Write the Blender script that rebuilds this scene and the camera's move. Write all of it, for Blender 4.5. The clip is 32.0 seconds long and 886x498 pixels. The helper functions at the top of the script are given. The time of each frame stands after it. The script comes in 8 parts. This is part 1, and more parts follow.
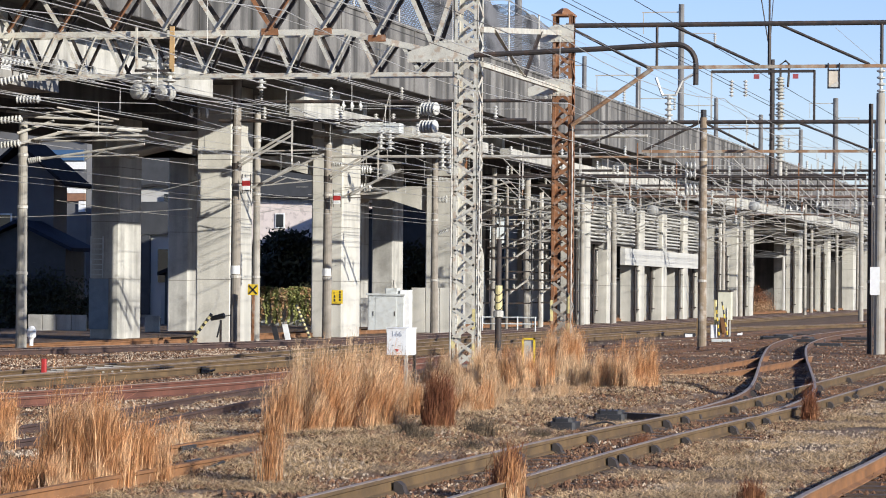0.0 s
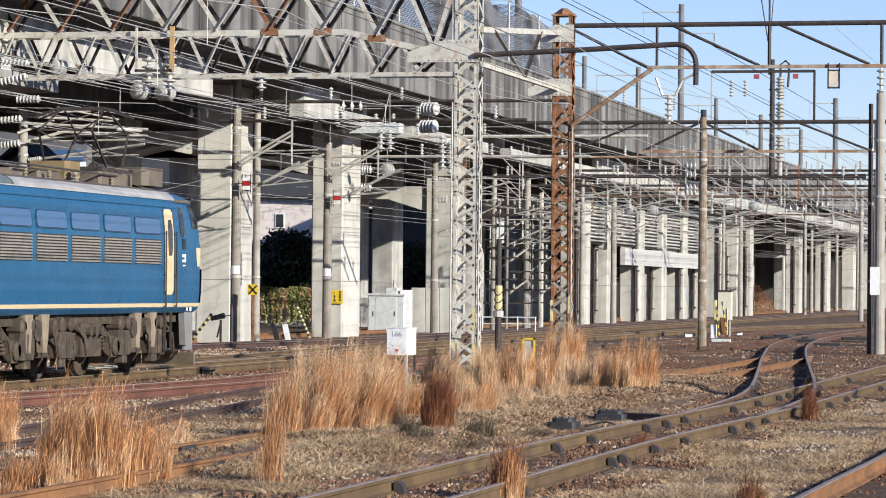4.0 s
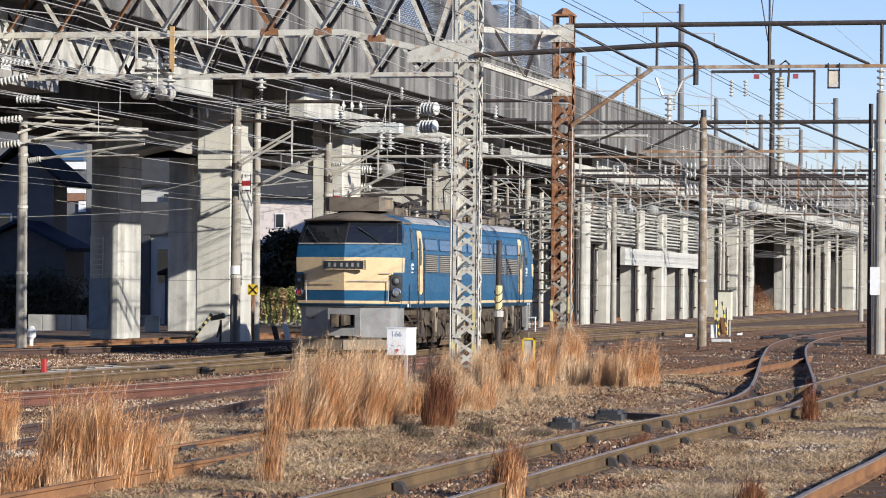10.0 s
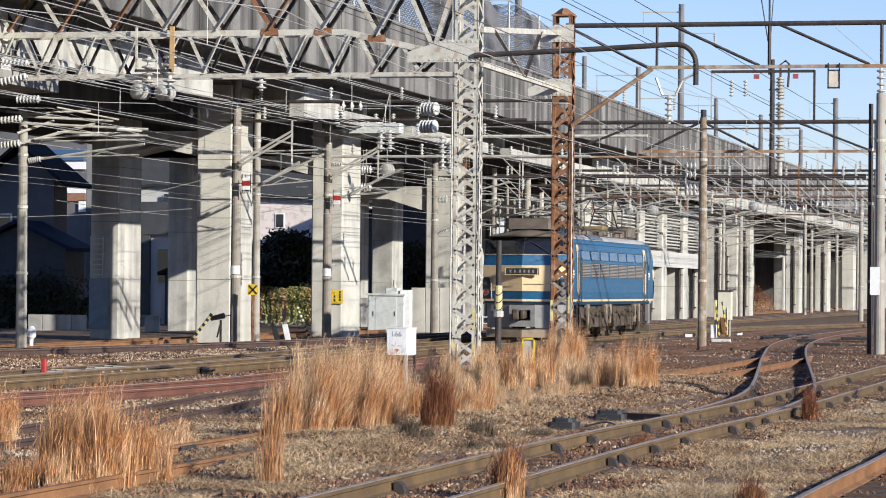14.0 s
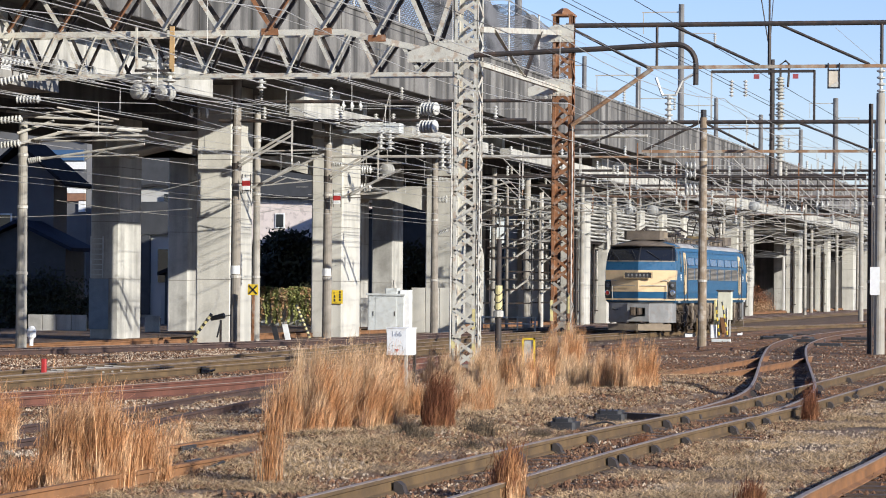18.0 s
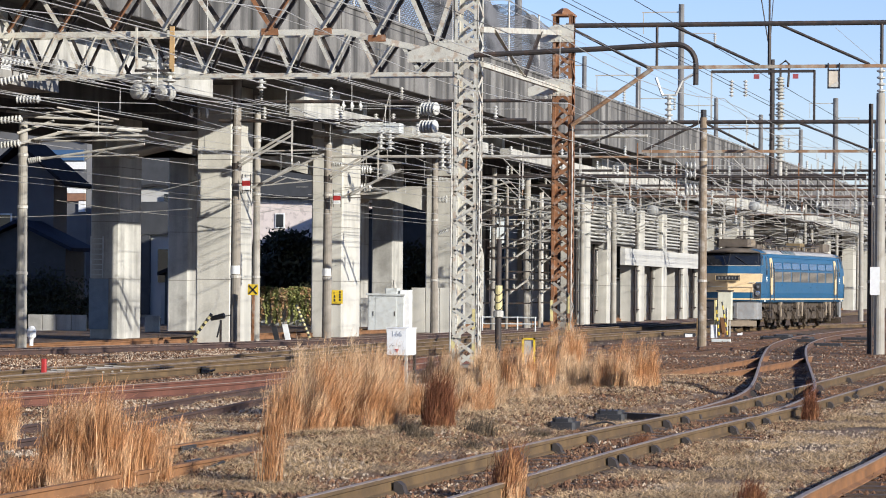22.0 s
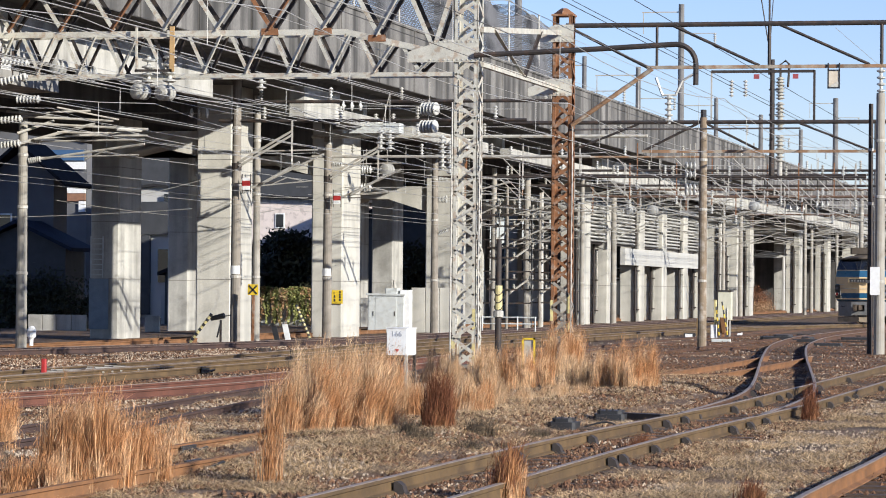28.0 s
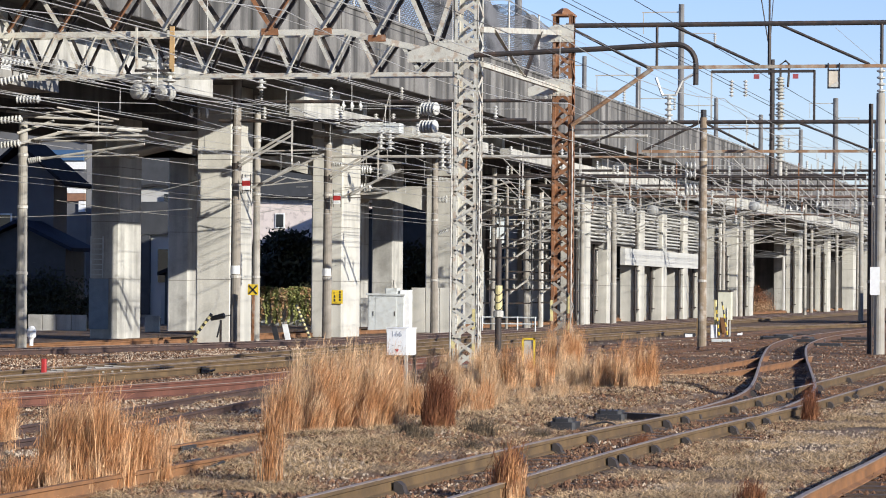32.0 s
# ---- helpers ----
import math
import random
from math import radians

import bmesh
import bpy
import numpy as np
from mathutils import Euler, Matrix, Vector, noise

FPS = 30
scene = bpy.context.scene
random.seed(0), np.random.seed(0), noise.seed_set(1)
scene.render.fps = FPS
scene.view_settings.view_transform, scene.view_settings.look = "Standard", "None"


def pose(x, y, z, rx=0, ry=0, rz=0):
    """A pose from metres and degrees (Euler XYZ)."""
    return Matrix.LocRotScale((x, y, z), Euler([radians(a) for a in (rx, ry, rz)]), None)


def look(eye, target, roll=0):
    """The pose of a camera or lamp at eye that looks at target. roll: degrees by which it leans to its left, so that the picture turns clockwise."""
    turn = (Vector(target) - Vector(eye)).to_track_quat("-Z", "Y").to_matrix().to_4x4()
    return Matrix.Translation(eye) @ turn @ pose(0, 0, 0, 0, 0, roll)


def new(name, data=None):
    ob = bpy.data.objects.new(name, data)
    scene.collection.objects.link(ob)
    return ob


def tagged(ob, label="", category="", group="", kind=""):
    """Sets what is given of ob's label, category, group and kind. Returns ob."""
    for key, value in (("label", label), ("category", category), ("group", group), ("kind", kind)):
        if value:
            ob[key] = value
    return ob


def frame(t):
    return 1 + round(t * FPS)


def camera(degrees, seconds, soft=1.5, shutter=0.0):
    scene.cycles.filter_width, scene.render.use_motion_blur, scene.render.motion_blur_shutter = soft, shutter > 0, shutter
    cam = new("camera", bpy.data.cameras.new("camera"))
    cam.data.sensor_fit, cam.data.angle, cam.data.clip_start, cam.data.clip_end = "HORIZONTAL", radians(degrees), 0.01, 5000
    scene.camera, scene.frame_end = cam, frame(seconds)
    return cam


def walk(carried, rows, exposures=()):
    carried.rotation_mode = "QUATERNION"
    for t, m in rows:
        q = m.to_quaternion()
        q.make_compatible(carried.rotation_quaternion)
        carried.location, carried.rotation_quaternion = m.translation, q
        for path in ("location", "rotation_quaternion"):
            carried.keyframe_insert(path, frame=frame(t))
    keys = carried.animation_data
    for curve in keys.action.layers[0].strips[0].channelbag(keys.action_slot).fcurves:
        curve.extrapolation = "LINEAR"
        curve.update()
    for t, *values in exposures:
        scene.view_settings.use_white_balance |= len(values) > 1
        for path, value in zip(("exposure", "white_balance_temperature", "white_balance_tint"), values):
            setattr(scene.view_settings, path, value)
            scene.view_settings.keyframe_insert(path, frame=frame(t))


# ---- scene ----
# x: across the tracks to the right, y: along the tracks away from the camera, z: up from rail level
cam = camera(16.42, 32.0, soft=1.0)
EYE = (0.0, 0.0, 1.70)
YAW = 0.22723
PITCH = 0.01266
AIM = (EYE[0] - math.sin(YAW) * 100, EYE[1] + math.cos(YAW) * 100, EYE[2] + 100 * PITCH)
walk(cam, [(0.0, look(EYE, AIM, 0.505)), (32.0, look(EYE, AIM, 0.505))])

SUN_EL = radians(20.0)
SUN_DIR = Vector((math.cos(SUN_EL) * 0.860, -math.cos(SUN_EL) * 0.510, math.sin(SUN_EL)))
sun = new("sun", bpy.data.lights.new("sun", "SUN"))
sun.data.energy = 4.8
sun.data.angle = radians(0.5)
sun.data.color = (1.0, 0.962, 0.885)
sun.matrix_world = look(SUN_DIR * 50, (0, 0, 0))
world = bpy.data.worlds.new("sky")
scene.world = world
world.use_nodes = True
wn = world.node_tree.nodes
sky = wn.new("ShaderNodeTexSky")
sky.sky_type = "NISHITA"
sky.sun_disc = False
sky.sun_elevation = SUN_EL
sky.sun_rotation = radians(120.7)
sky.air_density = 1.0
sky.dust_density = 0.1
sky.ozone_density = 2.0
wn["Background"].inputs["Strength"].default_value = 0.077
cool = wn.new("ShaderNodeMix")
cool.data_type = "RGBA"
cool.blend_type = "MULTIPLY"
cool.inputs["Factor"].default_value = 1.0
cool.inputs["B"].default_value = (0.93, 1.0, 1.45, 1)
world.node_tree.links.new(sky.outputs[0], cool.inputs["A"])
world.node_tree.links.new(cool.outputs["Result"], wn["Background"].inputs["Color"])
scene.view_settings.exposure = 0.57


# ---- materials ----
def mat(name, base, rough=0.7, metal=0.0, var=0.25, scale=4.0, fine=60.0, bump=0.15, dist=0.01, tint=None, tint_amount=0.35,
        streak=0.0, stretch=None, rand=0.0, tint_lo=0.48, tint_hi=0.68, spec=0.5, island=False, world=False, streak_scale=(1.1, 1.1, 0.06)):
    """A painted or mineral surface: two scales of noise in the colour, stains of a second colour, and relief."""
    m = bpy.data.materials.new(name)
    m.use_nodes = True
    nt = m.node_tree
    N, L = nt.nodes, nt.links
    bsdf = N["Principled BSDF"]
    bsdf.inputs["Roughness"].default_value = rough
    bsdf.inputs["Metallic"].default_value = metal
    bsdf.inputs["Specular IOR Level"].default_value = spec
    co = N.new("ShaderNodeTexCoord")
    src = N.new("ShaderNodeNewGeometry").outputs["Position"] if world else co.outputs["Object"]
    if stretch:
        mp = N.new("ShaderNodeMapping")
        mp.inputs["Scale"].default_value = stretch
        L.new(src, mp.inputs["Vector"])
        wide = mp.outputs[0]
    else:
        wide = src

    def noise_tex(vec, sc, detail=4):
        n = N.new("ShaderNodeTexNoise")
        n.inputs["Scale"].default_value = sc
        n.inputs["Detail"].default_value = detail
        L.new(vec, n.inputs["Vector"])
        return n.outputs["Fac"]

    def ramp(fac, lo, hi, a, b):
        r = N.new("ShaderNodeMapRange")
        r.inputs["From Min"].default_value, r.inputs["From Max"].default_value = lo, hi
        r.inputs["To Min"].default_value, r.inputs["To Max"].default_value = a, b
        L.new(fac, r.inputs["Value"])
        return r.outputs[0]

    def mul(a, b):
        x = N.new("ShaderNodeMath")
        x.operation = "MULTIPLY"
        L.new(a, x.inputs[0])
        L.new(b, x.inputs[1])
        return x.outputs[0]

    big = noise_tex(wide, scale)
    small = noise_tex(src, fine, 3)
    k = mul(ramp(big, 0.3, 0.7, 1 - var, 1 + var * 0.6), ramp(small, 0.3, 0.7, 1 - var * 0.6, 1 + var * 0.4))
    if rand:
        info = N.new("ShaderNodeNewGeometry" if island else "ShaderNodeObjectInfo")
        k = mul(k, ramp(info.outputs["Random Per Island" if island else "Random"], 0, 1, 1 - rand, 1 + rand))
    col = N.new("ShaderNodeVectorMath")
    col.operation = "SCALE"
    rgb = N.new("ShaderNodeRGB")
    rgb.outputs[0].default_value = (*base, 1)
    base_out = rgb.outputs[0]
    if tint:
        mx = N.new("ShaderNodeMix")
        mx.data_type = "RGBA"
        L.new(base_out, mx.inputs["A"])
        mx.inputs["B"].default_value = (*tint, 1)
        st = noise_tex(wide, scale * 2.3, 6)
        L.new(ramp(st, tint_lo, tint_hi, 0, tint_amount), mx.inputs["Factor"])
        base_out = mx.outputs["Result"]
    if streak:
        mp2 = N.new("ShaderNodeMapping")
        mp2.inputs["Scale"].default_value = streak_scale
        L.new(src, mp2.inputs["Vector"])
        s2 = noise_tex(mp2.outputs[0], 1.6, 5)
        k = mul(k, ramp(s2, 0.42, 0.62, 1.05, 1 - streak))
    L.new(base_out, col.inputs[0])
    L.new(k, col.inputs["Scale"])
    L.new(col.outputs[0], bsdf.inputs["Base Color"])
    L.new(ramp(small, 0.3, 0.7, max(rough - 0.12, 0.03), min(rough + 0.1, 1)), bsdf.inputs["Roughness"])
    if bump:
        b = N.new("ShaderNodeBump")
        b.inputs["Strength"].default_value = bump
        b.inputs["Distance"].default_value = dist
        L.new(small, b.inputs["Height"])
        L.new(b.outputs[0], bsdf.inputs["Normal"])
    return m


CONCRETE = mat("concrete", (0.53, 0.508, 0.445), 0.85, var=0.14, scale=0.5, fine=25, bump=0.2, tint=(0.30, 0.28, 0.24), tint_amount=0.35, streak=0.16, world=True)
# darker copy of the concrete, deepening the shade on the back columns
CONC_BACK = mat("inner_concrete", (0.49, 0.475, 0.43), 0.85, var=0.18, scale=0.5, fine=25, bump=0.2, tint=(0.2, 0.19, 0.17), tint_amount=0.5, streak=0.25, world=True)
PARAPET = mat("parapet_concrete", (0.215, 0.203, 0.185), 0.9, var=0.35, scale=0.25, fine=12, bump=0.25, tint=(0.10, 0.094, 0.085), tint_amount=0.6, streak=0.68, streak_scale=(1.1, 0.75, 0.045), world=True)
CONC_OLD = mat("old_concrete", (0.24, 0.225, 0.20), 0.9, var=0.2, scale=1.5, fine=40, bump=0.3, tint=(0.18, 0.16, 0.13), tint_amount=0.5, world=True)
POLE_BROWN = mat("sooty_concrete_pole", (0.27, 0.237, 0.195), 0.85, var=0.2, scale=2, fine=40, bump=0.2, tint=(0.36, 0.325, 0.27), tint_amount=0.6, streak=0.2)
POLE_CONC = mat("pole_concrete", (0.34, 0.315, 0.27), 0.85, var=0.15, scale=1.2, fine=40, bump=0.15, tint=(0.24, 0.20, 0.15), tint_amount=0.5, world=True)
WHITE_WALL = mat("white_render", (0.47, 0.462, 0.43), 0.8, var=0.08, scale=0.8, fine=30, bump=0.1, tint=(0.5, 0.47, 0.42), tint_amount=0.3, world=True)
GALV = mat("galvanised_steel", (0.47, 0.45, 0.40), 0.55, 0.1, var=0.2, scale=3, fine=50, bump=0.08, tint=(0.30, 0.20, 0.12), tint_amount=0.35)
GREY_PAINT = mat("grey_painted_steel", (0.52, 0.50, 0.43), 0.6, var=0.18, scale=2.5, fine=40, bump=0.1, tint=(0.30, 0.17, 0.09), tint_amount=0.55, tint_lo=0.52, tint_hi=0.66, world=True)
RUST = mat("rusty_steel", (0.24, 0.105, 0.045), 0.85, var=0.35, scale=3, fine=45, bump=0.3, tint=(0.36, 0.30, 0.24), tint_amount=0.6, tint_lo=0.5, tint_hi=0.7, world=True)
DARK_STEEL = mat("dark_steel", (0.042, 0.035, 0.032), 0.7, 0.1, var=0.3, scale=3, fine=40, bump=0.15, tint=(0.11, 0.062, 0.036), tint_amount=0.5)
BLACK = mat("black_paint", (0.03, 0.03, 0.032), 0.5, var=0.3, scale=4, fine=40, bump=0.05)
WIRE = mat("wire_copper_dull", (0.46, 0.445, 0.41), 0.5, 0.15, var=0.15, scale=2, fine=30, bump=0)
WIRE_DARK = mat("wire_dark", (0.06, 0.055, 0.05), 0.6, 0.2, var=0.2, scale=2, fine=30, bump=0)
PORCELAIN = mat("white_porcelain", (0.50, 0.495, 0.46), 0.22, var=0.08, scale=6, fine=30, bump=0, tint=(0.5, 0.45, 0.38), tint_amount=0.3)
RAIL = mat("rail_rust", (0.095, 0.045, 0.026), 0.8, var=0.35, scale=1.6, fine=40, bump=0.3, tint=(0.15, 0.088, 0.038), tint_amount=0.6, world=True)
RAIL_ORANGE = mat("fresh_rail_rust", (0.225, 0.105, 0.042), 0.85, var=0.3, scale=2, fine=40, bump=0.3, tint=(0.16, 0.08, 0.04), tint_amount=0.6, world=True)
RAIL_RED = mat("red_rail_rust", (0.135, 0.052, 0.033), 0.85, var=0.3, scale=1.6, fine=40, bump=0.3, tint=(0.08, 0.035, 0.024), tint_amount=0.6, world=True)
RAIL_DARK = mat("dark_rail_rust", (0.062, 0.036, 0.030), 0.8, var=0.3, scale=1.6, fine=40, bump=0.3, tint=(0.12, 0.06, 0.035), tint_amount=0.5, world=True)
RAIL_OCHRE = mat("ochre_rail_rust", (0.125, 0.078, 0.034), 0.85, var=0.35, scale=1.6, fine=40, bump=0.3, tint=(0.075, 0.045, 0.025), tint_amount=0.6, world=True)
PALE_YELLOW = mat("faded_yellow_paint", (0.62, 0.53, 0.24), 0.6, var=0.25, scale=6, fine=40, bump=0.08, tint=(0.40, 0.36, 0.27), tint_amount=0.5)
RAIL_TOP = mat("rail_head_steel", (0.30, 0.235, 0.18), 0.55, 0.2, var=0.2, scale=3, fine=50, bump=0.05, tint=(0.22, 0.13, 0.08), tint_amount=0.7)
SLEEPER = mat("sleeper_wood", (0.085, 0.055, 0.04), 0.9, var=0.35, scale=4, fine=50, bump=0.4, rand=0.3, island=True)
BALLAST = mat("ballast_ground", (0.120, 0.070, 0.040), 0.95, var=0.45, scale=0.6, fine=18, bump=1.0, dist=0.05, tint=(0.20, 0.14, 0.092), tint_amount=0.6, tint_lo=0.50, tint_hi=0.66, world=True)
STONE = mat("ballast_stone", (0.130, 0.065, 0.034), 0.95, var=0.2, scale=8, fine=60, bump=0.2, rand=0.75, island=True)
STRAW = mat("dry_turf", (0.50, 0.355, 0.205), 0.85, var=0.3, scale=0.9, fine=12, bump=0, rand=0.75, island=True, spec=0.2, world=True)
REED = mat("dry_reed_grass", (0.43, 0.205, 0.088), 0.8, var=0.2, scale=1.2, fine=15, bump=0, rand=0.6, island=True, spec=0.2, tint=(0.68, 0.46, 0.27), tint_amount=0.8, tint_lo=0.45, tint_hi=0.62)
REED_PALE = mat("pale_reed_grass", (0.47, 0.285, 0.15), 0.8, var=0.2, scale=1.2, fine=15, bump=0, rand=0.5, island=True, spec=0.2, tint=(0.62, 0.47, 0.31), tint_amount=0.7, tint_lo=0.45, tint_hi=0.62)
SOOT_GRASS = mat("sooty_grass", (0.085, 0.066, 0.046), 0.85, var=0.25, scale=1.2, fine=15, bump=0, rand=0.6, island=True, spec=0.2, tint=(0.24, 0.17, 0.10), tint_amount=0.6, tint_lo=0.55, tint_hi=0.7)
REED_DARK = mat("red_reed_grass", (0.17, 0.065, 0.032), 0.8, var=0.25, scale=1.2, fine=15, bump=0, rand=0.55, island=True, spec=0.2, tint=(0.34, 0.17, 0.08), tint_amount=0.6, tint_lo=0.48, tint_hi=0.66)
BLUE = mat("loco_blue_paint", (0.010, 0.084, 0.175), 0.38, var=0.10, scale=1.2, fine=12, bump=0.02, tint=(0.04, 0.12, 0.22), tint_amount=0.35)
CREAM = mat("loco_cream_paint", (0.68, 0.50, 0.285), 0.42, var=0.08, scale=2, fine=20, bump=0.02, tint=(0.5, 0.38, 0.22), tint_amount=0.3)
LOCO_GREY = mat("loco_roof_grey", (0.135, 0.108, 0.082), 0.75, var=0.25, scale=2, fine=30, bump=0.1, tint=(0.10, 0.075, 0.055), tint_amount=0.6)
SKIRT = mat("loco_skirt_grey", (0.21, 0.21, 0.205), 0.6, var=0.2, scale=3, fine=30, bump=0.05, tint=(0.2, 0.16, 0.13), tint_amount=0.5)
BOGIE = mat("bogie_brown_dust", (0.062, 0.045, 0.031), 0.9, var=0.45, scale=3, fine=30, bump=0.25, tint=(0.17, 0.125, 0.08), tint_amount=0.45)
LOUVRE = mat("louvre_grey", (0.30, 0.265, 0.215), 0.6, 0.1, var=0.2, scale=5, fine=40, bump=0.05)
CHROME = mat("chrome_rim", (0.75, 0.75, 0.75), 0.15, 0.95, var=0.05, bump=0)
YELLOW = mat("yellow_paint", (0.72, 0.50, 0.03), 0.5, var=0.15, scale=5, fine=40, bump=0.05, tint=(0.4, 0.26, 0.06), tint_amount=0.4)
RED = mat("red_paint", (0.45, 0.03, 0.028), 0.5, var=0.15, scale=5, fine=40, bump=0.05, tint=(0.3, 0.06, 0.05), tint_amount=0.4)
WHITE = mat("white_paint", (0.80, 0.80, 0.78), 0.5, var=0.06, scale=4, fine=30, bump=0.03, tint=(0.55, 0.52, 0.46), tint_amount=0.25)
CABINET = mat("cabinet_light_grey", (0.56, 0.58, 0.56), 0.5, var=0.1, scale=3, fine=30, bump=0.03, tint=(0.4, 0.38, 0.33), tint_amount=0.3, world=True)
BLUE_PANEL = mat("blue_grey_panel", (0.20, 0.255, 0.315), 0.55, var=0.2, scale=3, fine=30, bump=0.05)
# wall and roof-sheet colours set near black to deepen the shade behind the viaduct
DARK_WALL = mat("shade_dark_wall", (0.05, 0.052, 0.056), 0.7, var=0.2, scale=2, fine=25, bump=0.1, world=True)
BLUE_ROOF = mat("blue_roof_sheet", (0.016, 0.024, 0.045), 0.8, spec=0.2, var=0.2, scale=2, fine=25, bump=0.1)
PINK_WALL = mat("pale_pink_wall", (0.70, 0.61, 0.56), 0.8, var=0.12, scale=1, fine=20, bump=0.05, tint=(0.38, 0.32, 0.29), tint_amount=0.6, tint_lo=0.52, tint_hi=0.62)
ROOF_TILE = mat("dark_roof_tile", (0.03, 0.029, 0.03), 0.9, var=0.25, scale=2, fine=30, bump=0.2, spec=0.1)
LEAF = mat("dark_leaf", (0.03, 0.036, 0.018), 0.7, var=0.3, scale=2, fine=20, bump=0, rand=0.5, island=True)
IVY = mat("ivy_leaf", (0.25, 0.26, 0.085), 0.65, var=0.3, scale=2, fine=20, bump=0, rand=0.5, island=True)
BARK = mat("bark", (0.10, 0.075, 0.05), 0.95, var=0.3, scale=5, fine=50, bump=0.4)
NETTING = mat("netting_cord", (0.13, 0.13, 0.135), 0.8, var=0.2, bump=0)
GIRDER = mat("girder_concrete", (0.31, 0.30, 0.275), 0.9, var=0.2, scale=0.5, fine=25, bump=0.2, tint=(0.22, 0.205, 0.18), tint_amount=0.6, streak=0.3, world=True)
BRACKET = mat("pale_dusty_steel", (0.25, 0.195, 0.135), 0.8, var=0.25, scale=4, fine=40, bump=0.1)
DUSTY_PORCELAIN = mat("sooty_porcelain", (0.38, 0.36, 0.31), 0.45, var=0.2, bump=0)
PALE_STONE = mat("pale_gravel", (0.42, 0.33, 0.24), 0.95, var=0.2, scale=8, fine=60, bump=0.2, rand=0.6, island=True)
# near-black stained concrete; the deep shade under the deck put into its colour
SHADE_CONC = mat("shade_dark_concrete", (0.10, 0.094, 0.088), 0.95, var=0.3, scale=0.4, fine=15, bump=0.2, tint=(0.055, 0.052, 0.05), tint_amount=0.6, streak=0.3, world=True)
OLIVE_BOX = mat("olive_brown_steel", (0.22, 0.155, 0.075), 0.8, var=0.25, scale=3, fine=30, bump=0.1)
BROWN_BOX = mat("brown_sheet_steel", (0.27, 0.14, 0.085), 0.75, var=0.25, scale=3, fine=40, bump=0.15)


def glass_mat(name, tintc, rough=0.04):
    m = bpy.data.materials.new(name)
    m.use_nodes = True
    b = m.node_tree.nodes["Principled BSDF"]
    b.inputs["Base Color"].default_value = (*tintc, 1)
    b.inputs["Roughness"].default_value = rough
    b.inputs["Specular IOR Level"].default_value = 0.7
    return m


GLASS_DARK = glass_mat("dark_window_glass", (0.012, 0.014, 0.018))
GLASS_BLUE = glass_mat("blue_window_glass", (0.045, 0.105, 0.21), 0.2)
LENS = glass_mat("lamp_lens", (0.16, 0.165, 0.17), 0.06)


# ---- mesh helpers ----
def part(name, bm, material, parent=None, label="", smooth=False):
    me = bpy.data.meshes.new(name)
    bm.to_mesh(me)
    bm.free()
    me.materials.append(material)
    if smooth:
        for p in me.polygons:
            p.use_smooth = True
    ob = new(name, me)
    if parent is not None:
        ob.parent = parent
    if label:
        tagged(ob, label)
    return ob


def parts_of(name, bm, material, parent, label=""):
    """Every loose piece of bm becomes a part of its own."""
    seen, groups = set(), []
    for v in bm.verts:
        if v in seen:
            continue
        stack, grp = [v], []
        seen.add(v)
        while stack:
            a = stack.pop()
            grp.append(a)
            for e in a.link_edges:
                b = e.other_vert(a)
                if b not in seen:
                    seen.add(b)
                    stack.append(b)
        groups.append(grp)
    for grp in groups:
        ids = {v: i for i, v in enumerate(grp)}
        faces = {f for v in grp for f in v.link_faces}
        me = bpy.data.meshes.new(name)
        me.from_pydata([v.co[:] for v in grp], [], [[ids[v] for v in f.verts] for f in faces])
        me.materials.append(material)
        ob = new(name, me)
        ob.parent = parent
        if label:
            tagged(ob, label)
    bm.free()


def pydata(name, verts, faces, material, parent=None):
    me = bpy.data.meshes.new(name)
    me.from_pydata(verts, [], faces)
    me.materials.append(material)
    ob = new(name, me)
    if parent is not None:
        ob.parent = parent
    return ob


def thing(name, label, category, x=0.0, y=0.0, z=0.0, group="", kind="", rz=0.0):
    e = new(name)
    e.empty_display_size = 0.2
    e.matrix_basis = pose(x, y, z, 0, 0, rz)
    return tagged(e, label, category, group, kind)


def B():
    return bmesh.new()


def box(bm, x0, x1, y0, y1, z0, z1, bev=0.0):
    """A block; bev chamfers its upright edges."""
    if bev > 0:
        ring = [(x0 + bev, y0), (x1 - bev, y0), (x1, y0 + bev), (x1, y1 - bev), (x1 - bev, y1), (x0 + bev, y1), (x0, y1 - bev), (x0, y0 + bev)]
    else:
        ring = [(x0, y0), (x1, y0), (x1, y1), (x0, y1)]
    return prism(bm, ring, z0, z1)


def prism(bm, ring, z0, z1):
    a = [bm.verts.new((x, y, z0)) for x, y in ring]
    b = [bm.verts.new((x, y, z1)) for x, y in ring]
    n = len(ring)
    bm.faces.new(a[::-1])
    bm.faces.new(b)
    for i in range(n):
        bm.faces.new((a[i], a[(i + 1) % n], b[(i + 1) % n], b[i]))
    return bm


def extrude_y(bm, ring, y0, y1):
    """A section given in x and z, drawn along y."""
    a = [bm.verts.new((x, y0, z)) for x, z in ring]
    b = [bm.verts.new((x, y1, z)) for x, z in ring]
    n = len(ring)
    bm.faces.new(a)
    bm.faces.new(b[::-1])
    for i in range(n):
        bm.faces.new((a[i], b[i], b[(i + 1) % n], a[(i + 1) % n]))
    return bm


def frame_of(p0, p1):
    d = Vector(p1) - Vector(p0)
    u = d.normalized()
    ref = Vector((0, 0, 1)) if abs(u.z) < 0.95 else Vector((1, 0, 0))
    s = u.cross(ref).normalized()
    return d, s, s.cross(u).normalized()


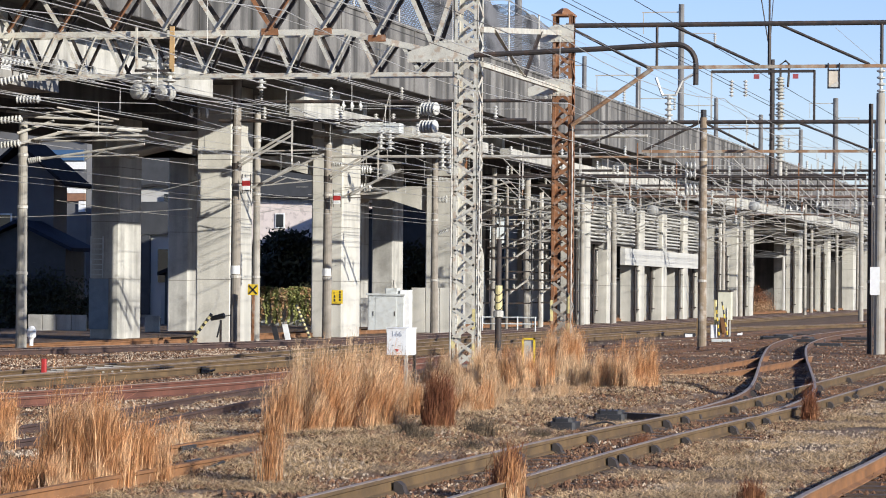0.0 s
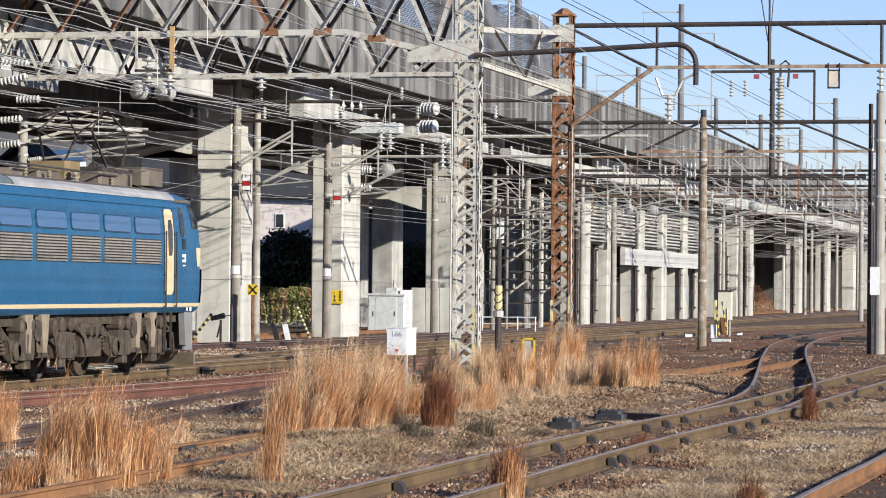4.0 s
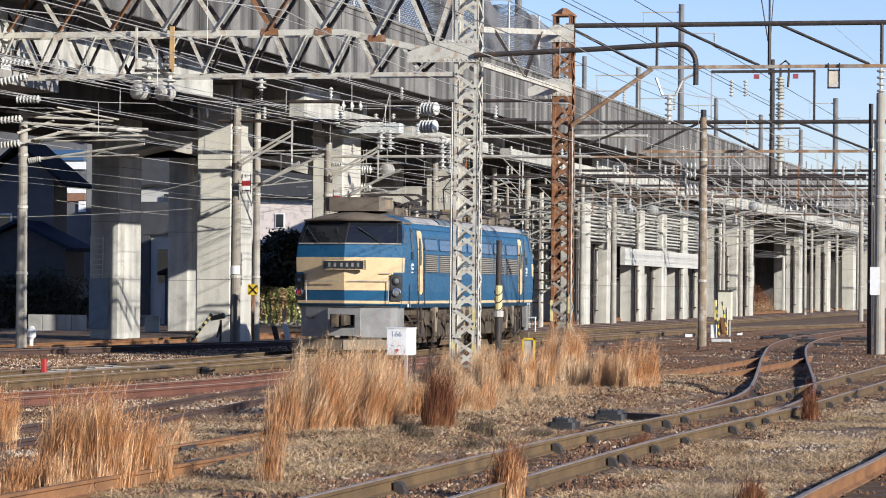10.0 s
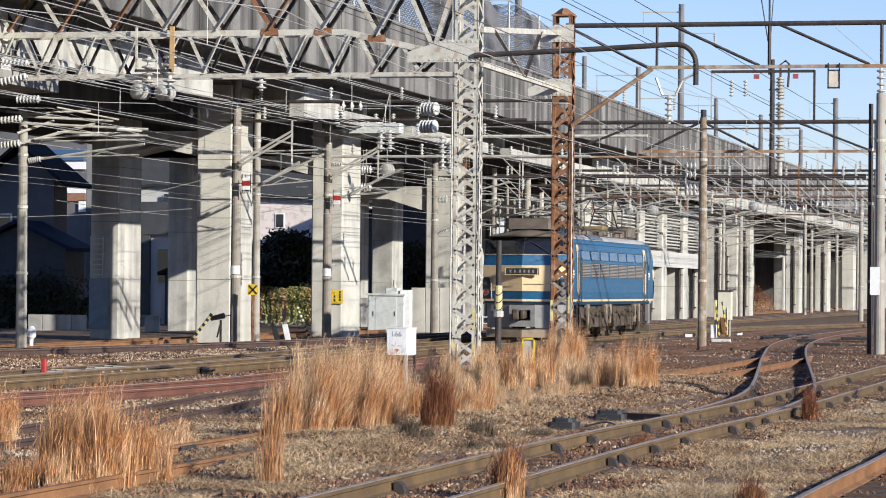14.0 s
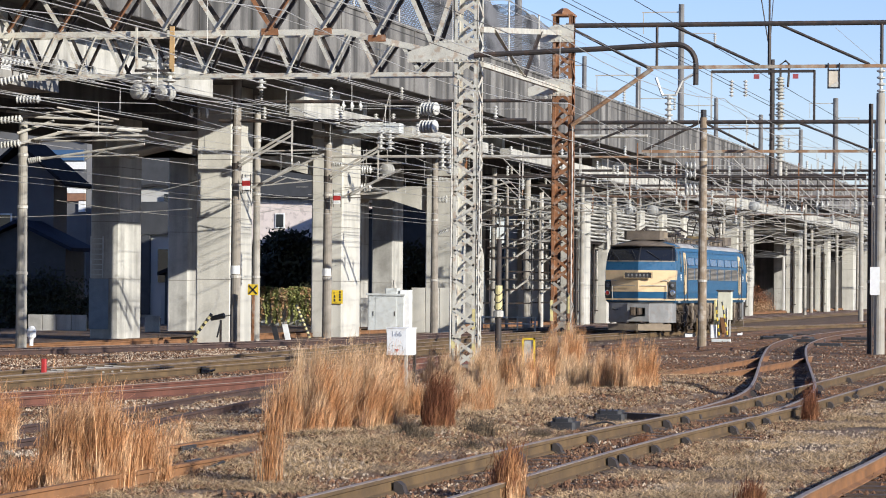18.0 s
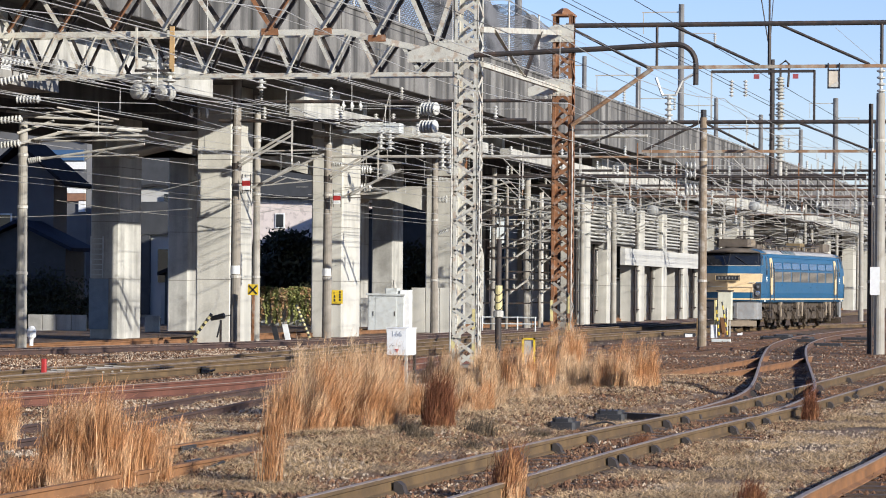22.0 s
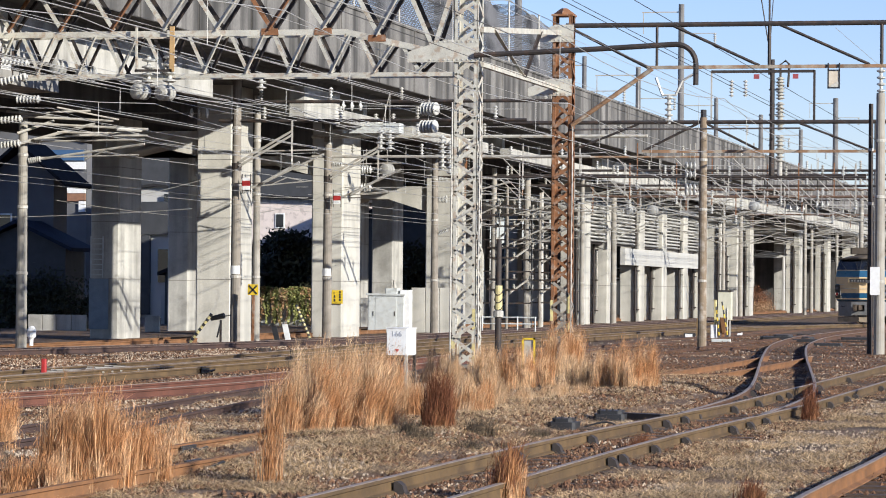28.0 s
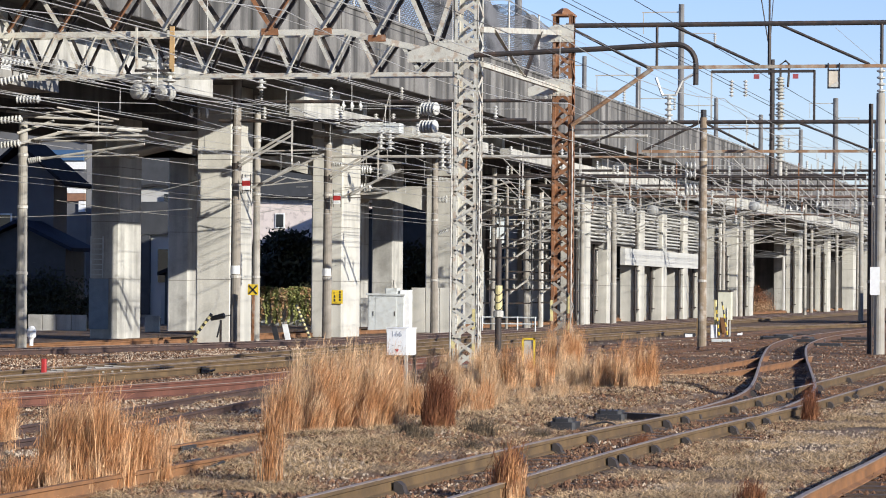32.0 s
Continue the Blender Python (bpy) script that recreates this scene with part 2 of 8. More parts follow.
def tube(bm, p0, p1, r0, r1=None, seg=8, caps=True):
    r1 = r0 if r1 is None else r1
    d, s, t = frame_of(p0, p1)
    rings = []
    for p, r in ((Vector(p0), r0), (Vector(p1), r1)):
        rings.append([bm.verts.new(p + s * (r * math.cos(2 * math.pi * i / seg)) + t * (r * math.sin(2 * math.pi * i / seg))) for i in range(seg)])
    for i in range(seg):
        bm.faces.new((rings[0][i], rings[0][(i + 1) % seg], rings[1][(i + 1) % seg], rings[1][i]))
    if caps:
        bm.faces.new(rings[0][::-1])
        bm.faces.new(rings[1])
    return bm


def path_tube(bm, pts, r, seg=5):
    """A bent pipe or a wire through points."""
    rings = []
    n = len(pts)
    for k in range(n):
        a, b = pts[max(k - 1, 0)], pts[min(k + 1, n - 1)]
        d, s, t = frame_of(a, b)
        rings.append([bm.verts.new(Vector(pts[k]) + s * (r * math.cos(2 * math.pi * i / seg)) + t * (r * math.sin(2 * math.pi * i / seg))) for i in range(seg)])
    for k in range(n - 1):
        for i in range(seg):
            bm.faces.new((rings[k][i], rings[k][(i + 1) % seg], rings[k + 1][(i + 1) % seg], rings[k + 1][i]))
    bm.faces.new(rings[0][::-1])
    bm.faces.new(rings[-1])
    return bm


def bar(bm, p0, p1, w, h):
    """A straight flat bar with a w by h section."""
    d, s, t = frame_of(p0, p1)
    s, t = s * (w / 2), t * (h / 2)
    a = [bm.verts.new(Vector(p0) + q) for q in (-s - t, s - t, s + t, -s + t)]
    b = [bm.verts.new(Vector(p1) + q) for q in (-s - t, s - t, s + t, -s + t)]
    bm.faces.new(a[::-1])
    bm.faces.new(b)
    for i in range(4):
        bm.faces.new((a[i], a[(i + 1) % 4], b[(i + 1) % 4], b[i]))
    return bm


def angle_bar(bm, p0, p1, w, t=0.012):
    """An L-shaped rolled steel angle."""
    d, s, u = frame_of(p0, p1)
    prof = [(0, 0), (w, 0), (w, t), (t, t), (t, w), (0, w)]
    a = [bm.verts.new(Vector(p0) + s * q[0] + u * q[1]) for q in prof]
    b = [bm.verts.new(Vector(p1) + s * q[0] + u * q[1]) for q in prof]
    bm.faces.new(a[::-1])
    bm.faces.new(b)
    for i in range(6):
        bm.faces.new((a[i], a[(i + 1) % 6], b[(i + 1) % 6], b[i]))
    return bm


def lathe(bm, p0, p1, prof, seg=10):
    """A turned body along p0-p1; prof: pairs of way along (metres) and radius."""
    d, s, t = frame_of(p0, p1)
    u = d.normalized()
    rings = []
    for a, r in prof:
        c = Vector(p0) + u * a
        rings.append([bm.verts.new(c + s * (r * math.cos(2 * math.pi * i / seg)) + t * (r * math.sin(2 * math.pi * i / seg))) for i in range(seg)])
    for k in range(len(rings) - 1):
        for i in range(seg):
            bm.faces.new((rings[k][i], rings[k][(i + 1) % seg], rings[k + 1][(i + 1) % seg], rings[k + 1][i]))
    bm.faces.new(rings[0][::-1])
    bm.faces.new(rings[-1])
    return bm


def sheds(bm, p0, p1, n, r, core=0.045, seg=10):
    """A porcelain insulator: a core with n round sheds."""
    L = (Vector(p1) - Vector(p0)).length
    prof = [(0, core)]
    for i in range(n):
        a = L * (i + 0.5) / n
        w = L / n
        prof += [(a - w * 0.30, core), (a - w * 0.10, r), (a + w * 0.08, r * 0.96), (a + w * 0.28, core)]
    prof.append((L, core))
    return lathe(bm, p0, p1, prof, seg)
# ---- ground ----
GROUND = -0.168


def hill(x, y):
    """Small unevenness of the yard."""
    if y > 400 or x < -80 or x > 30:
        return GROUND
    # bank of matted straw over the buried siding
    u = max(0.0, 1 - abs((x + 8.9) / 1.25) ** 4) * max(0.0, 1 - abs((y - 46) / 18.0) ** 8)
    return GROUND + 0.17 * u + 0.035 * noise.noise((x * 0.5, y * 0.35, 0.0)) + 0.02 * noise.noise((x * 1.7, y * 1.3, 4.0))


def sheet(name, xs, ys, height, material):
    verts = [(x, y, height(x, y)) for y in ys for x in xs]
    n = len(xs)
    faces = [(j * n + i, j * n + i + 1, (j + 1) * n + i + 1, (j + 1) * n + i) for j in range(len(ys) - 1) for i in range(n - 1)]
    return pydata(name, verts, faces, material)


gx = [-4000, -1200, -400, -150, -80] + [-60 + 0.75 * i for i in range(99)] + [20, 60, 200, 800, 4000]
gy = [-4000, -800, -200, -60, -20, 0, 10] + [15 + 0.75 * i for i in range(140)] + [125, 135, 150, 170, 200, 240, 300, 400, 600, 1000, 2000, 4500]
ground = tagged(sheet("ground", gx, gy, hill, BALLAST), "rust-stained stone ballast and earth of the rail yard", "ground", kind="structure")

bm = B()
box(bm, -0.3, 6.0, -60, 140, -0.25, 0.68, 0.02)
tagged(part("platform", bm, CONC_OLD), "grey concrete station platform beside the tracks", "platform", kind="structure")

# ---- tracks ----
GAUGE = 1.067
RAIL_SEC = [(-0.062, -0.153), (0.062, -0.153), (0.062, -0.140), (0.012, -0.124), (0.009, -0.045), (0.032, -0.034), (0.032, -0.006)]
RAIL_SEC = RAIL_SEC + [(-x, z) for x, z in RAIL_SEC[:1:-1]]


def offset_path(pts, off):
    out = []
    for k, p in enumerate(pts):
        a, b = Vector(pts[max(k - 1, 0)]), Vector(pts[min(k + 1, len(pts) - 1)])
        d = (b - a).normalized()
        out.append((p[0] + d.y * off, p[1] - d.x * off))
    return out


def sweep(bm, pts, sec, z=0.0):
    """Draw a closed x-z section along a level path."""
    rings = []
    for k, p in enumerate(pts):
        a, b = Vector(pts[max(k - 1, 0)]), Vector(pts[min(k + 1, len(pts) - 1)])
        d = (b - a).normalized()
        rings.append([bm.verts.new((p[0] + d.y * q[0], p[1] - d.x * q[0], z + q[1])) for q in sec])
    n = len(sec)
    for k in range(len(pts) - 1):
        for i in range(n):
            bm.faces.new((rings[k][i], rings[k + 1][i], rings[k + 1][(i + 1) % n], rings[k][(i + 1) % n]))
    bm.faces.new(rings[0])
    bm.faces.new(rings[-1][::-1])
    return bm


def smooth_path(keys, step=2.0):
    """A smooth curve x(y) through a few (x, y) keys."""
    ys = [k[1] for k in keys]
    xs = [k[0] for k in keys]
    out = []
    y = ys[0]
    while y < ys[-1]:
        i = max(j for j in range(len(ys) - 1) if ys[j] <= y)
        h = ys[i + 1] - ys[i]
        t = (y - ys[i]) / h
        m0 = (xs[i + 1] - xs[i - 1]) / (ys[i + 1] - ys[i - 1]) * h if i > 0 else (xs[i + 1] - xs[i])
        m1 = (xs[i + 2] - xs[i]) / (ys[i + 2] - ys[i]) * h if i + 2 < len(ys) else (xs[i + 1] - xs[i])
        out.append(((2 * t ** 3 - 3 * t * t + 1) * xs[i] + (t ** 3 - 2 * t * t + t) * m0 + (3 * t * t - 2 * t ** 3) * xs[i + 1] + (t ** 3 - t * t) * m1, y))
        y += step
    out.append((xs[-1], ys[-1]))
    return out


HEAD_SEC = [(-0.030, -0.004), (0.030, -0.004), (0.026, 0.003), (-0.026, 0.003)]


SLEEPER_ME = []
CHAIR_ME = []


def rail_chair():
    """Clip plate with a raised jaw on either side of the rail foot."""
    bm = B()
    box(bm, -0.15, 0.15, -0.075, 0.075, -0.158, -0.138, 0.01)
    for sx in (-1, 1):
        extrude_y(bm, [(sx * 0.035, -0.138), (sx * 0.135, -0.138), (sx * 0.115, -0.075), (sx * 0.07, -0.042), (sx * 0.035, -0.045)], -0.07, 0.07)
    return bm


def track(label, keys, bright=True, sleepers=True, drop=0.0, step=2.0, near=False, steel=None, chairs=False, sink=0.0, timber=False):
    pts = smooth_path(keys, step)
    e = thing("railway_track", label, "track", kind="structure")
    for off in (-GAUGE / 2 - 0.032, GAUGE / 2 + 0.032):
        r = part("rail", sweep(B(), offset_path(pts, off), RAIL_SEC, -drop), steel or RAIL, e)
        if bright:
            part("running_surface", sweep(B(), offset_path(pts, off), HEAD_SEC, -drop), RAIL_TOP, r)
    if sleepers:
        rest = B()
        d = 0.0
        for a, b in zip(pts, pts[1:]):
            seg = math.hypot(b[0] - a[0], b[1] - a[1])
            while d < seg:
                t = d / seg
                x, y = a[0] + (b[0] - a[0]) * t, a[1] + (b[1] - a[1]) * t
                m = math.atan2(b[0] - a[0], b[1] - a[1])
                if near and 22 < y < 64:
                    if not SLEEPER_ME:
                        ob = part("sleeper", box(B(), -1.03, 1.03, -0.11, 0.11, -0.15, 0.0, 0.01), SLEEPER, e)
                        SLEEPER_ME.append(ob.data)
                    else:
                        ob = new("sleeper", SLEEPER_ME[0])
                        ob.parent = e
                    ob.matrix_basis = pose(x + random.uniform(-0.04, 0.04), y, -0.152 - sink - drop + random.uniform(-0.008, 0.004), 0, 0, -math.degrees(m) + random.uniform(-1, 1))
                    if chairs and random.random() < 0.2:
                        for off in (-GAUGE / 2 - 0.032, GAUGE / 2 + 0.032):
                            if not CHAIR_ME:
                                ch = part("rail_chair", rail_chair(), DARK_STEEL, e)
                                CHAIR_ME.append(ch.data)
                            else:
                                ch = new("rail_chair", CHAIR_ME[0])
                                ch.parent = e
                            ch.matrix_basis = pose(x + off * math.cos(m), y - off * math.sin(m), -drop, 0, 0, -math.degrees(m))
                elif y > 10:
                    c, sn = math.cos(m), math.sin(m)
                    q = [(x + px * c + py * sn, y - px * sn + py * c) for px, py in ((-1.03, -0.11), (1.03, -0.11), (1.03, 0.11), (-1.03, 0.11))]
                    prism(rest, q, -0.32 - drop, (-0.125 if timber else -0.158 - sink) - drop)
                d += 0.66
            d -= seg
        tagged(part("sleepers", rest, SLEEPER, e), kind="stuff")
    return e


LOCO_LINE = [(-20.03, -20), (-20.03, 60), (-20.03, 95), (-19.95, 110), (-19.55, 125), (-18.8, 137), (-17.6, 147), (-16.0, 156), (-13.9, 168), (-11.6, 183), (-9.6, 200), (-8.4, 220), (-8.0, 300)]
track("rusty rails of the track that the locomotive runs on", LOCO_LINE, near=True, steel=RAIL_OCHRE, sink=0.022)
track("red-brown rails of a siding that leaves the main track", [(-20.03, 6), (-19.5, 20), (-18.55, 32), (-17.25, 43), (-16.58, 48.5), (-16.22, 54), (-16.45, 64), (-16.85, 76)], near=True, steel=RAIL_RED, sink=0.03)
track("dull rusty siding rails half buried in brown ballast", [(-16.85, 76.1), (-16.6, 100), (-16.3, 300)], bright=False, drop=0.085, sink=0.03)
track("dark disused turnout track sunk in gravel", [(-12.9, 10), (-13.0, 30), (-13.15, 37), (-13.7, 42), (-14.25, 47.5), (-14.75, 53), (-15.6, 61), (-16.4, 70)], bright=False, drop=0.05, steel=RAIL_DARK, timber=True)
track("dark disused siding track sunk in gravel", [(-13.3, 84), (-13.2, 110), (-13.2, 300)], bright=False, drop=0.07)
track("orange rusty siding track among dry grass", [(-9.7, -20), (-9.68, 32), (-9.5, 50), (-9.24, 64), (-9.2, 74), (-9.3, 81)], bright=False, steel=RAIL_ORANGE, near=True, drop=0.012, sink=0.02)
track("worn through track in the foreground straw", [(-6.10, -20), (-6.10, 25), (-6.06, 34), (-5.80, 41.5), (-5.62, 46), (-5.56, 52), (-5.5, 60), (-5.42, 80), (-5.2, 110), (-4.8, 300)], near=True, chairs=True, steel=RAIL_OCHRE)
track("curved shiny turnout track branching off", [(-5.80, 41.5), (-5.83, 45), (-5.95, 49), (-6.2, 52.5), (-6.66, 57), (-7.74, 66.3), (-9.04, 77.4), (-10.72, 92.5), (-11.5, 101), (-12.3, 114), (-12.4, 128), (-12.1, 145), (-11.4, 165), (-10.6, 190), (-10.0, 230), (-10.0, 300)], near=True, chairs=True, steel=RAIL)
track("rusty platform track with ballast", [(-2.30, -20), (-2.27, 25), (-2.16, 32), (-2.05, 60), (-2.05, 300)], steel=RAIL_ORANGE, near=True)
track("rusty rails of a turnout track beside the main track", [(-20.4, 10), (-20.9, 36), (-21.33, 56), (-21.42, 65), (-21.8, 77), (-22.5, 90), (-23.1, 104), (-23.3, 118), (-23.3, 300)], near=True, steel=RAIL_OCHRE, sink=0.03)
track("dark raised rails that cross towards the columns", [(-31.0, 66), (-29.0, 76.3), (-28.05, 81.5), (-26.65, 91), (-25.9, 100), (-25.7, 112), (-25.7, 300)], steel=RAIL_DARK, sink=0.03)
track("rusty track under the viaduct", [(-30.9, 20), (-30.9, 110), (-30.8, 320)], bright=False, steel=RAIL_ORANGE)

# ---- viaduct ----
viaduct = thing("viaduct", "weathered grey concrete railway viaduct on tall columns", "viaduct", kind="structure")
DX = -25.5
# deck and inner beams coloured near black in place of their shade
part("deck", extrude_y(B(), [(-25.41, 8.58), (-25.41, 8.72), (-41.5, 8.72), (-41.5, 8.25), (-27.0, 8.25), (-26.9, 8.50)], 30, 520), SHADE_CONC, viaduct)
# gaps between the pieces are left so that sun reaches the cap beams
for ya, yb in ((101.1, 107.0), (111.5, 125.0), (129.5, 152.0)):
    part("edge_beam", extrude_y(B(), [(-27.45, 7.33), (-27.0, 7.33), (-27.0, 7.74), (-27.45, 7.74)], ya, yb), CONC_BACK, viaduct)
for y in (98.0, 106.0, 114.0, 122.0, 130.0, 138.0, 146.0):
    bm = B()
    box(bm, -29.0, -27.46, y, y + 0.5, 7.34, 8.26, 0.02)
    part("corbel", bm, GIRDER, viaduct)
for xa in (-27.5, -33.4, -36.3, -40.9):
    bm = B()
    # the piece from 96.5 to 101 is added only to shade a back column
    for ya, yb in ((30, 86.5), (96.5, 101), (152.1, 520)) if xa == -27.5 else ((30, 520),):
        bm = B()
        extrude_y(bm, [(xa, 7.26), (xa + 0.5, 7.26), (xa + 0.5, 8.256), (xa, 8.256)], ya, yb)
        part("longitudinal_beam", bm, CONC_BACK if xa == -27.5 else SHADE_CONC, viaduct)
panel_me = None
for i in range(98):
    y = 30 + i * 5.0
    if panel_me is None:
        bm = B()
        box(bm, -0.10, 0.10, 0.015, 4.985, 0, 2.14, 0.01)
        box(bm, -0.14, 0.14, 0.015, 4.985, 2.14, 2.26, 0.01)
        for q in (0.05,):
            box(bm, 0.10, 0.135, q, q + 0.09, 0.0, 2.139)
        ob = part("parapet_panel", bm, PARAPET, viaduct)
        panel_me = ob.data
    else:
        ob = new("parapet_panel", panel_me)
        ob.parent = viaduct
    ob.location = (DX, y, 8.60)
bm = B()
box(bm, -41.4, -41.2, 30, 520, 8.724, 10.84)
part("far_parapet", bm, PARAPET, viaduct)
# columns: outer face, y of the near edge, depth along the tracks
NEAR_X, BACK_X, THIRD_X = -29.2, -35.1, -39.5


def column_part(x1, width, y, depth, top=8.255, material=CONCRETE):
    bm = B()
    box(bm, x1 - width, x1, y, y + depth, -0.4, top, 0.05)
    ob = part("column", bm, material, viaduct)
    for z in (1.9, 3.9, 5.8):
        bm = B()
        box(bm, x1 - width - 0.003, x1 + 0.003, y - 0.003, y + depth + 0.003, z, z + 0.025, 0.05)
        part("joint_band", bm, CONC_OLD, ob)
    return ob


def cap_beam(y, depth, zt, zm, ze, xa, xb):
    """Cross beam of a bent with haunches at both columns."""
    ring = [(xb, ze), (xb, zt), (xa, zt), (xa, ze), (xa + 0.1, ze + 0.05), (xa + 1.7, zm), (xb - 1.7, zm), (xb - 0.1, ze + 0.05)]
    return part("cap_beam", extrude_y(B(), ring, y + 0.15, y + depth - 0.15), CONCRETE, viaduct)


for y, dep in ((50.0, 2.4), (95.7, 2.4), (109.8, 2.6), (128.1, 2.6), (158.8, 2.4), (166.5, 2.0), (177.4, 1.7), (185.9, 1.7), (194.7, 1.7), (203.5, 1.7), (212.0, 2.2), (220.5, 2.2), (228.0, 1.8), (260.5, 2.4), (284.0, 2.4), (309.0, 3.0), (330.0, 3.0), (352.0, 3.0)):
    column_part(NEAR_X, 1.2, y, dep)
for y, dep in ((58.0, 2.3), (101.7, 2.4), (141.3, 2.0), (160.0, 2.0), (178.0, 2.0), (196.0, 2.0), (214.0, 2.0), (252.0, 2.0), (274.0, 2.0), (300.0, 2.0)):
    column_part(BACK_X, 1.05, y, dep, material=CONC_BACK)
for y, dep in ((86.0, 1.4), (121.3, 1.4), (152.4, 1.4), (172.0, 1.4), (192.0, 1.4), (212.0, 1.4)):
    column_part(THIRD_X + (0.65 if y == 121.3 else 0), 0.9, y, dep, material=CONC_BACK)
for y, zt, zm, ze in ((95.7, 6.75, 6.3, 5.9), (109.8, 6.55, 6.27, 5.8), (128.1, 6.05, 5.5, 4.95), (158.8, 6.3, 5.7, 5.2), (212.0, 6.2, 5.6, 5.1), (228.0, 7.3, 6.6, 5.9), (260.5, 7.3, 6.5, 5.9)):
    cap_beam(y, 2.0, zt, zm, ze, -33.2 if y < 100 else -35.0, -30.4)

# low annex under the viaduct: lintel beam, louvre panels above it
annex = thing("annex_wall", "white concrete annex with slatted louvre panels between columns", "annex", kind="structure")
bm = B()
box(bm, -29.5, -29.17, 172.2, 203.4, 3.10, 4.05, 0.02)
part("lintel", bm, WHITE_WALL, annex)
slat_me = None
for k, y in enumerate((170.4, 179.3, 187.8, 196.6, 161.5)):
    n = 16
    for i in range(n):
        if slat_me is None:
            bm = B()
            extrude_y(bm, [(0.0, 0.0), (0.14, 0.04), (0.14, 0.09), (0.0, 0.14)], 0, 5.9)
            ob = part("slat", bm, WHITE_WALL, annex)
            slat_me = ob.data
        else:
            ob = new("slat", slat_me)
            ob.parent = annex
        ob.location = (-29.45, y, 4.25 + i * 0.20)
    bm = B()
    box(bm, -29.56, -29.50, y - 0.2, y + 6.2, 4.15, 7.6)
    part("louvre_backing", bm, DARK_STEEL, annex)
bm = B()
box(bm, -34.9, -30.5, 170.0, 170.4, -0.3, 2.0)
part("end_wall", bm, WHITE_WALL, annex)

# gabled concrete portal farther on
portal = thing("concrete_portal", "pale concrete portal frame with a gabled lintel", "portal", kind="structure")
for x0, x1 in ((-32.36, -32.16), (-35.2, -34.95)):
    bm = B()
    box(bm, x0, x1, 274.9, 275.6, -0.3, 4.75, 0.04)
    part("portal_leg", bm, WHITE_WALL, portal)
bm = B()
extrude_y(bm, [(-35.3, 4.68), (-32.1, 4.68), (-32.1, 4.80), (-33.85, 5.28), (-35.3, 4.80)], 275.0, 275.9)
part("gable_lintel", bm, WHITE_WALL, portal)
# dark sheets added behind the opening, standing in for its deep shade
bm = B()
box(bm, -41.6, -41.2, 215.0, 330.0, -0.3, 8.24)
part("inner_wall", bm, SHADE_CONC, portal)
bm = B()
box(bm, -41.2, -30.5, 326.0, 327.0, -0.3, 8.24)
part("far_wall", bm, SHADE_CONC, portal)
# pale corbel slab under the deck at the near end
bm = B()
box(bm, -29.0, -26.6, 68.0, 72.4, 6.48, 6.80, 0.03)
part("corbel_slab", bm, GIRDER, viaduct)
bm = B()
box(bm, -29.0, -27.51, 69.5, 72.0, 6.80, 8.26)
part("corbel_pier", bm, SHADE_CONC, viaduct)
# ---- locomotive ----
# own space: x across, y from the leading cab backwards, z up from rail level
LEN = 16.9
PANTO_Z = 5.05
loco = thing("electric_locomotive", "blue and cream electric locomotive with grey roof gear", "locomotive", x=-20.03, y=18.5)

# z, half width, y of the front corners, how far the middle of the nose stands out
RINGS = [(1.17, 1.30, 0.10, 0.40), (1.26, 1.38, 0.02, 0.46), (1.60, 1.40, 0.00, 0.48), (2.46, 1.40, -0.02, 0.52), (2.80, 1.385, 0.06, 0.52),
         (3.12, 1.35, 0.24, 0.46), (3.40, 1.27, 0.40, 0.40)]


def ring_at(z):
    for a, b in zip(RINGS, RINGS[1:]):
        if z <= b[0]:
            t = (z - a[0]) / (b[0] - a[0])
            return [a[i] + (b[i] - a[i]) * t for i in range(4)]
    return list(RINGS[-1])


def nose(t, z, out=0.0):
    """A point of the cab front: t from -1 (one side) to 1 (other side)."""
    _, hw, yc, pr = ring_at(z)
    n = Vector((math.copysign(pr, t) if t else 0, -hw, 0)).normalized()
    return Vector((hw * t, yc - pr * (1 - abs(t) ** 1.05), z)) + n * out


def nose_patch(bm, t0, t1, z0, z1, out, nt=8, nz=4, t0b=None, t1b=None):
    """A sheet that follows the cab front, with thickness."""
    t0b, t1b = t0 if t0b is None else t0b, t1 if t1b is None else t1b
    grid = []
    for j in range(nz + 1):
        z = z0 + (z1 - z0) * j / nz
        f = j / nz
        a, b = t0 + (t0b - t0) * f, t1 + (t1b - t1) * f
        grid.append([bm.verts.new(nose(a + (b - a) * i / nt, z, out)) for i in range(nt + 1)])
    back = [[bm.verts.new(v.co + Vector((0, 0.02, 0))) for v in row] for row in grid]
    for j in range(nz):
        for i in range(nt):
            bm.faces.new((grid[j][i], grid[j][i + 1], grid[j + 1][i + 1], grid[j + 1][i]))
    for i in range(nt):
        bm.faces.new((grid[0][i + 1], grid[0][i], back[0][i], back[0][i + 1]))
        bm.faces.new((grid[nz][i], grid[nz][i + 1], back[nz][i + 1], back[nz][i]))
    for j in range(nz):
        bm.faces.new((grid[j][0], grid[j + 1][0], back[j + 1][0], back[j][0]))
        bm.faces.new((grid[j + 1][nt], grid[j][nt], back[j][nt], back[j + 1][nt]))
    return bm


def flip_end(bm):
    """Turn a front piece round to the rear cab."""
    for v in bm.verts:
        v.co.x, v.co.y = -v.co.x, LEN - v.co.y
    return bm


def side_x(z):
    return ring_at(z)[1]


VENT_GREY = mat("vent_grey_green", (0.12, 0.15, 0.145), 0.4, var=0.25, scale=4, fine=40, bump=0.05)
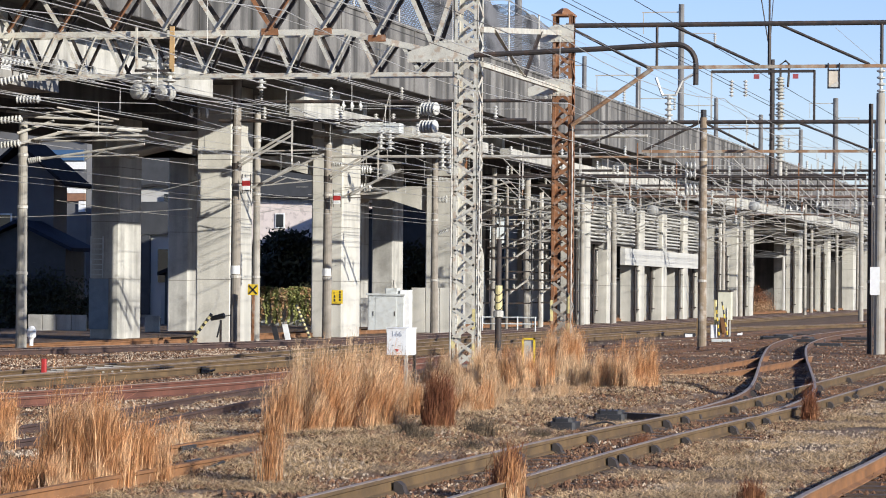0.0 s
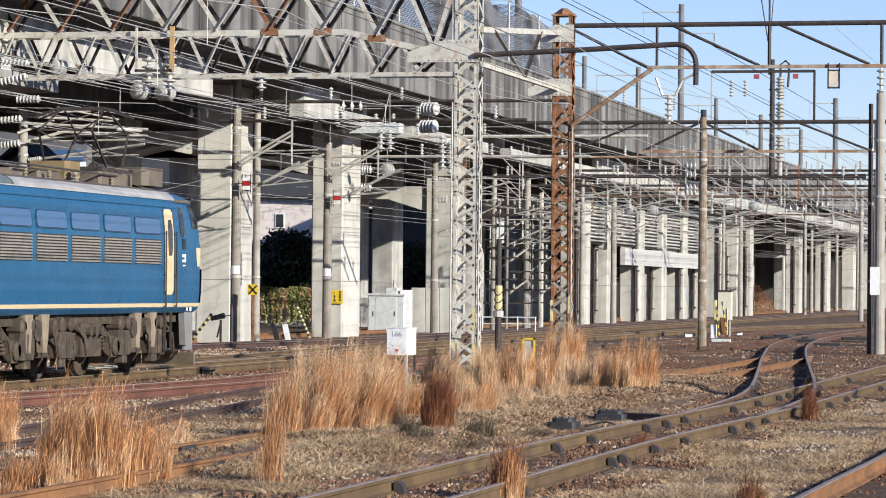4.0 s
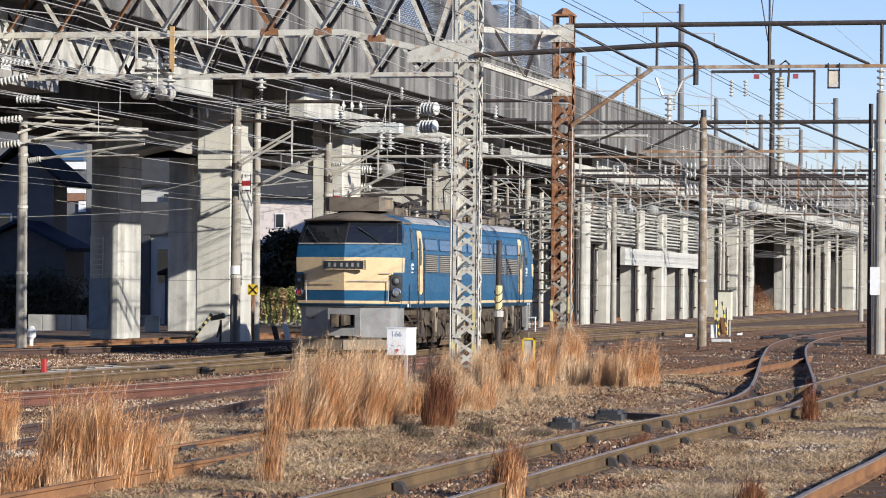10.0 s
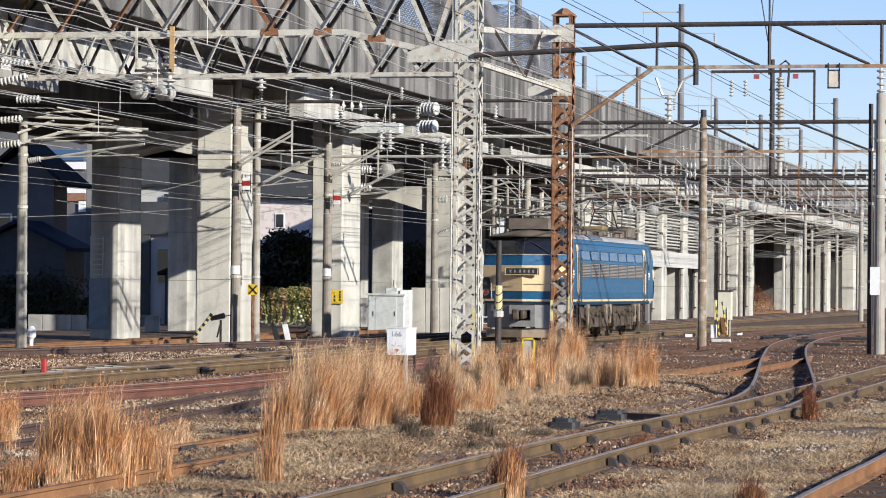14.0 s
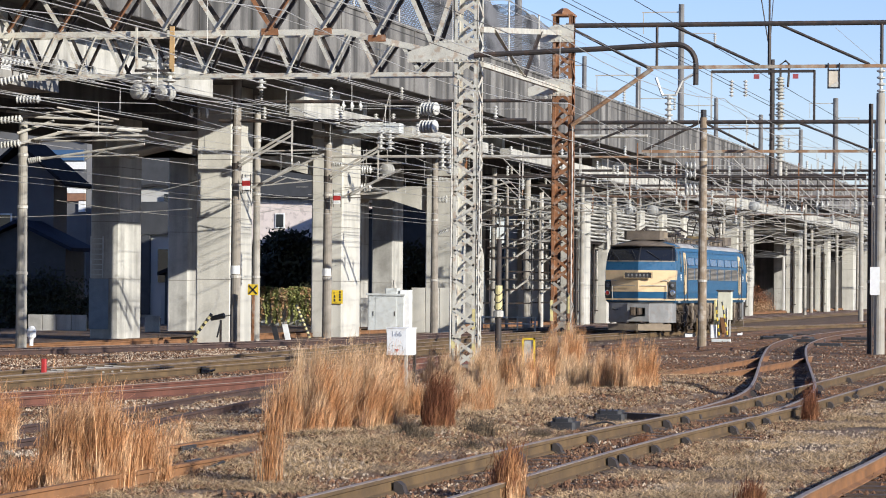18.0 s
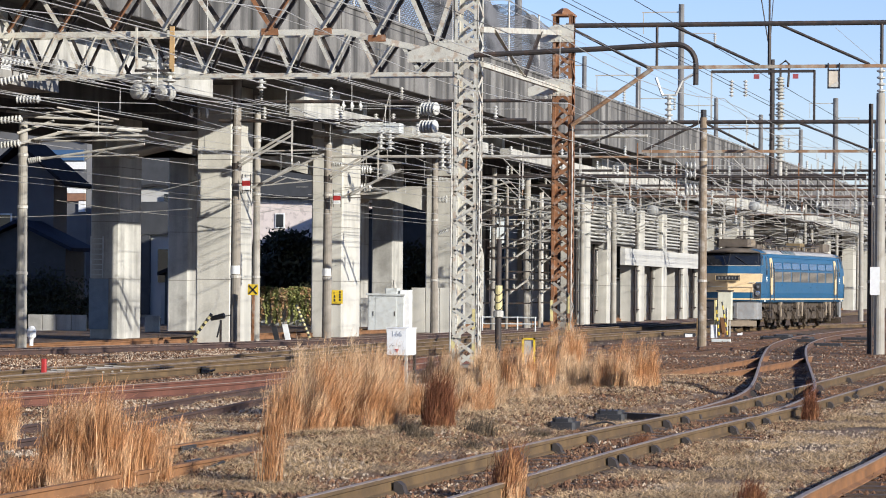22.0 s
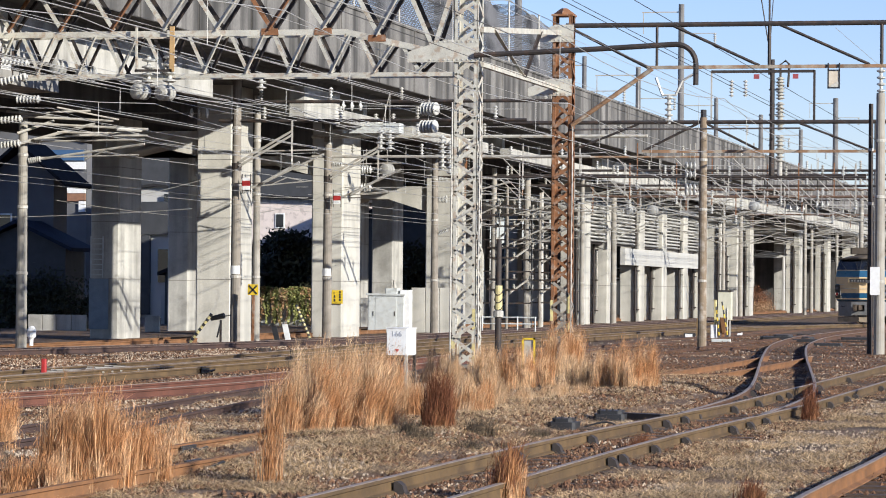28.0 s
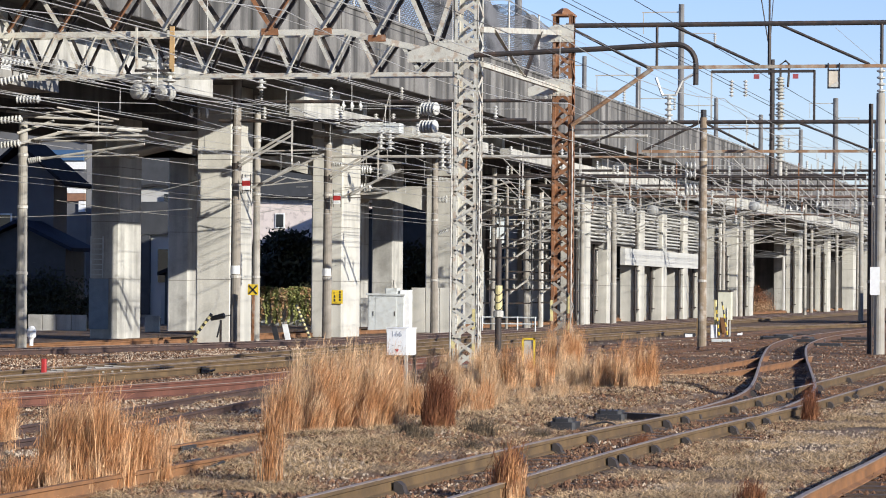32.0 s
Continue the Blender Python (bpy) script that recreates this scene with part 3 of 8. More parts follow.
ROOF_BAND = mat("roof_band_silver", (0.37, 0.36, 0.345), 0.6, 0.0, var=0.15, scale=1.5, fine=25, bump=0.05, tint=(0.30, 0.27, 0.23), tint_amount=0.5, streak=0.2)


def rounded(ya, yb, z0, z1, r, seg=4):
    """Corner points of a rounded rectangle in y and z."""
    out = []
    for cy, cz, a0 in ((yb - r, z0 + r, -90), (yb - r, z1 - r, 0), (ya + r, z1 - r, 90), (ya + r, z0 + r, 180)):
        for k in range(seg + 1):
            a = math.radians(a0 + 90 * k / seg)
            out.append((cy + r * math.cos(a), cz + r * math.sin(a)))
    return out


DOOR_ZS = [1.52, 1.60, 2.0, 2.46, 2.63, 2.80, 2.96, 3.12, 3.18]


def side_patch(sx, ya, yb, zs, out, r):
    """A sheet that follows the body side; its end rows are drawn in by r for rounded corners."""
    bm = B()
    rows = []
    for k, z in enumerate(zs):
        c = r if k in (0, len(zs) - 1) else 0.0
        x = sx * (side_x(z) + out)
        rows.append([bm.verts.new((x, ya + c, z)), bm.verts.new((x, yb - c, z))])
    back = [[bm.verts.new(v.co - Vector((sx * 0.03, 0, 0))) for v in row] for row in rows]
    n = len(rows)
    for k in range(n - 1):
        bm.faces.new((rows[k][0], rows[k][1], rows[k + 1][1], rows[k + 1][0]))
        bm.faces.new((rows[k][0], rows[k + 1][0], back[k + 1][0], back[k][0]))
        bm.faces.new((rows[k + 1][1], rows[k][1], back[k][1], back[k + 1][1]))
    bm.faces.new((rows[0][1], rows[0][0], back[0][0], back[0][1]))
    bm.faces.new((rows[-1][0], rows[-1][1], back[-1][1], back[-1][0]))
    return bm


def wrap_patch(sx, zs, front, back_edge, out):
    """A sheet that carries the cab front's paint or glass round the corner onto the side."""
    bm = B()
    rows = []
    for z in zs:
        x = sx * (side_x(z) + out)
        rows.append([bm.verts.new((x, ring_at(z)[2] + front, z)), bm.verts.new((x, back_edge(z), z))])
    back = [[bm.verts.new(v.co - Vector((sx * 0.03, 0, 0))) for v in row] for row in rows]
    for k in range(len(rows) - 1):
        bm.faces.new((rows[k][0], rows[k][1], rows[k + 1][1], rows[k + 1][0]))
        bm.faces.new((rows[k][0], rows[k + 1][0], back[k + 1][0], back[k][0]))
        bm.faces.new((rows[k + 1][1], rows[k][1], back[k][1], back[k + 1][1]))
    bm.faces.new((rows[0][1], rows[0][0], back[0][0], back[0][1]))
    bm.faces.new((rows[-1][0], rows[-1][1], back[-1][1], back[-1][0]))
    return bm


# body shell
bm = B()
TS = [-1, -0.85, -0.65, -0.4, -0.2, 0, 0.2, 0.4, 0.65, 0.85, 1]
rings = []
for z, *_ in RINGS:
    front = [nose(t, z) for t in TS]
    rear = [Vector((-p.x, LEN - p.y, p.z)) for p in front]
    rings.append([bm.verts.new(p) for p in front + rear])
for hw_k, z, yy in ((0.86, 3.50, 0.55), (0.62, 3.58, 0.75), (0.0, 3.63, 0.9)):
    ring = []
    for p in [nose(t, 3.40) for t in TS]:
        ring.append(Vector((p.x * hw_k, max(p.y, 0.0) + yy * 0.5, z)))
    rings.append([bm.verts.new(p) for p in ring + [Vector((-p.x, LEN - p.y, p.z)) for p in ring]])
n = len(rings[0])
for a, b in zip(rings, rings[1:]):
    for i in range(n):
        bm.faces.new((a[i], a[(i + 1) % n], b[(i + 1) % n], b[i]))
bm.faces.new(rings[0][::-1])
bmesh.ops.remove_doubles(bm, verts=bm.verts, dist=0.0005)
body = part("body", bm, BLUE, loco, "weathered blue painted body shell")

# roof skin and drip rails
bm = B()
sec = [(1.10, 3.525), (0.80, 3.60), (0, 3.655), (-0.80, 3.60), (-1.10, 3.525), (-1.05, 3.45), (0, 3.60), (1.05, 3.45)]
extrude_y(bm, sec, 1.35, LEN - 1.35)
part("roof", bm, LOCO_GREY, loco, "sooty grey roof")
for sx in (-1, 1):
    bm = B()
    ring = [(1.298, 3.365), (1.283, 3.405), (1.235, 3.46), (1.10, 3.534), (1.08, 3.49), (1.22, 3.40), (1.25, 3.365)]
    extrude_y(bm, [(sx * q[0], q[1]) for q in ring], 1.35, LEN - 1.35)
    part("roof_edge", bm, ROOF_BAND, loco, "pale silver roof edge band")

for end in (0, 1):
    fl = flip_end if end else (lambda b: b)
    # cab roof with a visor over the windscreen
    bm = B()
    grid = []
    for j, (yy, zz, k) in enumerate(((0.0, 3.40, 1.02), (0.02, 3.46, 1.02), (0.35, 3.56, 0.96), (0.9, 3.66, 0.9), (1.7, 3.70, 0.9))):
        row = []
        for t in TS:
            p = nose(t, 3.40)
            dome = (1 - abs(t) ** 2.4) * (zz - 3.40)
            row.append(bm.verts.new((p.x * k, p.y - 0.16 + yy * (1 + 0.0 * abs(t)), 3.40 + max(dome, 0.0) + (0.03 if j else 0))))
        grid.append(row)
    under = [bm.verts.new((v.co.x, v.co.y + 0.12, 3.385)) for v in grid[0]]
    for a, b in [(under, grid[0])] + list(zip(grid, grid[1:])):
        for i in range(len(TS) - 1):
            bm.faces.new((a[i], a[i + 1], b[i + 1], b[i]))
    part("cab_roof", fl(bm), LOCO_GREY, loco, "brown-grey domed cab roof with visor", True)
    part("windscreen_seal", fl(nose_patch(B(), -0.99, 0.99, 2.825, 3.385, 0.005, 16)), BLACK, loco)
    # windscreen panes
    for t0, t1 in ((-0.90, -0.02), (0.02, 0.90)):
        part("windscreen", fl(nose_patch(B(), t0, t1, 2.84, 3.36, 0.012)), GLASS_DARK, loco, "dark tinted windscreen pane")
    for t0, t1 in ((-0.985, -0.92), (0.92, 0.985)):
        part("corner_pane", fl(nose_patch(B(), t0, t1, 2.84, 3.34, 0.012, 3)), GLASS_DARK, loco)
    part("windscreen_sill", fl(nose_patch(B(), -0.97, 0.97, 2.795, 2.83, 0.022, 14, 1)), LOUVRE, loco)
    # cream warning panel with its blue lower band and stripe
    part("cream_panel", fl(nose_patch(B(), -0.84, 0.84, 1.62, 2.10, 0.010, 12, 3)), CREAM, loco, "cream painted front panel")
    part("cream_panel_upper", fl(nose_patch(B(), -0.985, 0.985, 2.08, 2.46, 0.010, 14, 3, -0.995, 0.995)), CREAM, loco)
    part("bumper_edge", fl(nose_patch(B(), -0.97, 0.97, 1.175, 1.215, 0.035, 12, 1)), SKIRT, loco)
    part("front_stripe", fl(nose_patch(B(), -0.99, 0.99, 1.285, 1.355, 0.012, 12, 1)), CREAM, loco)
    # number plate: raised dark board with a light rim, characters as bars
    bm = B()
    box(bm, -0.56, 0.56, -0.60, -0.50, 2.14, 2.385)
    pb = part("plate_board", fl(bm), BLACK, loco, "black number plate with cream rim")
    bm = B()
    for z in (2.145, 2.365):
        box(bm, -0.55, 0.55, -0.612, -0.598, z, z + 0.015)
    for x in (-0.55, 0.53):
        box(bm, x, x + 0.02, -0.612, -0.598, 2.16, 2.365)
    parts_of("plate_rim", fl(bm), CREAM, pb)
    bm = B()
    for i in range(6):
        x = -0.40 + i * 0.145 + (0.03 if i > 1 else 0)
        box(bm, x, x + 0.06, -0.610, -0.600, 2.215, 2.315)
    parts_of("plate_bar", fl(bm), SKIRT, pb)
    # headlight clusters
    for sx in (-1, 1):
        bm = B()
        for tt0, tt1 in ((0.80, 0.995),):
            a, b = (tt0, tt1) if sx > 0 else (-tt1, -tt0)
            nose_patch(bm, a, b, 1.36, 2.03, 0.075, 4, 2)
        hb = part("headlight_box", fl(bm), BLACK, loco, "black headlight housing")
        c0 = nose(sx * 0.90, 1.87, 0.07)
        c1 = nose(sx * 0.90, 1.57, 0.07)
        nrm = Vector((sx * 0.25, -0.97, 0))
        for c, lens in ((c0, LENS), (c1, LENS if sx > 0 else RED)):
            bm = B()
            lathe(bm, c, c + nrm * 0.06, [(0, 0.105), (0.05, 0.11), (0.055, 0.085), (0.02, 0.08)], 14)
            part("lamp_rim", fl(bm), CHROME if c is c1 else BLACK, hb)
            bm = B()
            lathe(bm, c + nrm * 0.022, c + nrm * 0.06, [(0, 0.08), (0.02, 0.055), (0.028, 0.0)], 12)
            part("lens", fl(bm), lens, hb)
    # wipers, handrails, hooks and cables on the front
    bm = B()
    for t0, t1 in ((-0.55, -0.78), (0.62, 0.30), (-0.05, -0.18)):
        p0, p1 = nose(t0, 2.83, 0.05), nose(t1, 3.12, 0.05)
        tube(bm, p0, p1, 0.012, seg=5)
        d = (p1 - p0) * 0.35
        tube(bm, p1 - d, p1 + d, 0.018, seg=4)
    parts_of("wiper", fl(bm), BLACK, loco)
    bm = B()
    tube(bm, nose(-0.75, 1.86, 0.07), nose(-0.06, 1.86, 0.07), 0.012, seg=5)
    tube(bm, nose(0.06, 1.86, 0.07), nose(0.76, 1.86, 0.07), 0.012, seg=5)
    for t in (-0.76, 0.76):
        tube(bm, nose(t, 1.30, 0.09), nose(t, 1.86, 0.09), 0.015, seg=5)
    for t in (-0.72, 0.72):
        tube(bm, nose(t - 0.09, 2.06, 0.08), nose(t + 0.09, 2.06, 0.08), 0.012, seg=5)
    parts_of("front_handrail", fl(bm), GALV, loco)
    bm = B()
    for t, r in ((-0.62, 0.016), (0.50, 0.022)):
        a = nose(t, 1.14, 0.10)
        path_tube(bm, [a + Vector(q) for q in ((0, 0, 0), (0.02, -0.06, -0.06), (0.0, -0.07, -0.17), (-0.08, -0.07, -0.24), (-0.17, -0.05, -0.22))], r, 6)
        tube(bm, a + Vector((-0.15, -0.05, -0.235)), a + Vector((-0.26, -0.05, -0.19)), r * 1.9, seg=7)
    path_tube(bm, [nose(0.72, 1.26, 0.1), nose(0.35, 1.22, 0.13), nose(-0.1, 1.12, 0.13), nose(-0.5, 0.98, 0.1)], 0.012, 6)
    parts_of("air_hose", fl(bm), BLACK, loco)
    # skirt, coupler and plough
    bm = B()
    for sx in (-1, 1):
        ring = [(0.42 * sx, -0.38), (1.12 * sx, -0.09), (1.22 * sx, -0.03), (1.28 * sx, 0.06), (1.30 * sx, 0.62), (1.25 * sx, 0.62), (1.23 * sx, 0.10), (0.42 * sx, -0.28)]
        prism(bm, ring if sx > 0 else ring[::-1], 0.42, 1.17)
    parts_of("front_skirt", fl(bm), SKIRT, loco, "light grey front skirt plate")
    bm = B()
    box(bm, -0.44, 0.44, -0.12, 0.3, 0.62, 1.17)
    for xa, xb, za, zb in ((-0.44, 0.44, 1.0, 1.16), (-0.44, 0.44, 0.46, 0.66), (-0.44, -0.27, 0.66, 1.0), (0.27, 0.44, 0.66, 1.0)):
        box(bm, xa, xb, -0.50, -0.12, za, zb, 0.015)
    part("coupler_pocket", fl(bm), SKIRT, loco)
    bm = B()
    box(bm, -0.15, 0.15, -0.95, -0.1, 0.74, 0.98, 0.06)
    box(bm, -0.21, 0.02, -1.12, -0.85, 0.70, 1.02, 0.05)
    box(bm, 0.06, 0.19, -1.10, -0.88, 0.73, 0.99, 0.03)
    part("coupler", fl(bm), BOGIE, loco, "dusty knuckle coupler")
    bm = B()
    for sx in (-1, 1):
        ring = [(0.02 * sx, -0.62), (1.25 * sx, -0.2), (1.25 * sx, -0.14), (0.02 * sx, -0.54)]
        prism(bm, ring if sx > 0 else ring[::-1], 0.11, 0.36)
    box(bm, -0.9, 0.9, -0.3, 0.2, 0.34, 0.40)
    part("snow_plough", fl(bm), BRACKET, loco, "brown dusty snow plough")
    # air conditioner on the cab roof
    bm = B()
    box(bm, -0.78, 0.78, 0.42, 1.5, 3.66, 4.0, 0.12)
    ac = part("air_conditioner", fl(bm), LOCO_GREY, loco, "boxy grey roof air conditioner")
    bm = B()
    box(bm, -0.79, 0.79, 0.41, 1.51, 4.0, 4.015, 0.12)
    part("air_conditioner_lid", fl(bm), LOCO_GREY, ac)
    bm = B()
    for k in range(6):
        box(bm, 0.78, 0.792, 0.58 + k * 0.135, 0.67 + k * 0.135, 3.72, 3.96)
    parts_of("air_conditioner_grille", fl(bm), BRACKET, ac)
    # rooftop gear behind the air conditioner
    bm = B()
    for i in range(9):
        x = random.uniform(-0.8, 0.8)
        y = 2.3 + random.random() * 1.1
        z1 = random.uniform(3.75, 3.98)
        tube(bm, (x, y, 3.58), (x, y, z1), 0.03, seg=6)
        tube(bm, (x, y, z1), (x + random.uniform(-0.5, 0.5), y + random.uniform(-0.3, 0.4), z1 - 0.04), 0.018, seg=5)
    box(bm, -0.55, 0.05, 2.3, 2.75, 3.6, 3.82, 0.03)
    parts_of("roof_conduit", fl(bm), LOCO_GREY, loco)
    # pantograph, folded, beside its insulators
    bm = B()
    for sx in (-0.55, 0.55):
        for yy in (3.75, 5.0):
            sheds(bm, (sx, yy, 3.60), (sx, yy, 3.83), 4, 0.085, 0.05, 8)
    parts_of("pantograph_insulator", fl(bm), DUSTY_PORCELAIN, loco)
    if end == 0:
        bm = B()
        for sx in (-0.62, 0.62):
            bar(bm, (sx, 3.3, 3.88), (sx, 5.6, 3.88), 0.09, 0.08)
            bar(bm, (sx, 3.4, 3.92), (sx * 0.9, 5.5, 4.12), 0.06, 0.06)
            bar(bm, (sx * 0.8, 5.55, 3.94), (sx * 0.95, 3.5, 4.16), 0.055, 0.055)
            tube(bm, (sx, 4.0, 3.9), (sx, 4.9, 3.96), 0.07, seg=8)
        for yy in (3.35, 4.0, 4.6, 5.5):
            bar(bm, (-0.7, yy, 3.90), (0.7, yy, 3.90), 0.09, 0.07)
        for yy in (4.25, 4.65):
            bar(bm, (-0.7, yy, 4.20), (0.7, yy, 4.20), 0.06, 0.045)
            for sx in (-1, 1):
                bar(bm, (0.7 * sx, yy, 4.20), (0.98 * sx, yy, 4.02), 0.05, 0.04)
        parts_of("pantograph", fl(bm), DARK_STEEL, loco, "folded dark steel pantograph")
    else:
        # raised diamond pantograph under the contact wire
        yc = LEN - 13.9
        bm = B()
        for sx in (-0.62, 0.62):
            bar(bm, (sx, yc - 0.9, 3.88), (sx, yc + 0.9, 3.88), 0.09, 0.08)
            for s in (-1, 1):
                bar(bm, (sx, yc + 0.45 * s, 3.95), (sx * 0.85, yc + 1.05 * s, 4.62), 0.035, 0.035)
                bar(bm, (sx * 0.85, yc + 1.05 * s, 4.62), (sx * 0.7, yc + 0.12 * s, PANTO_Z), 0.025, 0.025)
            tube(bm, (sx * 0.6, yc - 0.6, 3.95), (sx * 0.6, yc + 0.6, 3.95), 0.07, seg=8)
        for s in (-1, 1):
            bar(bm, (-0.7, yc + 0.86 * s, 3.90), (0.7, yc + 0.86 * s, 3.90), 0.09, 0.07)
            bar(bm, (-0.55, yc + 1.05 * s, 4.62), (0.55, yc + 1.05 * s, 4.62), 0.03, 0.03)
            bar(bm, (-0.53, yc + 0.5 * s, 3.97), (0.50, yc + 1.05 * s, 4.60), 0.02, 0.02)
            bar(bm, (0.50, yc + 1.02 * s, 4.64), (-0.42, yc + 0.14 * s, PANTO_Z - 0.02), 0.018, 0.018)
            bar(bm, (-0.5, yc + 0.16 * s, PANTO_Z + 0.03), (0.5, yc + 0.16 * s, PANTO_Z + 0.03), 0.05, 0.05)
            for sx in (-1, 1):
                bar(bm, (0.5 * sx, yc + 0.16 * s, PANTO_Z + 0.03), (0.95 * sx, yc + 0.16 * s, PANTO_Z - 0.15), 0.04, 0.04)
        parts_of("pantograph", fl(bm), DARK_STEEL, loco, "raised dark steel diamond pantograph")
        bm = B()
        box(bm, -0.42, 0.42, LEN - 12.6, LEN - 11.9, 3.60, 4.0, 0.08)
        part("olive_case", fl(bm), OLIVE_BOX, loco, "olive brown roof case")
    bm = B()
    box(bm, -0.62, 0.62, 1.95 + 0.6, 3.35, 3.62, 3.80, 0.06)
    part("roof_equipment_case", fl(bm), LOCO_GREY, loco)
    # cab side: door, window, steps, handrails
    for sx in (-1, 1):
        yc = 1.95
        dr = part("cab_door", fl(side_patch(sx, yc - 0.25, yc + 0.25, DOOR_ZS, 0.014, 0.09)), CREAM, loco, "cream cab door")
        part("door_window", fl(side_patch(sx, yc - 0.17, yc + 0.10, [2.28, 2.46, 2.6, 2.8, 2.98], 0.022, 0.05)), GLASS_DARK, dr)
        part("door_panel", fl(side_patch(sx, yc - 0.15, yc + 0.15, [1.62, 1.75, 2.1, 2.2], 0.022, 0.03)), CREAM, dr)
        # black strips beside the door, its edge shadow painted on the body side
        for ya in (yc - 0.33, yc + 0.27):
            part("door_gap", fl(side_patch(sx, ya, ya + 0.055, DOOR_ZS, 0.006, 0.0)), BLACK, dr)
        bm = B()
        for yy in (yc - 0.33, yc + 0.33):
            tube(bm, (sx * 1.45, yy, 1.25), (sx * 1.45, yy, 2.75), 0.016, seg=6)
            for z in (1.3, 1.9, 2.7):
                tube(bm, (sx * 1.38, yy, z), (sx * 1.45, yy, z), 0.012, seg=5)
        parts_of("door_handrail", fl(bm), DARK_STEEL, loco)
        bm = B()
        for z in (0.45, 0.80):
            box(bm, min(sx * 1.18, sx * 1.40), max(sx * 1.18, sx * 1.40), yc - 0.2, yc + 0.2, z, z + 0.03)
        for yy in (yc - 0.2, yc + 0.18):
            box(bm, min(sx * 1.36, sx * 1.40), max(sx * 1.36, sx * 1.40), yy, yy + 0.03, 0.42, 1.2)
        parts_of("cab_step", fl(bm), DARK_STEEL, loco)
        part("cab_side_window", fl(side_patch(sx, 0.98, 1.26, [2.66, 2.80, 2.95, 3.12, 3.24], 0.010, 0.05)), GLASS_DARK, loco)
        part("cream_corner", fl(wrap_patch(sx, [2.08, 2.2, 2.33, 2.455], 0.0, lambda z: 0.16 + 0.22 * (z - 2.08), 0.008)), CREAM, loco)
        part("corner_pane", fl(wrap_patch(sx, [2.84, 2.96, 3.12, 3.3], 0.015, lambda z: 0.46 + 0.30 * (z - 2.84), 0.010)), GLASS_DARK, loco)
        part("visor_edge", fl(wrap_patch(sx, [3.33, 3.39], 0.0, lambda z: 1.35, 0.025)), LOCO_GREY, loco)
        # maker's marks as plain shapes
        bm = B()
        x = sx * 1.405
        box(bm, min(x, x + sx * 0.012), max(x, x + sx * 0.012), 0.95, 1.13, 2.42, 2.62)
        pl = part("side_plate", fl(bm), BLACK, loco)
        bm = B()
        for ya, yb, za, zb in ((0.93, 1.0, 2.16, 2.32), (1.02, 1.15, 2.26, 2.32), (1.02, 1.15, 2.16, 2.21), (0.95, 1.12, 2.08, 2.11), (0.55, 0.66, 1.20, 1.27), (0.8, 0.86, 1.20, 1.27)):
            box(bm, min(x, x + sx * 0.008), max(x, x + sx * 0.008), ya, yb, za, zb)
        parts_of("side_mark", fl(bm), WHITE, loco, "white painted mark")

FRAME_BLUE = mat("window_rim_blue", (0.012, 0.035, 0.075), 0.45, var=0.1, scale=2, fine=20, bump=0.02)
# sides: stripe, windows, louvres
for sx in (-1, 1):
    bm = B()
    x = side_x(1.3)
    box(bm, min(sx * (x - 0.01), sx * (x + 0.012)), max(sx * (x - 0.01), sx * (x + 0.012)), 0.03, LEN - 0.03, 1.285, 1.355)
    part("side_stripe", bm, CREAM, loco, "cream waist stripe")
    bm = B()
    box(bm, min(sx * 1.30, sx * 1.345), max(sx * 1.30, sx * 1.345), 1.4, LEN - 1.4, 3.215, 3.243)
    part("gutter", bm, BLUE, loco)
    for i in range(7):
        ya = 2.42 + i * 1.745
        yb = ya + 1.52
        for z0, z1, dy, name, mt, out in ((2.67, 3.0, -0.015, "window_frame", FRAME_BLUE, 0.012), (2.695, 2.975, 0.02, "side_window", GLASS_BLUE, 0.018)):
            bm = B()
            v = [bm.verts.new((sx * (side_x(z) + out), yy, z)) for yy, z in rounded(ya + dy, yb - dy, z0, z1, 0.10 - dy)]
            bm.faces.new(v if sx > 0 else v[::-1])
            w = [bm.verts.new(q.co - Vector((sx * 0.02, 0, 0))) for q in v]
            for k in range(len(v)):
                bm.faces.new((v[k], v[(k + 1) % len(v)], w[(k + 1) % len(v)], w[k]))
            part(name, bm, mt, loco, "blue tinted side window" if name == "side_window" else "")
        bm = B()
        box(bm, min(sx * 1.395, sx * 1.402), max(sx * 1.395, sx * 1.402), ya, yb, 2.10, 2.58)
        lp = part("louvre_panel", bm, BLACK, loco, "grey ventilation louvre panel")
        bm = B()
        for k in range(9):
            z = 2.11 + k * 0.052
            v = [(1.402, z), (1.428, z + 0.004), (1.428, z + 0.012), (1.402, z + 0.032)]
            extrude_y(bm, [(sx * q[0], q[1]) for q in v], ya + 0.01, yb - 0.01)
        part("louvre_slats", bm, LOUVRE, lp)

# middle roof gear
bm = B()
for i, (ya, yb, w, z1) in enumerate(((5.6, 6.6, 0.55, 3.74), (7.0, 8.6, 0.6, 3.72), (8.9, 9.5, 0.45, 3.76), (9.9, 11.0, 0.6, 3.74), (12.9, 14.6, 0.7, 3.84))):
    box(bm, -w, w, ya, yb, 3.60, z1, 0.05)
parts_of("roof_equipment_case", bm, LOCO_GREY, loco)
bm = B()
for x in (-0.7, 0.2, 0.75):
    path_tube(bm, [(x, 3.2, 3.78), (x, 6, 3.80), (x * 0.9, 9, 3.82), (x, LEN - 3.2, 3.78)], 0.02, 6)
parts_of("roof_cable", bm, WIRE_DARK, loco)
bm = B()
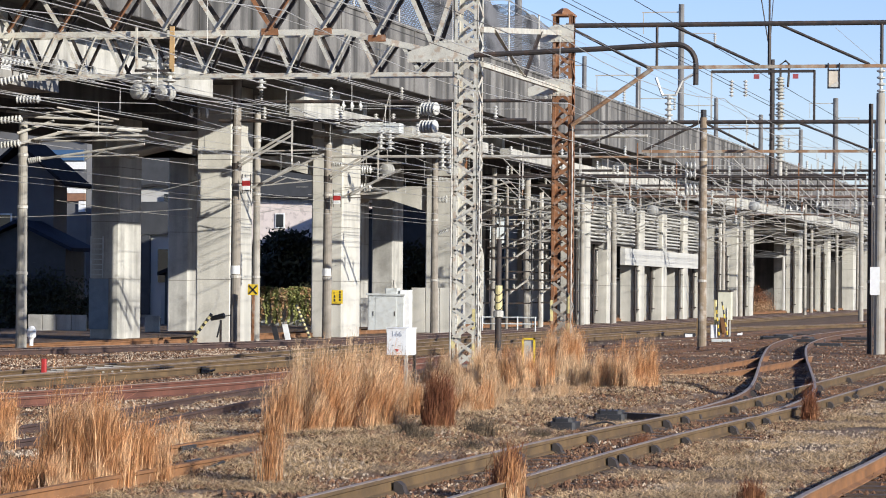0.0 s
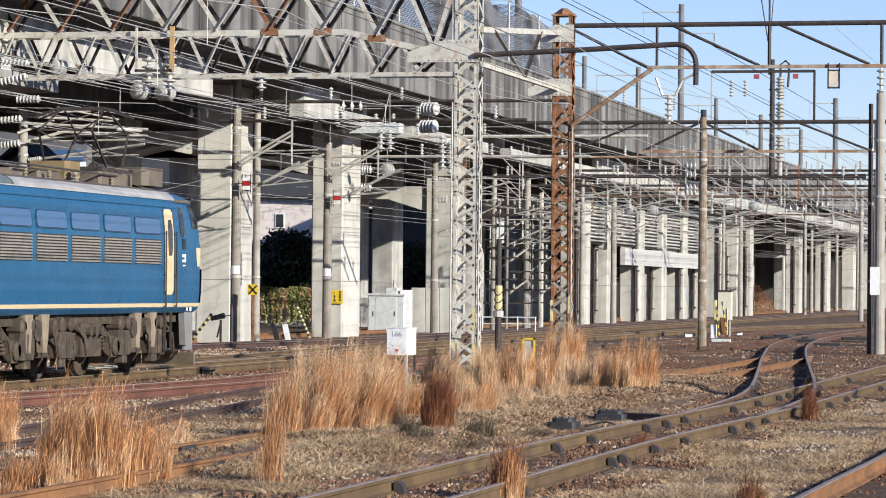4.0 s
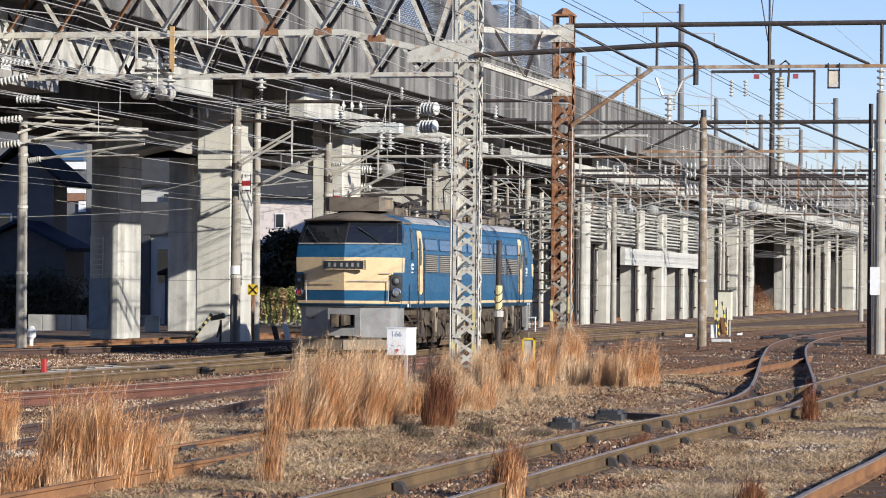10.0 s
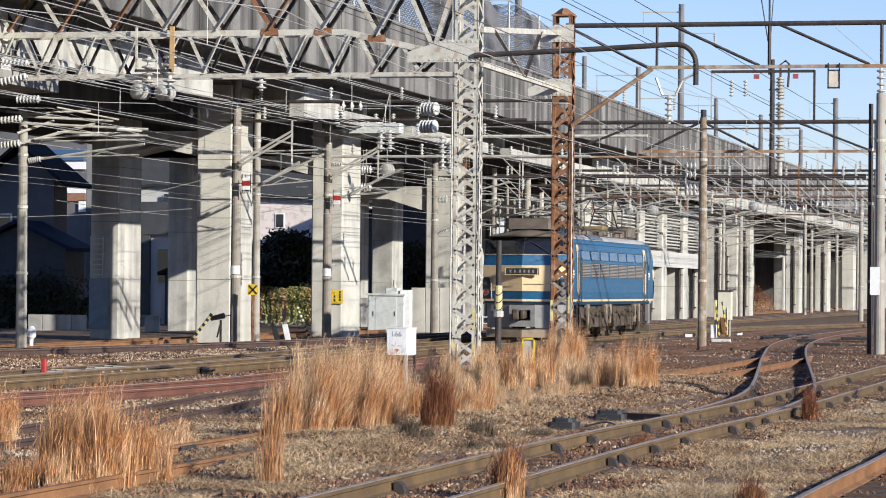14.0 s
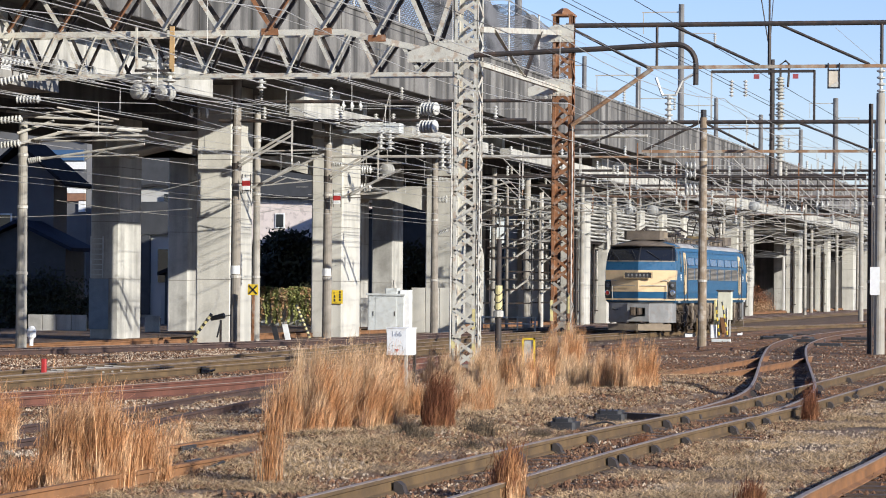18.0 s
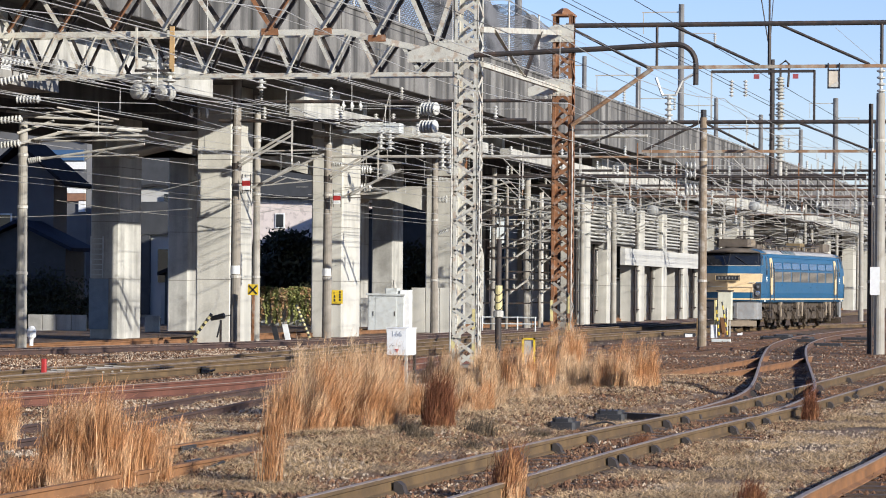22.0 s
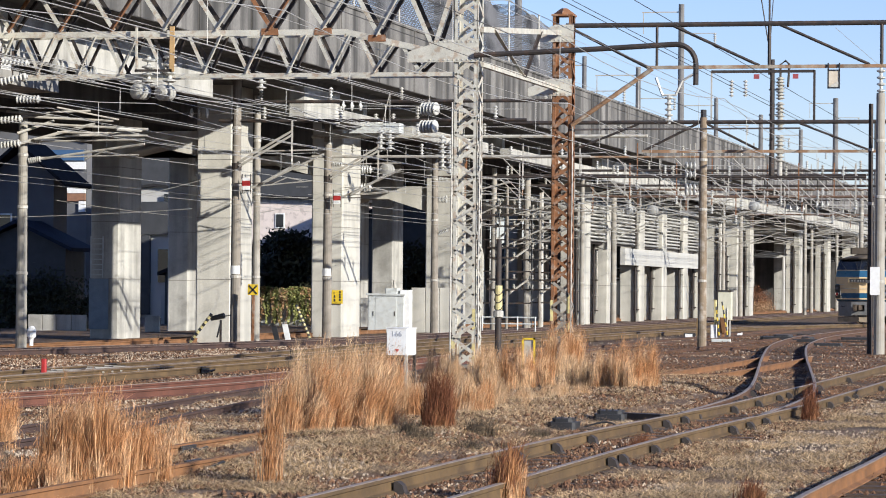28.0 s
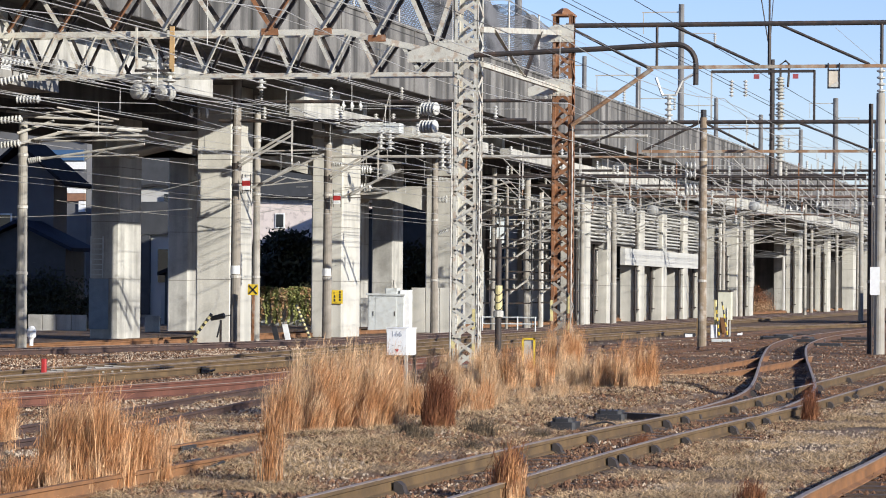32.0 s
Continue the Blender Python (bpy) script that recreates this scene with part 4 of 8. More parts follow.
for y in (3.0, 5.4, 6.8, 8.8, 10.0, 11.4, 13.4):
    for x in (-0.7, 0.2, 0.75):
        sheds(bm, (x, y, 3.56), (x, y, 3.74), 3, 0.055, 0.035, 8)
parts_of("roof_insulator", bm, BRACKET, loco)
for sx in (-1, 1):
    bm = B()
    sec = [(1.302, 3.395), (1.245, 3.470), (1.115, 3.545), (1.09, 3.52), (1.24, 3.41)]
    extrude_y(bm, [(sx * q[0], q[1]) for q in sec], 4.5, 6.8)
    rv = part("roof_vent", bm, VENT_GREY, loco, "grey-green roof ventilator with three panes")
    for y in (4.5, 5.25, 6.0, 6.77):
        bm = B()
        sec = [(1.31, 3.395), (1.252, 3.474), (1.118, 3.553), (1.10, 3.54), (1.24, 3.46), (1.295, 3.39)]
        extrude_y(bm, [(sx * q[0], q[1]) for q in sec], y, y + 0.035)
        part("vent_bar", bm, DARK_STEEL, rv)

# underframe and bogies
bm = B()
box(bm, -1.15, 1.15, 0.6, LEN - 0.6, 0.98, 1.17)
part("underframe", bm, BOGIE, loco)
WHEEL_R = 0.56
WHEELSETS = []
for b, yc in enumerate((3.35, LEN / 2, LEN - 3.35)):
    bm = B()
    for sx in (-1, 1):
        x0, x1 = sorted((sx * 0.98, sx * 1.12))
        ring = [(-2.1, 0.55), (-1.9, 0.78), (-0.9, 0.82), (-0.5, 0.62), (0.5, 0.62), (0.9, 0.82), (1.9, 0.78), (2.1, 0.55), (1.9, 0.50), (0.9, 0.56), (0.5, 0.42), (-0.5, 0.42), (-0.9, 0.56), (-1.9, 0.50)]
        va = [bm.verts.new((x0, yc + p, z)) for p, z in ring]
        vb = [bm.verts.new((x1, yc + p, z)) for p, z in ring]
        bm.faces.new(va)
        bm.faces.new(vb[::-1])
        for i in range(len(ring)):
            bm.faces.new((va[i], vb[i], vb[(i + 1) % len(ring)], va[(i + 1) % len(ring)]))
    bg = part("bogie_frame", bm, BOGIE, loco, "brown dusty bogie side frames")
    for sx in (-1, 1):
        for dy in (-1.4, 1.4):
            bm = B()
            x0, x1 = sorted((sx * 1.08, sx * 1.26))
            box(bm, x0, x1, yc + dy - 0.19, yc + dy + 0.19, 0.36, 0.75, 0.03)
            lathe(bm, (sx * 1.24, yc + dy, 0.56), (sx * 1.33, yc + dy, 0.56), [(0, 0.17), (0.06, 0.17), (0.09, 0.12)], 12)
            part("axle_box", bm, BOGIE, bg)
            bm = B()
            for ddy in (-0.33, 0.33):
                for k in range(5):
                    z = 0.50 + k * 0.07
                    lathe(bm, (sx * 1.12, yc + dy + ddy, z), (sx * 1.12, yc + dy + ddy, z + 0.05), [(0, 0.08), (0.025, 0.10), (0.05, 0.08)], 8)
            parts_of("coil_spring", bm, BOGIE, bg)
        bm = B()
        tube(bm, (sx * 1.1, yc - 0.55, 0.9), (sx * 1.36, yc - 0.55, 0.9), 0.19, seg=12)
        tube(bm, (sx * 1.1, yc + 0.35, 0.92), (sx * 1.34, yc + 0.35, 0.92), 0.16, seg=12)
        x0, x1 = sorted((sx * 1.1, sx * 1.3))
        box(bm, x0, x1, yc - 0.25, yc + 0.15, 0.72, 1.05, 0.03)
        box(bm, x0, x1, yc - 1.0, yc - 0.75, 0.25, 0.62, 0.02)
        box(bm, x0, x1, yc + 0.7, yc + 1.0, 0.25, 0.60, 0.02)
        for q in (-1.0, 0.95):
            ring = [(-0.36, 0.40), (0.30, 0.40), (0.36, 0.52), (0.36, 0.80), (0.22, 0.86), (-0.36, 0.86), (-0.42, 0.62)]
            va = [bm.verts.new((sx * 1.13, yc + q + p, z)) for p, z in ring]
            vb = [bm.verts.new((sx * 1.33, yc + q + p, z)) for p, z in ring]
            bm.faces.new(va)
            bm.faces.new(vb[::-1])
            for i in range(len(ring)):
                bm.faces.new((va[i], vb[i], vb[(i + 1) % len(ring)], va[(i + 1) % len(ring)]))
            box(bm, *sorted((sx * 1.331, sx * 1.345)), yc + q - 0.03, yc + q + 0.03, 0.42, 0.84)
            lathe(bm, (sx * 1.05, yc + q - 0.14, 0.98), (sx * 1.34, yc + q - 0.14, 0.98), [(0, 0.15), (0.25, 0.15), (0.29, 0.09), (0.29, 0.0)], 12)
            lathe(bm, (sx * 1.05, yc + q + 0.26, 0.99), (sx * 1.36, yc + q + 0.26, 0.99), [(0, 0.13), (0.27, 0.13), (0.31, 0.07), (0.31, 0.0)], 12)
        for k in range(6):
            yy = yc - 1.9 + k * 0.75
            path_tube(bm, [(sx * 1.15, yy, 1.0), (sx * 1.3, yy + 0.1, 0.75), (sx * 1.28, yy + 0.25, 0.4), (sx * 1.18, yy + 0.3, 0.28)], 0.022, 5)
        parts_of("brake_gear", bm, BOGIE, bg)
    for dy in (-1.4, 1.4):
        wst = part("wheelset", tube(B(), (-0.6, 0, 0), (0.6, 0, 0), 0.09, seg=10), BOGIE, loco, "worn steel wheelset")
        for sx in (-1, 1):
            xo = sx * 0.535
            bm = B()
            lathe(bm, (xo - sx * 0.04, 0, 0), (xo + sx * 0.10, 0, 0), [(0, WHEEL_R + 0.025), (0.028, WHEEL_R + 0.02), (0.03, WHEEL_R), (0.12, WHEEL_R - 0.01), (0.125, WHEEL_R - 0.09), (0.085, WHEEL_R - 0.10), (0.07, 0.2), (0.13, 0.17), (0.14, 0.0)], 28)
            part("wheel", bm, BOGIE, wst)
        wst.location = (0, yc + dy, WHEEL_R)
        WHEELSETS.append(wst)
# pale body brackets over the bogies and tanks between them
for sx in (-1, 1):
    for y in (4.1, 7.5, 8.3, 13.3, 14.2, LEN - 0.6):
        bm = B()
        x0, x1 = sorted((sx * 1.22, sx * 1.34))
        ring = [(y - 0.20, 1.18), (y + 0.20, 1.18), (y + 0.08, 0.52), (y - 0.10, 0.52)]
        va = [bm.verts.new((x0, p, z)) for p, z in ring]
        vb = [bm.verts.new((x1, p, z)) for p, z in ring]
        bm.faces.new(va)
        bm.faces.new(vb[::-1])
        for i in range(4):
            bm.faces.new((va[i], vb[i], vb[(i + 1) % 4], va[(i + 1) % 4]))
        part("bolster_bracket", bm, SKIRT if y > LEN - 1 else BRACKET, loco, "pale dusty bracket")
    for y in (5.35, LEN - 6.5):
        bm = B()
        x0, x1 = sorted((sx * 0.6, sx * 1.28))
        box(bm, x0, x1, y, y + 1.0, 0.40, 1.0, 0.05)
        for k in range(3):
            tube(bm, (sx * 1.2, y + 0.2 + 0.3 * k, 0.85), (sx * 1.37, y + 0.2 + 0.3 * k, 0.85), 0.09, seg=10)
        part("equipment_tank", bm, BOGIE, loco)


# where the leading cab stands: seconds, x, y, turn (radians)
LOCO_ROWS = [(0.0, -20.03, 18.5, 0), (1.5, -20.03, 27.35, 0), (3.0, -20.03, 36.17, 0), (4.5, -20.03, 44.9, 0), (5.5, -20.03, 50.63, 0), (7.0, -20.03, 59.26, 0), (8.5, -20.03, 67.75, 0), (10.0, -20.03, 76.01, 0),
             (12.0, -20.03, 86.94, 0), (13.0, -20.02, 92.8, 0.003), (14.5, -20.0, 101.3, 0.010), (16.0, -19.9, 109.0, 0.02), (17.0, -19.76, 113.9, 0.030), (18.0, -19.5, 118.7, 0.034),
             (19.0, -19.24, 123.4, 0.042), (20.0, -19.03, 128.0, 0.063), (21.0, -18.78, 132.4, 0.096), (22.0, -18.41, 136.8, 0.121), (23.0, -17.86, 141.1, 0.135), (24.0, -17.2, 145.4, 0.150),
             (25.0, -16.6, 149.7, 0.165), (25.5, -16.28, 151.8, 0.175), (27.5, -15.1, 160.0, 0.175), (28.0, -14.87, 162.0, 0.172), (29.0, -14.4, 165.8, 0.165), (30.0, -14.05, 169.5, 0.155), (32.0, -13.4, 176.0, 0.14)]


def motions():
    walk(loco, [(t, pose(x, y, 0, 0, 0, -math.degrees(a))) for t, x, y, a in LOCO_ROWS])
    turn = []
    for (t0, x0, y0, _), (t1, x1, y1, _) in zip(LOCO_ROWS, LOCO_ROWS[1:]):
        n = max(1, math.ceil((y1 - y0) / 0.7))
        turn += [(t0 + (t1 - t0) * k / n, y0 + (y1 - y0) * k / n) for k in range(n)]
    turn.append((32.0, LOCO_ROWS[-1][2]))
    for w in WHEELSETS:
        p = w.location.copy()
        walk(w, [(t, pose(p.x, p.y, p.z, -math.degrees((d - 18.5) / WHEEL_R))) for t, d in turn])
    sway()


# how hard the wind leans on the grass: seconds, strength
WIND = [(0.0, 0.10), (3.0, 0.15), (5.5, 0.30), (6.4, 1.0), (7.2, 0.9), (8.0, 0.8), (8.8, 0.5), (9.6, 0.35), (10.4, 0.5), (11.2, 0.4), (12.0, 0.35), (12.8, 0.2), (14.0, 0.2), (17.0, 0.4), (18.0, 0.3), (19.0, 0.3), (20.0, 0.5), (21.0, 0.6), (23.0, 0.3), (27.0, 0.25), (32.0, 0.2)]


def sway():
    """Lean of each grass stand, row by row."""
    tw, sw = [w[0] for w in WIND], [w[1] for w in WIND]
    for ob, lean, phase in SWAY:
        p = ob.location.copy()
        rows = []
        for k in range(81):
            t = k * 0.4
            g = float(np.interp(t - 0.1 * math.sin(phase), tw, sw))
            a = lean * (6.0 * g + (0.5 + 0.8 * g) * math.sin(t * 3.3 + phase * 2.0))
            rows.append((t, pose(p.x, p.y, p.z, 0.5 * math.sin(t * 2.1 + phase), a, 0)))
        walk(ob, rows)

# ---- masts and trusses ----
def sticks(name, pairs, w, h, material, parent, shape=bar):
    """Each straight member is a part of its own."""
    for p0, p1 in pairs:
        part(name, shape(B(), p0, p1, w, h), material, parent)


def lattice_mast(label, x, y, height, w, d, material, leg=0.085, pitch=0.52, cap=False, low=None):
    e = thing("lattice_mast", label, "mast", x, y, -0.2, group="lattice masts")
    for sx in (-1, 1):
        for sy in (-1, 1):
            bm = B()
            x0, x1 = sorted((sx * w / 2, sx * (w / 2 - leg)))
            y0, y1 = sorted((sy * d / 2, sy * (d / 2 - 0.012)))
            box(bm, x0, x1, y0, y1, 0, height)
            x0, x1 = sorted((sx * w / 2, sx * (w / 2 - 0.012)))
            y0, y1 = sorted((sy * d / 2, sy * (d / 2 - leg)))
            box(bm, x0, x1, y0, y1, 0, height)
            part("leg", bm, material, e)
    n = int(height / pitch)
    pa, pb = [], []
    for i in range(n):
        z0, z1 = i * pitch + 0.05, (i + 1) * pitch + 0.05
        s = 1 if i % 2 else -1
        for sy in (-1, 1):
            pa.append(((-s * sy * (w / 2 - 0.03), sy * (d / 2 + 0.008), z0), (s * sy * (w / 2 - 0.03), sy * (d / 2 + 0.008), z1)))
        for sx in (-1, 1):
            pb.append(((sx * (w / 2 + 0.008), -s * (d / 2 - 0.03), z0), (sx * (w / 2 + 0.008), s * (d / 2 - 0.03), z1)))
    for pair in pa + pb:
        sticks("lacing_bar", [pair], 0.012, 0.08, low if low and pair[0][2] < 2.0 else material, e)
    bm = B()
    box(bm, -w / 2 - 0.15, w / 2 + 0.15, -d / 2 - 0.15, d / 2 + 0.15, -0.2, 0.12, 0.04)
    part("footing", bm, CONC_OLD, e)
    if cap:
        bm = B()
        box(bm, -w / 2 - 0.03, w / 2 + 0.03, -d / 2 - 0.03, d / 2 + 0.03, height, height + 0.05)
        tube(bm, (0, 0, height + 0.05), (0, 0, height + 0.22), w * 0.62, 0.08, 4)
        part("cap", bm, material, e)
    return e


def gusset(parent, x0, x1, y, z0, z1, taper, material):
    """A riveted plate where a beam meets a mast."""
    bm = B()
    ring = [(x1, z0), (x1, z1), (x0 + taper, z1), (x0, (z0 + z1) / 2 - 0.02), (x0, z0)]
    extrude_y(bm, ring, y - 0.012, y)
    g = part("gusset_plate", bm, material, parent)
    for z in (z0 + 0.05, z1 - 0.05):
        x = x1 - 0.06
        while x > x0 + taper * 0.6:
            bm = B()
            lathe(bm, (x, y - 0.012, z), (x, y - 0.03, z), [(0, 0.022), (0.012, 0.018), (0.018, 0.0)], 6)
            part("rivet", bm, material, g)
            x -= 0.11


def tri_truss(label, xm, xe, y, zt, zf, zg, zl, pitch_u, pitch_l, material, depth=0.55, lower=True, haunch=2.6):
    """A cross-track beam: upper chord zt, middle chord zf that drops to zg at the mast, and a lower chord zl hung under it."""
    e = thing("gantry_truss", label, "gantry", group="gantry beams")
    ys = (y - depth / 2, y + depth / 2)

    def zmid(x):
        return zf if x < xm - haunch else zf + (zg - zf) * (x - (xm - haunch)) / haunch

    for yy in ys:
        part("chord", angle_bar(B(), (xe, yy, zt), (xm, yy, zt), 0.13), material, e)
        part("chord", bar(B(), (xe, yy, zf), (xm - haunch, yy, zf), 0.03, 0.14), material, e)
        part("chord", bar(B(), (xm - haunch, yy, zf), (xm, yy, zg), 0.03, 0.14), material, e)
        if lower:
            part("chord", bar(B(), (xe, yy, zl), (xm, yy, zl), 0.03, 0.10), material, e)
        k = 0
        x = xm - 0.55
        while x > xe + pitch_u:
            for a, b in ((x, x - pitch_u * 0.47), (x, x + pitch_u * 0.47)):
                # rear-plane diagonals take dark steel, standing in for their shaded look
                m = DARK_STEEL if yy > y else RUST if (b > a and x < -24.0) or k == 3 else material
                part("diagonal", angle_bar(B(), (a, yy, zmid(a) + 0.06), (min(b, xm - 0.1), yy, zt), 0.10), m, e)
            if k < 4 and yy == ys[0]:
                bm = B()
                extrude_y(bm, [(x - 0.22, zmid(x) - 0.06), (x + 0.22, zmid(x) - 0.06), (x + 0.2, zmid(x) + 0.1), (x - 0.2, zmid(x) + 0.1)], yy - 0.03, yy - 0.018)
                part("node_plate", bm, RUST, e)
            x -= pitch_u
            k += 1
        if lower:
            x = xm - 0.85
            while x > xe + pitch_l:
                for a, b in ((x, x - pitch_l * 0.42), (x, x + pitch_l * 0.42)):
                    # same dark stand-in for shade on the rear lower diagonals
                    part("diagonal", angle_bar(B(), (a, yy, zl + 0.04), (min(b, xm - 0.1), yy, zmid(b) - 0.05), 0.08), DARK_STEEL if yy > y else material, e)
                x -= pitch_l
    x = xm - 0.5
    while x > xe:
        part("cross_tie", bar(B(), (x, ys[0], zmid(x)), (x, ys[1], zmid(x)), 0.05, 0.05), material, e)
        x -= pitch_u
    return e


m1 = lattice_mast("grey painted steel lattice mast with rust stains", -15.52, 69.6, 10.0, 0.56, 0.62, GREY_PAINT, pitch=0.34)
m2 = lattice_mast("rust brown steel lattice mast with capped top", -15.35, 80.5, 9.17, 0.52, 0.52, RUST, pitch=0.34, cap=True, low=POLE_BROWN)
for ob, dx, r in ((m1, -0.31, 0.02), (m1, 0.35, 0.02), (m2, 0.31, 0.018)):
    part("conduit", path_tube(B(), [(dx, -0.34, 0.0), (dx, -0.34, 3.0), (dx + 0.01, -0.34, 6.2)], r, 6), GALV, ob)
    for z in (0.8, 2.6, 4.4):
        part("conduit_clip", bar(B(), (dx, -0.33, z), (dx * 0.74, -0.28, z), 0.03, 0.03), DARK_STEEL, ob)
lattice_mast("grey steel lattice mast between the tracks", -3.95, 52.6, 12.0, 0.5, 0.55, GREY_PAINT)
lattice_mast("grey steel lattice mast beyond the viaduct edge", -43.5, 69.6, 10.0, 0.56, 0.6, GREY_PAINT)
for mast, w, d, marks in ((m1, 0.56, 0.62, ((1, 0.25, 0.62), (1, 0.95, 1.42), (-1, 0.5, 0.72))), (m2, 0.52, 0.52, ((-1, 1.05, 1.6), (1, 0.75, 1.0), (1, 1.25, 1.75), (-1, 0.35, 0.62)))):
    for sx, z0, z1 in marks:
        bm = B()
        x0, x1 = sorted((sx * (w / 2 + 0.002), sx * (w / 2 - 0.08)))
        box(bm, x0, x1, -d / 2 - 0.006, -d / 2 - 0.002, z0, z1)
        part("hazard_paint", bm, PALE_YELLOW, mast, "worn yellow hazard paint")
t1 = tri_truss("grey steel lattice gantry beam across the tracks", -15.8, -43.2, 69.6, 8.62, 7.66, 7.06, 6.66, 1.30, 1.04, GREY_PAINT)
gusset(t1, -16.9, -15.2, 69.25, 6.93, 7.45, 0.9, GREY_PAINT)
gusset(t1, -16.9, -15.2, 69.25, 8.45, 8.95, 0.9, GREY_PAINT)
t2 = thing("link_truss", "grey steel truss that links the two masts", "truss")
A0, A1 = Vector((-15.25, 69.75, 7.72)), Vector((-15.42, 80.24, 8.52))
C0, C1 = Vector((-15.25, 69.75, 6.92)), Vector((-15.47, 80.24, 7.03))
part("chord", bar(B(), A0, A1, 0.10, 0.13), GREY_PAINT, t2)
part("chord", bar(B(), C0, C1, 0.10, 0.13), GREY_PAINT, t2)
part("diagonal", angle_bar(B(), A0.lerp(A1, 0.12), C0.lerp(C1, 0.50), 0.09), GREY_PAINT, t2)
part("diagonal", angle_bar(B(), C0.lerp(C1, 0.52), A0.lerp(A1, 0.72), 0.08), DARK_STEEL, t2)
gusset(t2, -16.26, -15.07, 80.21, 6.84, 7.29, 0.6, GREY_PAINT)
gusset(t2, -15.94, -15.03, 80.21, 8.27, 8.73, 0.4, GREY_PAINT)

# rectangular hanger frame with a board on the near gantry
BROWN_TAN = mat("tan_paint", (0.48, 0.31, 0.14), 0.7, var=0.2, scale=4, fine=30, bump=0.1)
hf = thing("hanger_frame", "steel hanger frame with yellow edge post", "frame", -23.1, 69.15, 7.2)
for p0, p1, w, m in (((-0.38, 0, -0.42), (-0.38, 0, 0.62), 0.05, GREY_PAINT), ((0.5, 0, -0.45), (0.5, 0, 0.62), 0.11, BROWN_TAN), ((-0.42, 0, -0.42), (0.5, 0, -0.42), 0.06, DARK_STEEL)):
    part("frame_bar", bar(B(), p0, p1, 0.04, w), m, hf)
sb = thing("small_sign_board", "small white sign board hung on the gantry", "sign", -26.75, 69.15, 6.85)
bm = B()
box(bm, -0.13, 0.13, -0.02, 0.02, -0.2, 0.28, 0.0)
part("board", bm, WHITE, sb)
bm = B()
box(bm, -0.17, -0.14, -0.03, 0.03, -0.3, 0.42)
part("hanger", bm, DARK_STEEL, sb)
bm = B()
box(bm, 0.14, 0.17, -0.03, 0.03, -0.3, 0.42)
part("hanger", bm, DARK_STEEL, sb)

# dark cranked pipe arm on the grey mast
arm = thing("pipe_bracket_arm", "black cranked pipe arm reaching over the tracks", "bracket", -15.3, 69.2, 7.08)
bm = B()
pts = [(0, 0, 0), (2.5, 0, 0.10), (4.7, 0, 0.21)]
for k in range(1, 9):
    a = k / 8 * math.pi / 2
    pts.append((4.7 + 0.46 * math.sin(a), 0, 0.21 - 0.46 * (1 - math.cos(a))))
pts.append((5.16, 0, -0.72))
path_tube(bm, pts, 0.062, 8)
part("pipe", bm, DARK_STEEL, arm)
bm = B()
sheds(bm, (4.55, 0, -0.95), (4.55, 0, -1.6), 5, 0.10, 0.04)
part("insulator", bm, PORCELAIN, arm)
part("yoke", path_tube(B(), [(5.15, 0, -0.45), (4.85, 0, -0.62), (4.7, 0, -0.95), (4.4, 0, -0.95), (4.25, 0, -0.55)], 0.035, 6), PORCELAIN, arm)


PALE_BOARD = mat("weathered_board", (0.62, 0.54, 0.42), 0.7, var=0.15, scale=5, fine=40, bump=0.05)
WORN_BEAM = mat("worn_rusty_paint", (0.27, 0.155, 0.085), 0.75, var=0.35, scale=1.2, fine=40, bump=0.2, tint=(0.42, 0.38, 0.31), tint_amount=0.8, tint_lo=0.45, tint_hi=0.6, world=True)


def flat_truss(label, y, xa, xb, z1, z0, members, material, xlow):
    """A light two-chord portal beam."""
    e = thing("portal_beam", label, "gantry", group="portal beams")
    part("top_chord", tube(B(), (xa, y, z1), (xb, y, z1), 0.065, seg=8), material, e)
    part("bottom_chord", bar(B(), (xlow, y, z0), (xb, y, z0), 0.08, 0.09), WORN_BEAM if material is DARK_STEEL else material, e)
    for p0, p1, r in members:
        part("brace", tube(B(), (p0[0], y, p0[1]), (p1[0], y, p1[1]), r, seg=6), material, e)
    return e


flat_truss("dark steel portal beam from the rusty mast", 80.3, -15.26, -0.52, 8.705, 7.576,
           [((-15.055, 8.6), (-13.016, 7.555), 0.045), ((-12.807, 8.653), (-12.807, 7.555), 0.04), ((-12.441, 8.705), (-10.089, 7.607), 0.045), ((-9.828, 8.705), (-9.828, 7.607), 0.05),
            ((-9.619, 8.705), (-7.214, 7.618), 0.045), ((-6.9, 8.705), (-6.9, 7.607), 0.05), ((-6.691, 8.705), (-4.391, 7.618), 0.045), ((-3.973, 8.705), (-3.973, 7.607), 0.05), ((-3.764, 8.705), (-1.464, 7.618), 0.045)], DARK_STEEL, -13.07)
br = thing("mast_brace", "grey pipe brace from the rusty mast", "brace")
part("pipe", tube(B(), (-15.076, 80.19, 6.039), (-12.912, 80.19, 7.534), 0.06, seg=8), WORN_BEAM, br)
part("rail_bar", tube(B(), (-15.107, 80.19, 5.934), (-11.0, 98.0, 6.9), 0.03, seg=6), DARK_STEEL, br)

flat_truss("dark steel portal beam on two poles", 98.0, -21.0, -1.0, 7.10, 6.16,
           [((-18.4, 6.2), (-16.2, 7.05), 0.04), ((-14.1, 7.1), (-12.3, 6.2), 0.045), ((-16.0, 6.2), (-14.2, 7.1), 0.045), ((-11.9, 7.1), (-11.9, 6.2), 0.035), ((-11.0, 7.05), (-8.8, 6.2), 0.04), ((-8.6, 7.1), (-8.6, 6.2), 0.04)], DARK_STEEL, -16.1)

